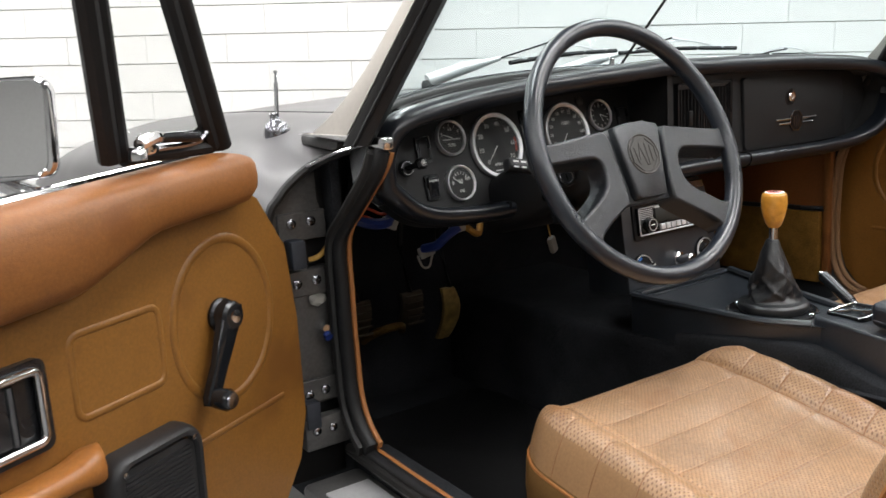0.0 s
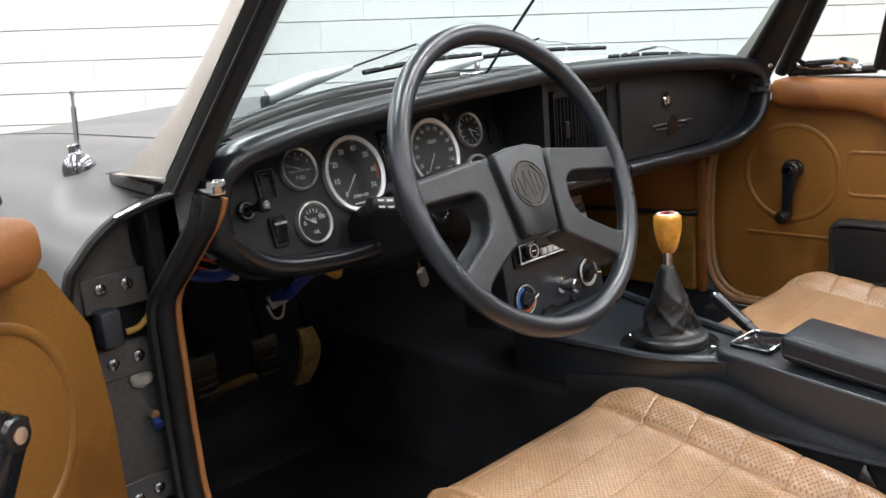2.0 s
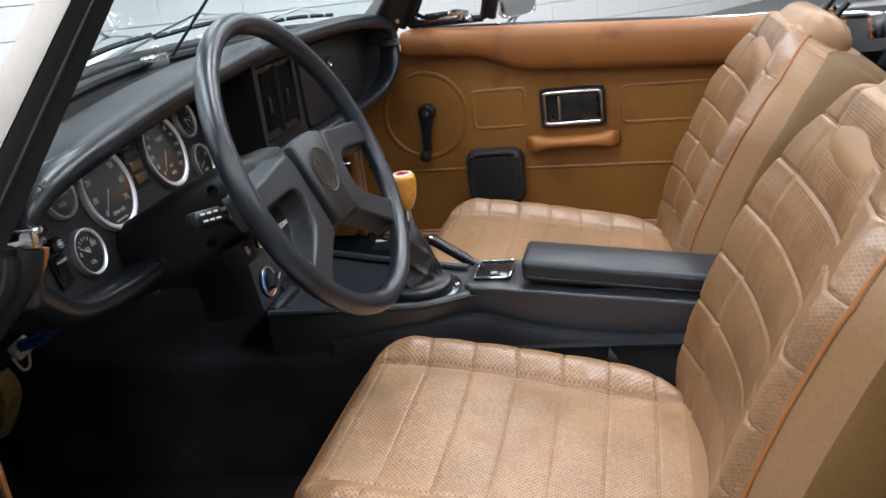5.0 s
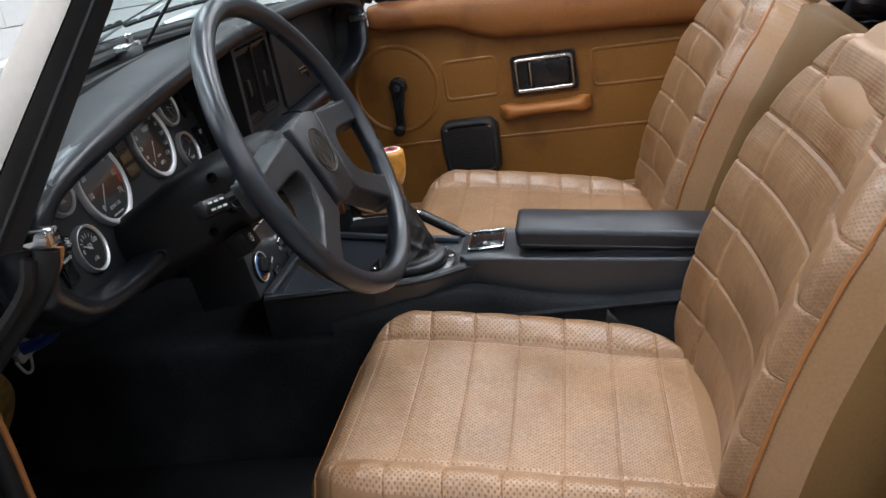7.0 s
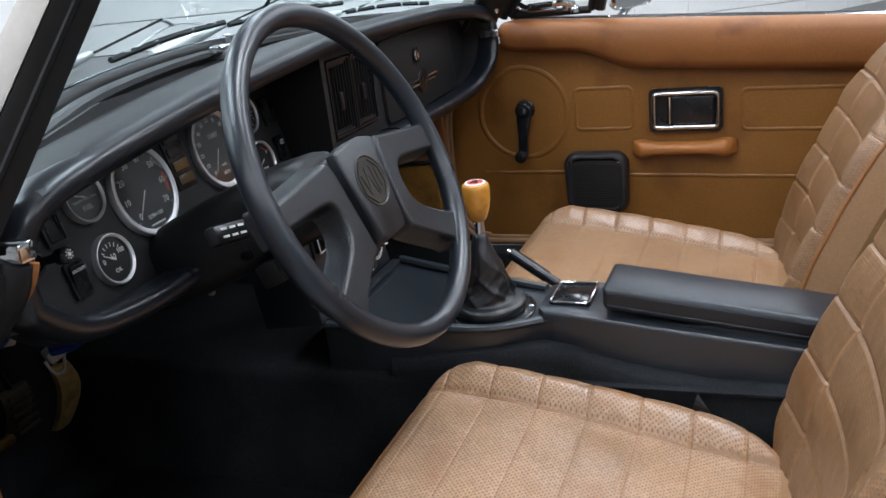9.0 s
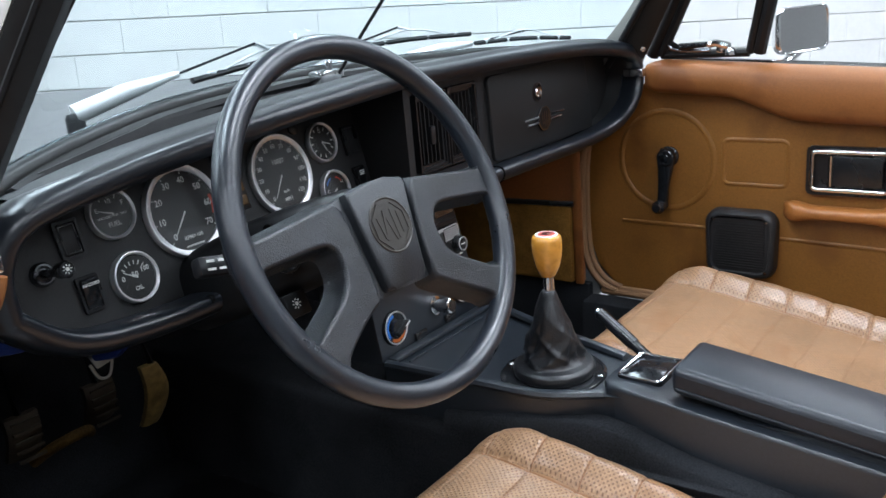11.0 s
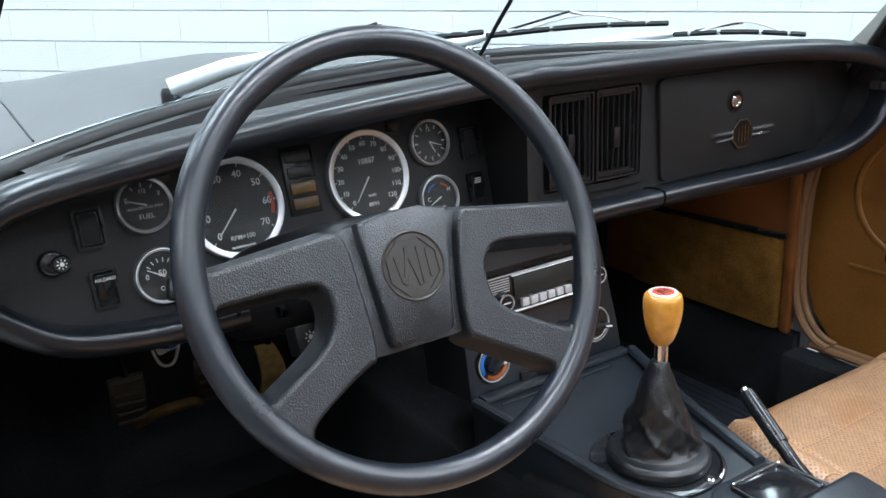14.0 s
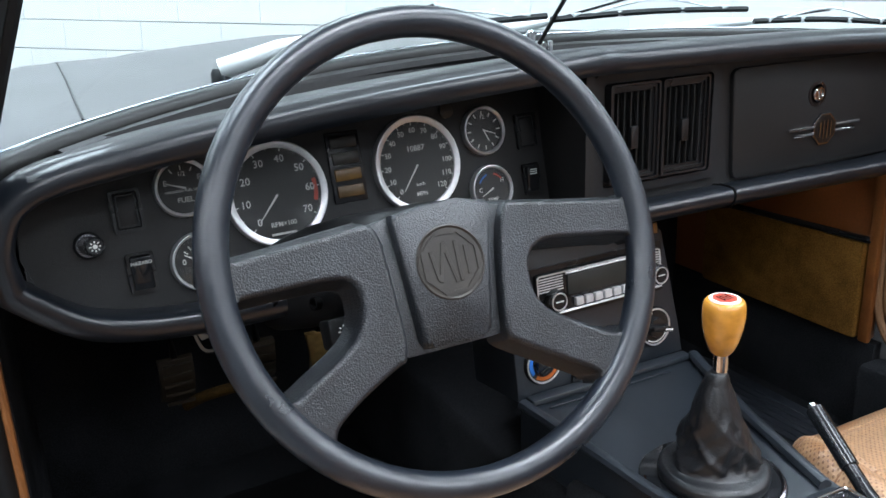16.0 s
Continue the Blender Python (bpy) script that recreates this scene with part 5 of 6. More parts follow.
    pipe = [(-PIPE, 0.97 * j / 40) for j in range(41)] + [(-PIPE + 2 * PIPE * i / 20, 0.97) for i in range(1, 20)] + [(PIPE, 0.97 * (1 - j / 40)) for j in range(41)]
    tube(bm, [bk(u, v) for u, v in pipe], 0.0028, 6)
    part("backrest_piping", bm, PIPING, t, "tan piping round the backrest")
    p, n = on_spine(1.0)
    up = V(0, -n.z, n.y)
    for s in (-0.05, 0.05):
        bm = bmesh.new()
        tube(bm, [p + V(s, 0, 0) - n * 0.06 - up * 0.03, p + V(s, 0, 0) - n * 0.055 + up * 0.05], 0.006, 10)
        part("headrest_post", bm, BLACKPLAST, t)
    bm = bmesh.new()
    box(bm, (-0.125, -0.050, 0.0), (0.125, 0.050, 0.15), 0.042, 4, frame_m(p - n * 0.055 + up * 0.022, (1, 0, 0), -n))
    part("headrest", bm, TAN_HEAD, t, "padded tan leather headrest")
    return t


seat(-0.308, "tan perforated leather bucket seat behind the steering wheel")
seat(0.335, "tan perforated leather bucket seat beside the closed door", 0.010, 0.017)


# ---------------------------------------------------------------- doors
def door(side_name, label, F, crank, mirror_y, turn, grow, bar, d):
    """Passenger door in its closed place: inner face towards -x at x 0.68, hinge edge forward; d sets the trim rearward."""
    t = thing(side_name, label, "car door", kind="structure")
    B = -0.78
    bm = bmesh.new()
    outl = [(F - 0.02, 0.40), (F, 0.46), (F, 0.60), (F - 0.012, 0.70), (F - 0.06, 0.772), (F - 0.09, 0.79), (B, 0.79), (B, 0.33), (0.10, 0.33), (F - 0.07, 0.345)]
    m = frame_m((0.685, 0, 0), (0, 1, 0), (0, 0, 1))
    prism(bm, outl, -0.006, 0.0, m)
    part("trim_panel", bm, DOORTAN, t, "ochre vinyl trim panel with pressed lines")
    bm = bmesh.new()
    prism(bm, [(y, z) for y, z in outl], 0.001, 0.070, m)
    part("door_shell", bm, PAINT, t, "grey metallic painted door", smooth=False)
    # padded cap
    bm = bmesh.new()
    rows = []
    for k in range(41):
        y = 0.135 - 0.93 * k / 40
        s = max(0, min(1, (-0.02 - y) / 0.13))
        s = s * s * (3 - 2 * s)
        sink = 0.060 * max(0.0, 0.14 - y)
        bot = 0.776 - 0.036 * s - sink
        tp = 0.838 - sink
        sec = []
        cz, hz, hx = (tp + bot) / 2, (tp - bot) / 2, 0.046
        for j in range(16):
            a = 2 * math.pi * j / 16
            ca, sa = math.cos(a), math.sin(a)
            sx = math.copysign(abs(ca) ** 0.6, ca) * hx
            sz = math.copysign(abs(sa) ** 0.6, sa) * hz
            sec.append(V(0.680 + sx * (0.75 + 0.25 * min(1, k)), y, cz + sz * (0.8 + 0.2 * min(1, k))))
        rows.append(sec)
    grid(bm, rows, closed_u=True, caps=True)
    part("padded_cap", bm, CAPTAN, t, "brown padded vinyl door cap", angle=60)
    bm = bmesh.new()
    tube(bm, [V(0.724, 0.10, 0.831), V(0.730, -0.3, 0.807), V(0.727, -0.80, 0.775)], 0.006, 8)
    part("waist_trim", bm, CHROME, t, "chrome waist strip")
    # round pressing and pressed lines
    bm = bmesh.new()
    pts = [V(0.6797, 0.106 - d * 0.9 + (0.098 - 0.5 * d) * math.cos(2 * math.pi * k / 64), 0.637 + 0.099 * math.sin(2 * math.pi * k / 64)) for k in range(64)]
    tube(bm, pts, 0.0064, 10, closed=True, up=(1, 0, 0), flat=0.50)
    part("round_bead", bm, DOORTAN, t)
    corner = lambda cy, cz, a0, a1: [(cy + 0.012 * math.cos(radians(a0 + (a1 - a0) * k / 5)), cz + 0.012 * math.sin(radians(a0 + (a1 - a0) * k / 5))) for k in range(6)]
    frame_loop = rrect(0.120, 0.087, 0.012, 5, -0.070 - 0.45 * d, 0.639)
    open_loop = [(-0.66, 0.662)] + corner(-0.359, 0.656, 90, 0) + corner(-0.359, 0.598, 0, -90) + [(-0.66, 0.582)]
    for pts, shut in ((frame_loop, True), (open_loop, False), ([(0.205 - d, 0.503), (0.02, 0.502)], False), ([(-0.10, 0.494), (-0.74, 0.482)], False)):
        bm = bmesh.new()
        tube(bm, [V(0.6795, y, z) for y, z in pts], 0.0044, 10, closed=shut, up=(1, 0, 0), flat=0.50)
        part("pressed_bead", bm, DOORTAN, t)
    # window crank
    bm = bmesh.new()
    m = frame_m((0.678, 0.100 - 1.15 * d, 0.645), (0, -1, 0), (0, 0, 1)) @ pose(0, 0, 0, 0, 0, crank)
    lathe(bm, [(0.021, 0), (0.021, 0.004), (0.018, 0.007), (0.0185, 0.020), (0.015, 0.024), (0, 0.025)], 24, m)
    cr = part("window_crank", bm, BLACKPLAST, t, "black window crank")
    bm = bmesh.new()
    prism(bm, [(-0.012, 0.018), (0.012, 0.018), (0.0185, 0.004), (0.0095, -0.06), (0.0105, -0.100), (0.006, -0.109), (-0.006, -0.109), (-0.0105, -0.100), (-0.0095, -0.06), (-0.0185, 0.004)], 0.011, 0.022, m, 0.004)
    part("crank_arm", bm, GLOSSB, cr)
    bm = bmesh.new()
    lathe(bm, [(0.0085, 0.0248), (0.0080, 0.0265), (0, 0.0268)], 16, m)
    part("hub_cap", bm, CHROME, cr)
    bm = bmesh.new()
    lathe(bm, [(0.007, 0.020), (0.012, 0.024), (0.0135, 0.040), (0.010, 0.046), (0, 0.047)], 20, m @ Matrix.Translation((0, -0.098, 0)))
    ck = part("crank_knob", bm, GLOSSB, cr)
    bm = bmesh.new()
    lathe(bm, [(0.0095, 0.0462), (0.0088, 0.0480), (0, 0.0484)], 16, m @ Matrix.Translation((0, -0.098, 0)))
    part("knob_cap", bm, STEELD, ck, "dull bright knob end")
    # latch pull in a chrome frame
    m = frame_m((0.678, -0.238 - 0.5 * d, 0.632), (0, -1, 0), (0, 0, 1))
    bm = bmesh.new()
    ring_prism(bm, rrect(0.146, 0.090, 0.010), rrect(0.122, 0.068, 0.006), 0, 0.008, m)
    lp = part("latch_surround", bm, BLACKPLAST, t, "black latch surround")
    bm = bmesh.new()
    tube(bm, [m @ V(x, y, 0.009) for x, y in rrect(0.126, 0.070, 0.008)], 0.0046, 10, closed=True, up=(1, 0, 0))
    part("chrome_frame", bm, CHROME, lp)
    bm = bmesh.new()
    box(bm, (-0.060, -0.033, 0.0), (0.060, 0.033, 0.003), m=m)
    part("latch_pan", bm, BLACKPLAST, lp, smooth=False)
    bm = bmesh.new()
    box(bm, (-0.028, -0.028, 0.003), (0.055, 0.028, 0.010), 0.003, 2, m)
    part("latch_paddle", bm, BLACKPLAST, lp)
    bm = bmesh.new()
    tube(bm, [m @ V(-0.032, -0.028, 0.008), m @ V(-0.032, 0.028, 0.008)], 0.004, 8)
    part("latch_bar", bm, CHROME, lp)
    # armrest pull
    bm = bmesh.new()
    rows = []
    for k in range(25):
        f = k / 24
        y = -0.128 - 0.209 * f
        hh = 0.0118 + 0.0070 * math.exp(-((abs(f - 0.5) - 0.40) / 0.09) ** 2)
        dpt = 0.036 * min(1, math.sin(math.pi * min(0.5, min(f, 1 - f) * 3)) + 0.25)
        sec = []
        for j in range(12):
            a = 2 * math.pi * j / 12
            sec.append(V(0.678 - dpt * 0.5 + dpt * 0.55 * math.copysign(abs(math.cos(a)) ** 0.6, math.cos(a)), y, 0.556 + hh * math.copysign(abs(math.sin(a)) ** 0.7, math.sin(a))))
        rows.append(sec)
    grid(bm, rows, closed_u=True, caps=True)
    part("pull_handle", bm, PULLTAN, t, "brown padded door pull", angle=60)
    # speaker
    m = frame_m((0.678, -0.050 - 0.9 * d, 0.480), (0, -1, 0), (0, 0, 1))
    bm = bmesh.new()
    taper = lambda x, y: x * (1.0 - 0.045 * (y < 0) * min(1.0, -y / 0.05))
    rr = lambda k: [m @ V(taper(x, y), y + 0.006 * (y > 0) * math.cos(x / 0.067 * math.pi / 2), z) for (x, y), z in zip(rrect(0.138 * k[0], 0.132 * k[0], 0.024 * k[0]), [k[1]] * 24)]
    grid(bm, [rr(k) for k in ((1.0, 0.0), (1.0, 0.010), (0.985, 0.018), (0.95, 0.025), (0.90, 0.028), (0.83, 0.028), (0.80, 0.022))], closed_u=True)
    prism(bm, rrect(0.112, 0.106, 0.019), 0.010, 0.0225, m)
    sp = part("speaker", bm, SPKGRILL, t, "black plastic door speaker")
    for k in range(18):
        bm = bmesh.new()
        box(bm, (-0.047, -0.046 + 0.0052 * k, 0.022), (0.047, -0.0438 + 0.0052 * k, 0.0245), m=m)
        part("grille_slat", bm, SPKGRILL, sp, smooth=False)
    for x in (-0.051, 0.051):
        for y in (-0.050, 0.052):
            bm = bmesh.new()
            lathe(bm, [(0.0036, 0.026), (0.0034, 0.029), (0, 0.0296)], 10, m @ Matrix.Translation((x, y, 0)))
            part("screw", bm, STEELD, sp)
    # quarterlight
    bm = bmesh.new()
    q = [V(0.700, 0.122, 0.843), V(0.700, -0.050 + bar, 0.843), V(0.640, -0.110 + bar, 1.05), V(0.640, 0.000, 1.05)]
    tube(bm, [q[1], q[2]], 0.008, 8)
    tube(bm, [q[1] + V(0, -0.018, 0), q[2] + V(0, -0.018, 0)], 0.012, 8)
    tube(bm, [q[0], q[3]], 0.010, 8)
    tube(bm, [q[0] + V(0.002, 0.020, 0), q[3] + V(0.002, 0.020, 0)], 0.013, 10)
    tube(bm, [q[0], q[1]], 0.008, 8)
    g = [V(0.700, 0.125, 0.846), V(0.700, 0.060, 0.846), V(0.6955, 0.075, 0.856), V(0.6925, 0.096, 0.869)]
    for dx in (-0.003, 0.003):
        bm.faces.new([bm.verts.new(p + V(dx, 0, 0)) for p in g + [V(0.688, 0.105, 0.890)]])
    ql = part("quarterlight_frame", bm, RUBBER, t, "black quarterlight frame")
    bm = bmesh.new()
    bm.faces.new([bm.verts.new(p) for p in q])
    gl = part("quarterlight_glass", bm, CLEAR, ql, smooth=False)
    gl.visible_shadow = False
    bm = bmesh.new()
    tube(bm, [V(0.686, 0.022, 0.862), V(0.676, 0.004, 0.864), V(0.672, -0.022, 0.858)], 0.007, 8)
    box(bm, (0.672, -0.010, 0.846), (0.690, 0.004, 0.868), 0.004)
    lathe(bm, [(0.010, 0.0), (0.010, 0.010), (0.007, 0.014), (0, 0.015)], 14, pose(0.676, -0.022, 0.842))
    qc = part("quarterlight_catch", bm, CHROME, ql, "chrome catch with a black lever")
    bm = bmesh.new()
    tube(bm, [V(0.687, 0.020, 0.862), V(0.684, 0.045, 0.861), V(0.682, 0.078, 0.859)], 0.0065, 10, radii=[0.0055, 0.0065, 0.0075])
    part("catch_lever", bm, GLOSSB, ql)
    bm = bmesh.new()
    tube(bm, spline([V(0.690, 0.020, 0.8505), V(0.692, 0.085, 0.852), V(0.689, 0.106, 0.868), V(0.683, 0.094, 0.900), V(0.668, 0.064, 0.95), V(0.643, 0.010, 1.04)], 5), 0.0045, 8)
    part("glazing_bead", bm, STEELD, ql, "dull metal glazing bead")
    # door mirror
    mm = frame_m((0.785, -0.122 + mirror_y, 0.831 + 0.044 * grow), (0.87 + turn * 0.11, -0.50 + turn * 0.30, 0), (0.0, 0.05 + 0.27 * turn, 1))
    bm = bmesh.new()
    ml = lambda k, z: [mm @ V(x, y, z) for x, y in rrect(0.120 * grow * k, 0.083 * grow * k, 0.016 * k)]
    vv = grid(bm, [ml(k, z) for k, z in ((0.93, 0.0005), (0.975, 0.003), (1.02, 0.002), (1.04, -0.004), (1.02, -0.012), (0.92, -0.022), (0.7, -0.030), (0.3, -0.034))], closed_u=True)
    bm.faces.new(vv[-1])
    dm = part("door_mirror", bm, CHROME, t, "chrome door mirror on a short stalk")
    bm = bmesh.new()
    prism(bm, rrect(0.114 * grow, 0.079 * grow, 0.014), -0.002, 0.0012, mm)
    part("mirror_glass", bm, MIRROR, dm, smooth=False)
    bm = bmesh.new()
    tube(bm, [V(0.80, -0.12 + mirror_y, 0.845), V(0.785, -0.105 + mirror_y, 0.828), V(0.745, -0.10 + mirror_y, 0.815)], 0.010, 10)
    lathe(bm, [(0.020, 0), (0.018, 0.006), (0.010, 0.010), (0, 0.011)], 16, pose(0.742, -0.10 + mirror_y, 0.806))
    part("mirror_stalk", bm, CHROME, dm)
    return t


door("door_2", "closed door trimmed in ochre vinyl with a brown padded cap", 0.285, -5, 0.0, 0.0, 1.0, 0.0, 0.0)
ldoor = door("door_1", "wide open door trimmed in ochre vinyl with a brown padded cap", 0.231, 28, 0.004, 0.4, 1.2, 0.030, 0.020)
# mirror the driver door across the car and swing it open on its hinge
HINGE, OPEN = V(-0.735, 0.285, 0), -60.0
for o in ldoor.children_recursive:
    o.data.transform(Matrix.Diagonal((-1, 1, 1, 1)))
    o.data.flip_normals()
ldoor.matrix_basis = Matrix.Translation(HINGE - V(0, 0, 0.010)) @ pose(0, 0, 0, 0, 0, OPEN) @ Matrix.Translation(-HINGE)


# ---------------------------------------------------------------- bodywork
body = thing("car_body", "grey metallic convertible sports car body with bare door jambs", "car body", kind="structure")
bm = bmesh.new()
box(bm, (-0.64, -1.3, 0.16), (0.64, 0.95, 0.20))
part("floor_pan", bm, CARPET, body, "black carpeted floor", smooth=False)
bm = bmesh.new()
prism(bm, rrect(0.46, 0.62, 0.05, 6, -0.36, 0.33), 0.20, 0.207, None, 0.002)
part("floor_mat", bm, RUBBER, body, "thin black floor mat")
bm = bmesh.new()
prism(bm, rrect(0.40, 0.56, 0.03, 6, 0.40, 0.36), 0.20, 0.210, None, 0.002)
mat = part("floor_mat", bm, BUFFER, body, "thin black ribbed floor mat")
for k in range(22):
    bm = bmesh.new()
    box(bm, (0.225 + 0.0165 * k, 0.12, 0.209), (0.231 + 0.0165 * k, 0.60, 0.2125), 0.001, 1)
    part("mat_rib", bm, BUFFER, mat)
for s in (-1, 1):
    bm = bmesh.new()
    box(bm, (s * 0.625 - 0.03, -1.2, 0.16), (s * 0.625 + 0.03, 0.27, 0.340), 0.012)
    part("sill_carpet", bm, CARPET, body, "black carpet over the inner sill")
    bm = bmesh.new()
    box(bm, (s * 0.70 - 0.05, -1.2, 0.14), (s * 0.70 + 0.05, 0.262, 0.318), 0.01)
    part("outer_sill", bm, JAMB if s < 0 else SEAL, body)
    if s < 0:
        bm = bmesh.new()
        box(bm, (s * 0.702 - 0.035, -0.9, 0.318), (s * 0.702 + 0.035, 0.205, 0.322), 0.001)
        part("tread_plate", bm, SATIN, body, "bare aluminium tread plate")
    # hinge post: dark backing, hinge leaves, cover plates
    bm = bmesh.new()
    prism(bm, [(s * a, z) for a, z in ((0.650, 0.30), (0.752, 0.30), (0.752, 0.70), (0.735, 0.735), (0.715, 0.755), (0.690, 0.768), (0.650, 0.780))], -0.32, -0.300, frame_m((0, 0, 0), (1, 0, 0), (0, 0, 1)))
    part("hinge_post", bm, SEAL, body, "dark hinge post", smooth=False)
    x0, x1 = sorted((s * 0.662, s * 0.738))
    if s < 0:
        bm = bmesh.new()
        box(bm, (x0, 0.286, 0.425), (x1, 0.300, 0.636), 0.002, 1)
        hp = part("hinge_plate", bm, JAMB, body, "grey painted hinge plate")
        bm = bmesh.new()
        box(bm, (x0 + 0.002, 0.282, 0.595), (x1 - 0.002, 0.286, 0.634), 0.0015, 1)
        box(bm, (x0 + 0.002, 0.280, 0.430), (x1 - 0.002, 0.286, 0.466), 0.0015, 1)
        part("hinge_leaf", bm, JAMB, hp)
        bm = bmesh.new()
        pts = [(0.660, 0.678), (0.745, 0.678), (0.752, 0.715), (0.742, 0.737), (0.723, 0.757), (0.692, 0.777), (0.672, 0.785), (0.672, 0.735), (0.660, 0.700)]
        prism(bm, [(s * a, b) for a, b in pts], -0.300, -0.288, frame_m((0, 0, 0), (1, 0, 0), (0, 0, 1)))
        up = part("upper_plate", bm, JAMB, body, "grey painted plate with two screws", smooth=False)
        bm = bmesh.new()
        box(bm, (x0, 0.284, 0.678), (x1, 0.289, 0.720), 0.0015, 1)
        part("plate_flange", bm, JAMB, up)
        for ax, z, yy in ((0.686, 0.617, 0.281), (0.717, 0.615, 0.281), (0.688, 0.447, 0.279), (0.715, 0.443, 0.279), (0.686, 0.705, 0.283), (0.717, 0.704, 0.283)):
            bm = bmesh.new()
            m = frame_m((s * ax, yy, z), (1, 0, 0), (0, 0, 1))
            lathe(bm, [(0.0075, -0.002), (0.0072, 0.0012), (0.005, 0.0028), (0, 0.0030)], 14, m)
            sc = part("cross_head_screw", bm, STEELD, hp)
            bm = bmesh.new()
            box(bm, (-0.0040, -0.0007, 0.0028), (0.0040, 0.0007, 0.0033), m=m)
            box(bm, (-0.0007, -0.0040, 0.0028), (0.0007, 0.0040, 0.0033), m=m)
            part("cross_slot", bm, SEAL, sc, smooth=False)
    if s < 0:
        bm = bmesh.new()
        box(bm, (x0 + 0.004, 0.262, 0.362), (x1, 0.284, 0.412), 0.004, 2, None)
        lb = part("lower_bracket", bm, JAMB, body, "grey painted bracket with two screws")
        for ax in (0.689, 0.716):
            bm = bmesh.new()
            lathe(bm, [(0.0070, -0.002), (0.0066, 0.0012), (0.0045, 0.0026), (0, 0.0028)], 14, frame_m((s * ax, 0.2615, 0.392), (1, 0, 0), (0, 0, 1)))
            part("screw", bm, STEELD, lb)
    bm = bmesh.new()
    xk0, xk1 = sorted((s * 0.640, s * 0.655))
    box(bm, (xk0, 0.27 if s < 0 else 0.286, 0.365), (xk1, 0.95, 0.80))
    part("kick_panel", bm, KICK if s > 0 else CARPET, body, smooth=False)
    bm = bmesh.new()
    box(bm, (xk0 - (0.004 if s > 0 else 0), 0.27, 0.20), (xk1 + (0.004 if s < 0 else 0), 0.95, 0.362))
    part("kick_carpet", bm, CARPET, body, smooth=False)
    path = spline([V(s * 0.640, 0.140, 0.808), V(s * 0.646, 0.152, 0.778), V(s * 0.652, 0.210, 0.722), V(s * 0.657, 0.252, 0.675), V(s * 0.658, 0.256, 0.59), V(s * 0.658, 0.256, 0.50), V(s * 0.658, 0.248, 0.42), V(s * 0.658, 0.205, 0.370), V(s * 0.658, 0.12, 0.352), V(s * 0.658, -1.2, 0.350)], 6)
    if s > 0:
        path = spline([V(0.652, 0.190, 0.790), V(0.655, 0.225, 0.740), V(0.657, 0.262, 0.690), V(0.658, 0.281, 0.640), V(0.658, 0.287, 0.57), V(0.658, 0.288, 0.48), V(0.658, 0.281, 0.415), V(0.658, 0.258, 0.372), V(0.658, 0.214, 0.350), V(0.658, 0.12, 0.346), V(0.658, -1.2, 0.346)], 6)
    bm = bmesh.new()
    tube(bm, path, 0.0112 if s < 0 else 0.009, 10, up=(1, 0, 0))
    part("door_seal", bm, RUBBER, body, "black rubber door seal")
    bm = bmesh.new()
    tube(bm, [p + V(s * 0.012, 0.010, -0.003) for p in path], 0.0075, 8, up=(1, 0, 0))
    part("seal_flange", bm, SEAL, body)
    bm = bmesh.new()
    tube(bm, [p + V(-s * 0.013, 0, 0.0) + V(0, -0.006, 0.004) for p in path[2:]], 0.0042 if s < 0 else 0.007, 8, up=(1, 0, 0))
    part("seal_piping", bm, PIPING if s < 0 else WINDLACE, body, "tan piping along the door seal")
    if s > 0:
        bm = bmesh.new()
        tube(bm, [p + V(-0.005, -0.014, 0.011) for p in path], 0.006, 8, up=(1, 0, 0))
        part("windlace", bm, WINDLACE, body, "pale tan windlace beside the closed door")
    # rolled rear edge of the wing
    wc = spline([V(s * 0.762, 0.272, 0.60), V(s * 0.760, 0.272, 0.69), V(s * 0.752, 0.272, 0.728), V(s * 0.742, 0.272, 0.741), V(s * 0.723, 0.272, 0.760), V(s * 0.694, 0.268, 0.781), V(s * 0.667, 0.255, 0.795), V(s * 0.640, 0.235, 0.806)], 5)
    bm = bmesh.new()
    tube(bm, wc, 0.007, 8)
    part("wing_edge", bm, SEAL, body, "black rubber strip along the wing edge")
bm = bmesh.new()
tube(bm, spline([V(-0.695, 0.283, 0.648), V(-0.68, 0.279, 0.652), V(-0.665, 0.280, 0.664), V(-0.655, 0.29, 0.67)], 4), 0.004, 8)
part("yellow_cable", bm, WIREY, body, "loose yellow cable in the hinge gap")
bm = bmesh.new()
bmesh.ops.create_icosphere(bm, subdivisions=2, radius=0.011, matrix=Matrix.Translation((-0.687, 0.281, 0.587)) @ Matrix.Diagonal((1.35, 0.5, 0.8, 1)))
for v in bm.verts:
    v.co += 0.0035 * noise.noise_vector(v.co * 160)
part("sealant_lump", bm, WIREW, body, "dried white sealant lump")
for z in (0.662, 0.418):
    bm = bmesh.new()
    box(bm, (-0.731, 0.258, z - 0.021), (-0.708, 0.285, z + 0.021), 0.003, 2)
    part("buffer_block", bm, BUFFER, body, "blue-black rubber buffer block")
bm = bmesh.new()
tube(bm, [V(-0.683, 0.288, 0.545), V(-0.683, 0.268, 0.544)], 0.006, 10)
pb = part("check_bolt", bm, CHROME, body)
bm = bmesh.new()
tube(bm, [V(-0.683, 0.270, 0.535), V(-0.683, 0.262, 0.531)], 0.006, 10)
part("blue_cap", bm, WIREB, pb, "blue plastic cap")
bm = bmesh.new()
box(bm, (-0.64, 0.93, 0.16), (0.64, 0.96, 0.80))
part("bulkhead", bm, CARPET, body, smooth=False)
bm = bmesh.new()
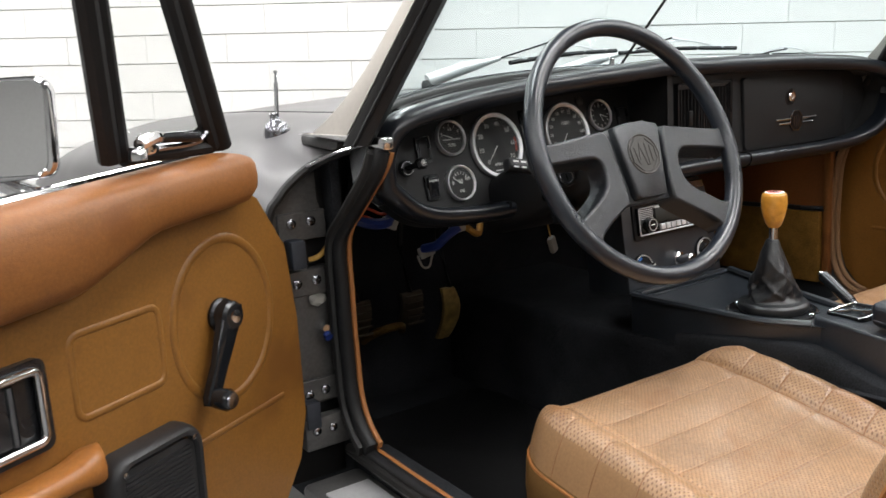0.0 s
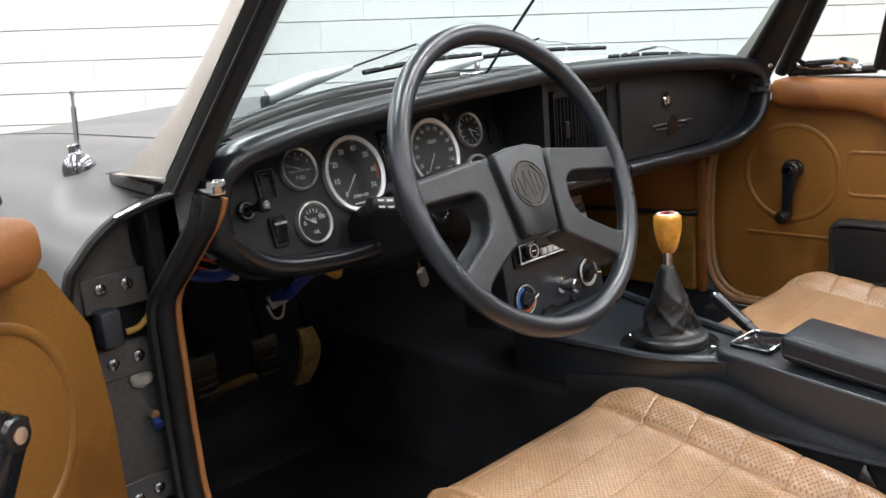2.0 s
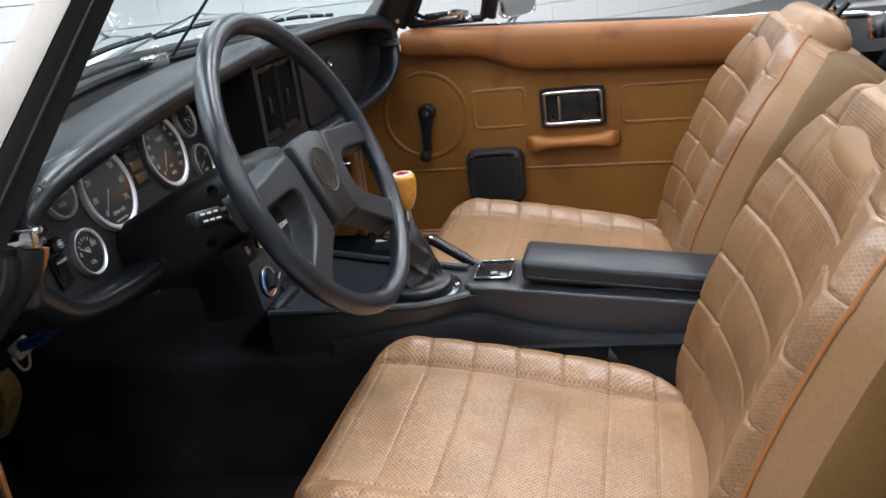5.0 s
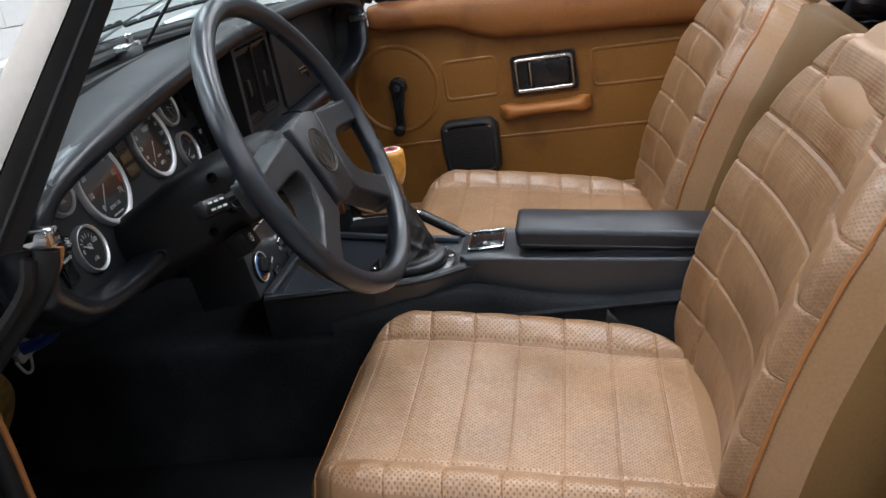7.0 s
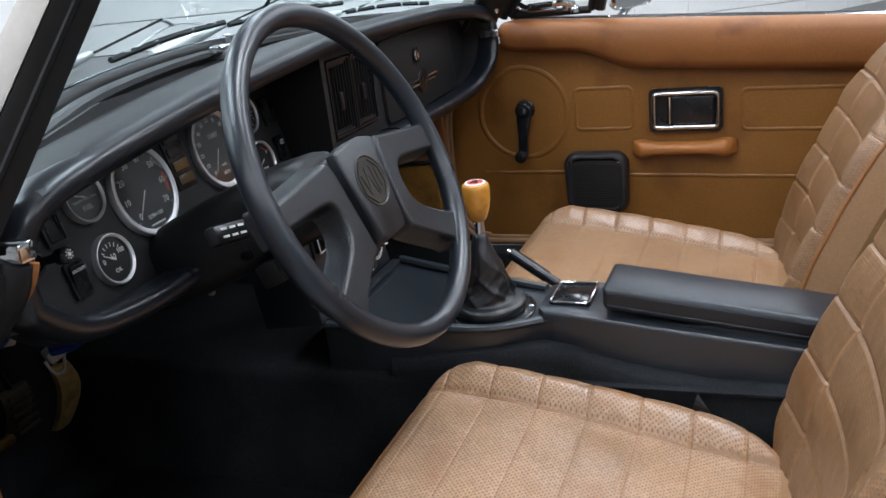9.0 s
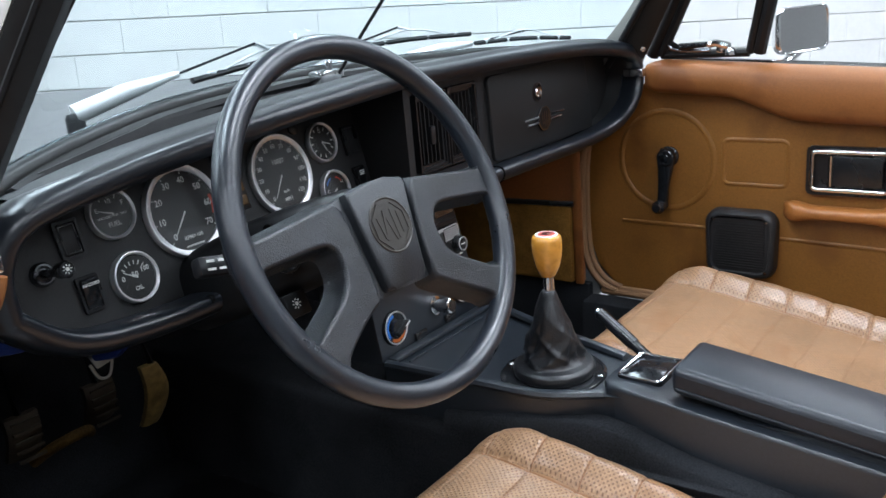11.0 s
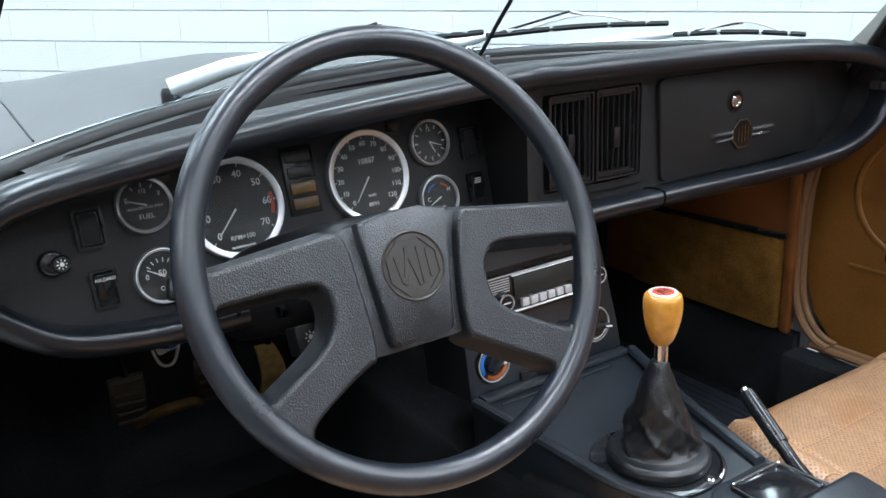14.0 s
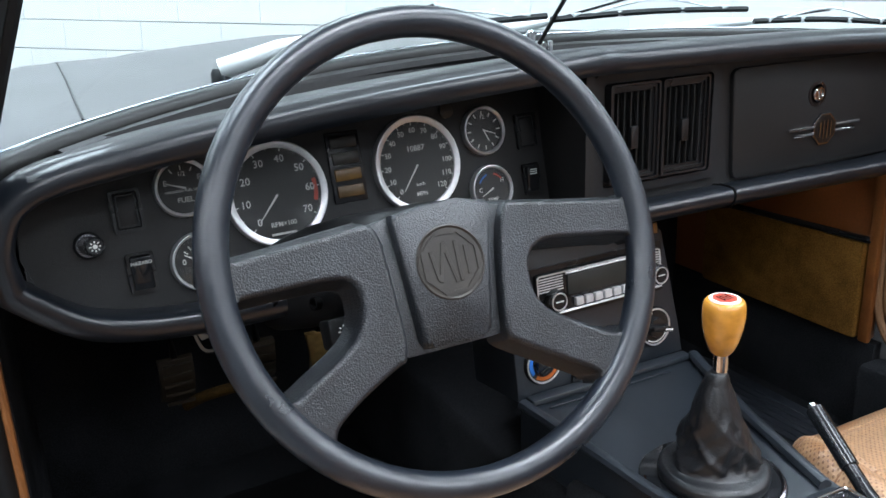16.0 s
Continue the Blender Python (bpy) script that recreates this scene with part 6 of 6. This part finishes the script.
box(bm, (-0.64, 0.66, 0.19), (0.64, 0.69, 0.60), m=Matrix.Translation((0, 0.0, 0)) @ pose(0, 0.10, 0.0, 0, 0, 0))
part("toe_board", bm, CARPET, body, smooth=False)
bm = bmesh.new()
box(bm, (-0.64, -1.32, 0.16), (0.64, -1.28, 0.70))
part("rear_bulkhead", bm, CARPET, body, smooth=False)


WING = [(0.0, 0.868), (0.3, 0.856), (0.45, 0.838), (0.55, 0.822), (0.60, 0.811), (0.63, 0.805), (0.667, 0.796), (0.692, 0.783), (0.723, 0.760), (0.745, 0.738), (0.758, 0.712)]


def skin_z(ax, y):
    """Height of the front bodywork at |x| and y."""
    for (a, za), (c, zc) in zip(WING, WING[1:]):
        if ax <= c or c == WING[-1][0]:
            z = za + (zc - za) * min(1.0, (ax - a) / (c - a))
            break
    lift = max(0, min(1, (y - 0.28) / 0.18))
    z += 0.026 * lift * lift * (3 - 2 * lift) * max(0, min(1, (ax - 0.35) / 0.2))
    z += 0.008 * min(1, max(0, (y - 0.5) / 0.5)) * (1 - min(1, ax / 0.5))
    return z - 0.075 * max(0, y - 1.15) ** 2 - 0.02 * max(0, y - 0.9)


rows = []
for j in range(40):
    y = 0.275 + 2.0 * (j / 39) ** 1.2
    row = []
    for i in range(61):
        u = -1 + 2 * i / 60
        x = math.copysign(abs(u) ** 0.8, u) * 0.758
        ax = abs(x)
        yy = y
        if ax < 0.62:
            base_y = 0.45 - 0.20 * (ax / 0.62) ** 2.5 + 0.03
            yy = base_y + (y - 0.275) * (2.275 - base_y) / 2.0
        row.append(V(x, yy, skin_z(ax, yy)))
    row = [V(row[0].x - 0.012, row[0].y, 0.30)] + [V(row[0].x - 0.010, row[0].y, 0.60)] + row + [V(row[-1].x + 0.010, row[-1].y, 0.60)] + [V(row[-1].x + 0.012, row[-1].y, 0.30)]
    rows.append(row)
bm = bmesh.new()
grid(bm, rows)
part("front_skin", bm, PAINT, body, "grey metallic wings and bonnet", angle=60)
for s in (-1, 1):
    bm = bmesh.new()
    pts = []
    for k in range(24):
        y = 0.46 + 1.5 * k / 23
        x = s * (0.52 - 0.06 * k / 23)
        pts.append(V(x, y, skin_z(abs(x), y) + 0.0004))
    tube(bm, pts, 0.0016, 6)
    part("bonnet_gap", bm, SEAL, body, "dark gap beside the bonnet")

# windscreen
ws = thing("windscreen", "raked windscreen in a black and champagne metal frame", "windscreen")
for s in (-1, 1):
    ra, rb, rc, rd = [], [], [], []
    for k in range(17):
        f = (k / 16) ** 1.5
        z = 0.815 + 0.34 * f
        h = (z - 0.86) / 0.24
        xi, yi = 0.640 - 0.077 * h, 0.123 - 0.154 * h
        xo, yo = 0.657 - 0.063 * h, 0.163 - 0.180 * h
        yc = 0.194 - 0.190 * h
        fl = (1 - f) ** 7
        zc = max(z, 0.829)
        ra.append([V(s * xi, yi, z), V(s * (0.45 * xi + 0.55 * xo + 0.004), 0.5 * (yi + yo) - 0.002, z), V(s * xo, yo, z), V(s * (xi - 0.020), yc - 0.010, z), V(s * (xi - 0.016), yi + 0.016, z)])
        rb.append([V(s * (xo + 0.001), yo + 0.0015, zc), V(s * (xo + 0.002), yc, zc), V(s * (xo - 0.004 + 0.008 * fl), yc + 0.014 + 0.085 * fl, zc), V(s * (xi - 0.012), yc + 0.010 + 0.085 * fl, zc), V(s * (xi - 0.018), yc - 0.008, zc)])
        rc.append(V(s * (xi - 0.021), yc - 0.012, z))
        rd.append(V(s * (0.5 * (xi + xo) + 0.003), 0.5 * (yi + yo) - 0.003, z))
    bm = bmesh.new()
    grid(bm, ra, closed_u=True, caps=True)
    part("pillar_lining", bm, SEAL, ws, "black pillar lining")
    bm = bmesh.new()
    tube(bm, rd, 0.0030, 6)
    part("lining_lip", bm, RUBBER, ws)
    bm = bmesh.new()
    grid(bm, rb, closed_u=True, caps=True)
    part("pillar", bm, PILLAR, ws, "champagne metal windscreen pillar", angle=50)
    bm = bmesh.new()
    tube(bm, rc[2:], 0.0065, 8)
    part("side_seal", bm, RUBBER, ws)
    bm = bmesh.new()
    box(bm, (-0.022, -0.055, -0.016), (0.020, 0.065, 0.0), 0.006, 2, pose(s * 0.632, 0.300, 0.822, 4, 0, 0))
    part("pillar_foot", bm, GREYRUB, ws, "grey rubber gasket under the pillar")
    bm = bmesh.new()
    tube(bm, spline([V(s * 0.694, 0.262, 0.786), V(s * 0.667, 0.225, 0.804), V(s * 0.648, 0.180, 0.815), V(s * 0.633, 0.150, 0.820)], 4), 0.0028, 8)
    box(bm, (s * 0.636 - 0.009, 0.130, 0.809), (s * 0.636 + 0.009, 0.172, 0.826), 0.003)
    part("pillar_clip", bm, CHROME, ws, "chrome strip ending at the pillar")
    if s > 0:
        bm = bmesh.new()
        lathe(bm, [(0.006, 0), (0.005, 0.002), (0, 0.0025)], 12, frame_m((0.630, 0.130, 0.862), (0.5, -1, 0), (0, -0.4, 1)))
        part("pillar_screw", bm, CHROME, ws)
bm = bmesh.new()
tube(bm, [V(-0.545, -0.030, 1.15), V(-0.25, 0.065, 1.16), V(0, 0.085, 1.165), V(0.25, 0.065, 1.16), V(0.545, -0.030, 1.15)], 0.018, 10)
part("header_rail", bm, PILLAR, ws)
base = [V(-0.624, 0.190, 0.850), V(-0.54, 0.275, 0.858), V(-0.42, 0.335, 0.872), V(-0.25, 0.395, 0.885), V(0, 0.425, 0.892), V(0.25, 0.395, 0.888), V(0.42, 0.335, 0.880), V(0.54, 0.270, 0.870), V(0.624, 0.185, 0.860)]
bl = spline(base, 5)
bm = bmesh.new()
tube(bm, bl, 0.0125, 10)
part("base_seal", bm, SEAL, ws, "black rubber windscreen base seal")
bm = bmesh.new()
tube(bm, [p + V(0, 0.006, 0.0125) for p in bl], 0.0014, 8)
part("bright_trim", bm, STEELD, ws, "thin bright strip along the seal")
bm = bmesh.new()
tube(bm, [p + V(0, -0.030, -0.006) for p in bl[4:-4]], 0.009, 8)
part("inner_seal", bm, RUBBER, ws)
bm = bmesh.new()
bs2 = bl[5:-5]
grid(bm, [[p + V(0, -0.006, 0.004) for p in bs2], [p + V(0, -0.032, -0.008) for p in bs2], [p + V(0, -0.04, -0.03) for p in bs2]])
part("seal_shelf", bm, SEAL, ws)
tl = spline([V(-0.535, -0.02, 1.13), V(-0.47, 0.01, 1.133), V(-0.36, 0.06, 1.138), V(-0.2, 0.08, 1.146), V(0, 0.085, 1.15), V(0.2, 0.08, 1.146), V(0.36, 0.06, 1.138), V(0.47, 0.01, 1.133), V(0.535, -0.02, 1.13)], 5)
bm = bmesh.new()
grid(bm, [[a.lerp(b, f) + V(0, 0.004, 0) for a, b in zip(bl, tl)] for f in (0, 0.25, 0.5, 0.75, 1)])
gl = part("glass", bm, GLASS, ws, "faintly blue tinted glass")
gl.visible_shadow = False
bm = bmesh.new()
tube(bm, [V(0.0, 0.330, 0.898), V(0.0, 0.278, 0.95), V(0.0, 0.088, 1.135)], 0.0026, 8)
part("tie_rod", bm, RUBBER, ws, "thin dark centre tie rod")
bm = bmesh.new()
box(bm, (-0.018, 0.352, 0.882), (0.030, 0.378, 0.902), 0.004)
lathe(bm, [(0.006, 0.0), (0.006, 0.016), (0.004, 0.018), (0, 0.018)], 12, Matrix.Translation((0.012, 0.362, 0.898)))
lathe(bm, [(0.004, 0.0), (0.004, 0.012), (0, 0.013)], 10, Matrix.Translation((0.045, 0.368, 0.888)))
part("rod_bracket", bm, CHROME, ws, "chrome bracket on the dash top")


# wipers
def wiper(px, py, pz, clip, left, right, name_label):
    t = thing("windscreen_wiper", name_label, "wiper", None, "windscreen wipers")
    P, C = V(px, py, pz), V(*clip)
    bm = bmesh.new()
    lathe(bm, [(0.012, -0.03), (0.012, 0.0), (0.009, 0.006), (0, 0.007)], 16, Matrix.Translation(P - V(0, 0, 0.004)))
    part("pivot_cap", bm, BLACKPLAST, t)
    bm = bmesh.new()
    mid = P.lerp(C, 0.55)
    tube(bm, [P, P.lerp(mid, 0.5) + V(0, 0, 0.003), mid], 0.008, 10, flat=0.95, radii=[0.0135, 0.0120, 0.0045])
    part("arm", bm, ARMSILVER, t, "silver painted wiper arm")
    bm = bmesh.new()
    tube(bm, [mid, C], 0.0017, 8)
    part("arm_rod", bm, BLACKPLAST, t)
    Lp, Rp = V(*left), V(*right)
    bm = bmesh.new()
    tube(bm, spline([Lp, Lp.lerp(Rp, 0.5) + V(0, 0, 0.004), Rp], 5), 0.0045, 6)
    bl_ = part("blade", bm, RUBBER, t, "black rubber blade")
    bm = bmesh.new()
    a, b = Lp.lerp(Rp, 0.12), Lp.lerp(Rp, 0.88)
    q = Lp.lerp(Rp, 0.5) + V(0, -0.004, 0.020)
    tube(bm, spline([a, q, b], 5), 0.0017, 6)
    tube(bm, [q, C], 0.0028, 6)
    for f in (0.12, 0.34, 0.66, 0.88):
        e = Lp.lerp(Rp, f) + V(0, 0, 0.003)
        box(bm, (-0.007, -0.003, -0.004), (0.007, 0.003, 0.004), 0.001, 1, Matrix.Translation(e))
    part("blade_bow", bm, SATIN, bl_, "bright sprung bow")
    return t


wiper(-0.366, 0.437, 0.893, (-0.123, 0.365, 0.954), (-0.235, 0.367, 0.917), (0.055, 0.392, 0.930), "windscreen wiper parked along the glass")
wiper(-0.03, 0.470, 0.893, (0.19, 0.367, 0.950), (0.060, 0.388, 0.925), (0.363, 0.343, 0.923), "windscreen wiper parked along the glass")
wiper(0.30, 0.440, 0.888, (0.50, 0.318, 0.915), (0.380, 0.345, 0.905), (0.585, 0.262, 0.893), "windscreen wiper parked along the glass")

# aerial
aer = thing("aerial", "short chrome telescopic aerial on a domed base on the wing", "aerial", pose(-0.650, 0.458, skin_z(0.650, 0.458), 0, 4, 0))
bm = bmesh.new()
lathe(bm, [(0.022, -0.006), (0.022, 0.002), (0.0205, 0.009), (0.016, 0.016), (0.010, 0.020), (0.0085, 0.022), (0.0085, 0.031), (0.006, 0.033), (0, 0.033)], 28, pose(0, 0, 0, 0, -8, 0))
part("base", bm, STEELD, aer)
bm = bmesh.new()
tube(bm, [V(0, 0, 0.030), V(0, 0, 0.080)], 0.0035, 8)
tube(bm, [V(0, 0, 0.080), V(0, 0, 0.096)], 0.002, 8)
lathe(bm, [(0.0035, 0.095), (0.0035, 0.099), (0, 0.100)], 10)
part("mast", bm, CHROME, aer)

# passenger map pocket and chrome rail on the kick panel
pk2 = thing("map_pocket", "ochre carpeted map pocket with a bright top rail", "map pocket")
bm = bmesh.new()
box(bm, (0.618, 0.300, 0.365), (0.640, 0.66, 0.540), 0.008)
part("pocket_front", bm, TANCARPET, pk2, "worn ochre carpet")
bm = bmesh.new()
tube(bm, [V(0.622, 0.292, 0.545), V(0.620, 0.45, 0.541), V(0.620, 0.66, 0.534)], 0.006, 8)
part("top_rail", bm, BLACKPLAST, pk2)
bm = bmesh.new()
tube(bm, [V(0.620, 0.288, 0.549), V(0.618, 0.325, 0.5475), V(0.618, 0.345, 0.5463)], 0.0050, 8)
part("rail_tip", bm, CHROME, pk2, "bright rail end")
bm = bmesh.new()
box(bm, (0.626, 0.278, 0.362), (0.640, 0.298, 0.74), 0.005)
part("edge_strip", bm, CAPTAN, pk2, "brown vinyl edge strip")

# pedals
for nm, x, z0, z1, w in (("clutch_pedal", -0.440, 0.395, 0.468, 0.050), ("brake_pedal", -0.316, 0.395, 0.466, 0.050), ("accelerator_pedal", -0.217, 0.335, 0.458, 0.042)):
    t = thing(nm, "worn " + nm.replace("_", " ") + (" faced in brass-coloured metal" if nm[0] == "a" else " with a ribbed rubber pad"), "pedal")
    bm = bmesh.new()
    rows = []
    for k in range(9):
        f = k / 8
        z = z0 + (z1 - z0) * f
        y = 0.615 + 0.025 * (1 - f) ** 2 + 0.02 * max(0, f - 0.7)
        hw, xc = w / 2, x
        if nm[0] == "a":
            hw *= 0.55 + 0.45 * math.sin(math.pi * (0.12 + 0.80 * f)) ** 0.7
            xc = x - 0.010 * (f - 0.2) + 0.008 * math.sin(math.pi * f)
            y += 0.026 * (1 - f) ** 1.5
        rows.append([V(xc - hw, y + 0.010, z), V(xc - hw, y, z), V(xc - hw / 2, y - 0.005, z), V(xc + hw / 2, y - 0.005, z), V(xc + hw, y, z), V(xc + hw, y + 0.010, z)])
    grid(bm, rows, closed_u=True, caps=True)
    part("pad", bm, PEDAL if nm[0] == "a" else DULLRUB, t, angle=50)
    bm = bmesh.new()
    for k in range(5):
        zz = z0 + (z1 - z0) * (k + 0.5) / 5
        box(bm, (x - w * 0.4, 0.6085, zz - 0.002), (x + w * 0.4, 0.614, zz + 0.002))
    if nm != "accelerator_pedal":
        part("tread_rib", bm, DULLRUB, t, smooth=False)
    else:
        bm.free()
    bm = bmesh.new()
    tube(bm, [V(x, 0.625, z1 - 0.01), V(x, 0.66, 0.56), V(x, 0.62, 0.72)], 0.007, 8)
    part("arm", bm, RUBBER, t)
ridge = thing("footrest", "ochre carpeted footrest ridge on the dark toe board", "footrest")
bm = bmesh.new()
tube(bm, spline([V(-0.430, 0.640, 0.380), V(-0.412, 0.618, 0.398), V(-0.385, 0.612, 0.404), V(-0.352, 0.616, 0.402), V(-0.335, 0.640, 0.385)], 6), 0.0085, 10)
part("carpet_roll", bm, DARKOCHRE, ridge, "dark ochre carpet")

# loose wiring under the dash
wl2 = thing("wiring_loom", "loose blue and red wires with white connectors under the dash", "wiring")
for pts, r, mt, nm in (([(-0.60, 0.34, 0.70), (-0.57, 0.33, 0.680), (-0.53, 0.33, 0.676), (-0.50, 0.36, 0.70)], 0.009, WIREB, "blue_wire"),
                   ([(-0.405, 0.31, 0.652), (-0.425, 0.32, 0.637), (-0.432, 0.34, 0.620), (-0.44, 0.37, 0.612)], 0.008, WIREB, "blue_wire"),
                   ([(-0.60, 0.34, 0.715), (-0.56, 0.33, 0.700), (-0.53, 0.34, 0.688), (-0.50, 0.31, 0.70)], 0.0025, RED, "red_wire"),
                   ([(-0.61, 0.33, 0.700), (-0.57, 0.33, 0.690), (-0.54, 0.34, 0.674)], 0.0025, RED, "red_wire"),
                   ([(-0.445, 0.382, 0.598), (-0.437, 0.380, 0.578), (-0.422, 0.382, 0.576), (-0.412, 0.385, 0.598)], 0.002, WIREW, "white_wire"),
                   ([(-0.38, 0.32, 0.645), (-0.35, 0.33, 0.630), (-0.33, 0.35, 0.66)], 0.006, WIREY, "yellow_wire")):
    bm = bmesh.new()
    tube(bm, spline([V(*p) for p in pts], 5), r, 8)
    part(nm, bm, mt, wl2)
for x, y, z, a in ((-0.524, 0.335, 0.672, 20), (-0.428, 0.380, 0.604, -20), (-0.395, 0.33, 0.648, -10)):
    bm = bmesh.new()
    box(bm, (-0.014, -0.008, -0.009), (0.014, 0.008, 0.009), 0.003, 2, pose(x, y, z, 10, a, a))
    part("connector", bm, WIREW, wl2, "off-white plug connector")
kt = thing("key_tag", "small cream plastic tag hanging under the dash", "key tag")
bm = bmesh.new()
box(bm, (-0.009, -0.006, -0.018), (0.009, 0.006, 0.015), 0.004, 2, pose(-0.163, 0.352, 0.579, 0, -24, 20))
part("tag", bm, WIREW, kt)
bm = bmesh.new()
tube(bm, [V(-0.167, 0.352, 0.592), V(-0.176, 0.352, 0.63), V(-0.18, 0.352, 0.70)], 0.0015, 6)
part("cord", bm, WIREY, kt)

# folded soft top behind the seats
hood = thing("folded_soft_top", "black folded fabric soft top behind the seats", "soft top")
bm = bmesh.new()
rows = []
for k in range(31):
    x = -0.60 + 1.20 * k / 30
    sec = []
    for j in range(18):
        a = 2 * math.pi * j / 18
        r = 0.10 + 0.018 * math.sin(3 * a + k * 0.7) + 0.012 * math.sin(7 * a + k)
        sec.append(V(x, -1.02 + 1.5 * r * math.cos(a), 0.72 + r * 0.85 * math.sin(a)))
    rows.append(sec)
grid(bm, rows, closed_u=True, caps=True)
part("fabric_roll", bm, LEATHERB, hood, angle=80)
bm = bmesh.new()
tube(bm, [V(0.50, -0.72, 0.792), V(0.505, -0.765, 0.797), V(0.51, -0.806, 0.794), V(0.52, -0.93, 0.775)], 0.007, 8)
box(bm, (0.495, -0.835, 0.750), (0.512, -0.805, 0.798), 0.004)
part("frame_bar", bm, CHROME, hood)
bm = bmesh.new()
box(bm, (-0.64, -1.28, 0.60), (0.64, -0.86, 0.66), 0.02)
part("stowage_shelf", bm, CARPET, body)
# rear quarters, rear deck and road wheels
for s in (-1, 1):
    bm = bmesh.new()
    grid(bm, [[V(s * a, y, z) for a, z in ((0.760, 0.18), (0.775, 0.32), (0.770, 0.60), (0.758, 0.74), (0.730, 0.785), (0.690, 0.797), (0.668, 0.790), (0.664, 0.70))] for y in (-0.785, -0.95, -1.15, -1.34)])
    part("rear_quarter", bm, PAINT, body, "grey metallic rear quarter panel", angle=60)
rows = []
for k in range(12):
    f = k / 11
    y, drop, w = -1.34 - 0.72 * f, 0.10 * f ** 2.2, 1 - 0.06 * f ** 2
    sec = [(0.760, 0.20), (0.775, 0.32), (0.770, 0.60), (0.758, 0.74 - drop), (0.70, 0.795 - drop), (0.45, 0.815 - drop), (0.15, 0.822 - drop)]
    rows.append([V(-a * w, y, z) for a, z in sec] + [V(a * w, y, z) for a, z in reversed(sec)])
bm = bmesh.new()
vv = grid(bm, rows)
bm.faces.new(vv[-1])
part("rear_deck", bm, PAINT, body, "grey metallic rear deck", angle=60)
for x in (-0.63, 0.63):
    for y in (1.22, -1.10):
        m = frame_m((x, y, 0.295), (0, 1, 0), (0, 0, 1)) if x > 0 else frame_m((x, y, 0.295), (0, -1, 0), (0, 0, 1))
        bm = bmesh.new()
        lathe(bm, [(0.185, -0.07), (0.265, -0.075), (0.290, -0.055), (0.295, 0.0), (0.290, 0.055), (0.265, 0.075), (0.185, 0.07)], 48, m)
        wh = part("road_wheel", bm, RUBBER, body, "black road tyre on a silver rim")
        bm = bmesh.new()
        lathe(bm, [(0.190, 0.071), (0.180, 0.076), (0.165, 0.055), (0.080, 0.060), (0.055, 0.078), (0, 0.080)], 36, m)
        part("rim", bm, SATIN, wh)





# ---------------------------------------------------------------- wall blocks
wn = bpy.data.objects["wall_north"]
BLK_L, BLK_H = 0.56, 0.188
bm = bmesh.new()
box(bm, (-BLK_L / 2 + 0.0004, -0.035, -BLK_H / 2 + 0.0028), (BLK_L / 2 - 0.0004, 0.0, BLK_H / 2 - 0.0028), 0.0015, 1)
blk = bpy.data.meshes.new("block")
bm.to_mesh(blk)
bm.free()
blk.materials.append(WALLP)
wm = frame_m((wall_o.x, wall_o.y, 0), wall_u, wall_n) @ pose(0, 0, 0, 0, -0.0, 0)
rng = random.Random(4)
for c in range(14):
    for k in range(24):
        ob = new("block", blk)
        ob.parent = wn
        uu = -4.6 + BLK_L * (k + 0.5 * (c % 2))
        ob.matrix_basis = wm @ pose(uu, rng.uniform(-0.0012, 0.0012), -0.0495 + BLK_H * c - 0.043 * uu, 0, 2.46, 0)
bm = bmesh.new()
box(bm, (-RW, -0.035, 2.75), (RW, 0.0, RH), m=wm)
box(bm, (-RW, -0.035, -0.2), (-4.95, 0.0, 2.75), m=wm)
tagged(part("upper_wall", bm, WALLP, wn, smooth=False), kind="stuff")
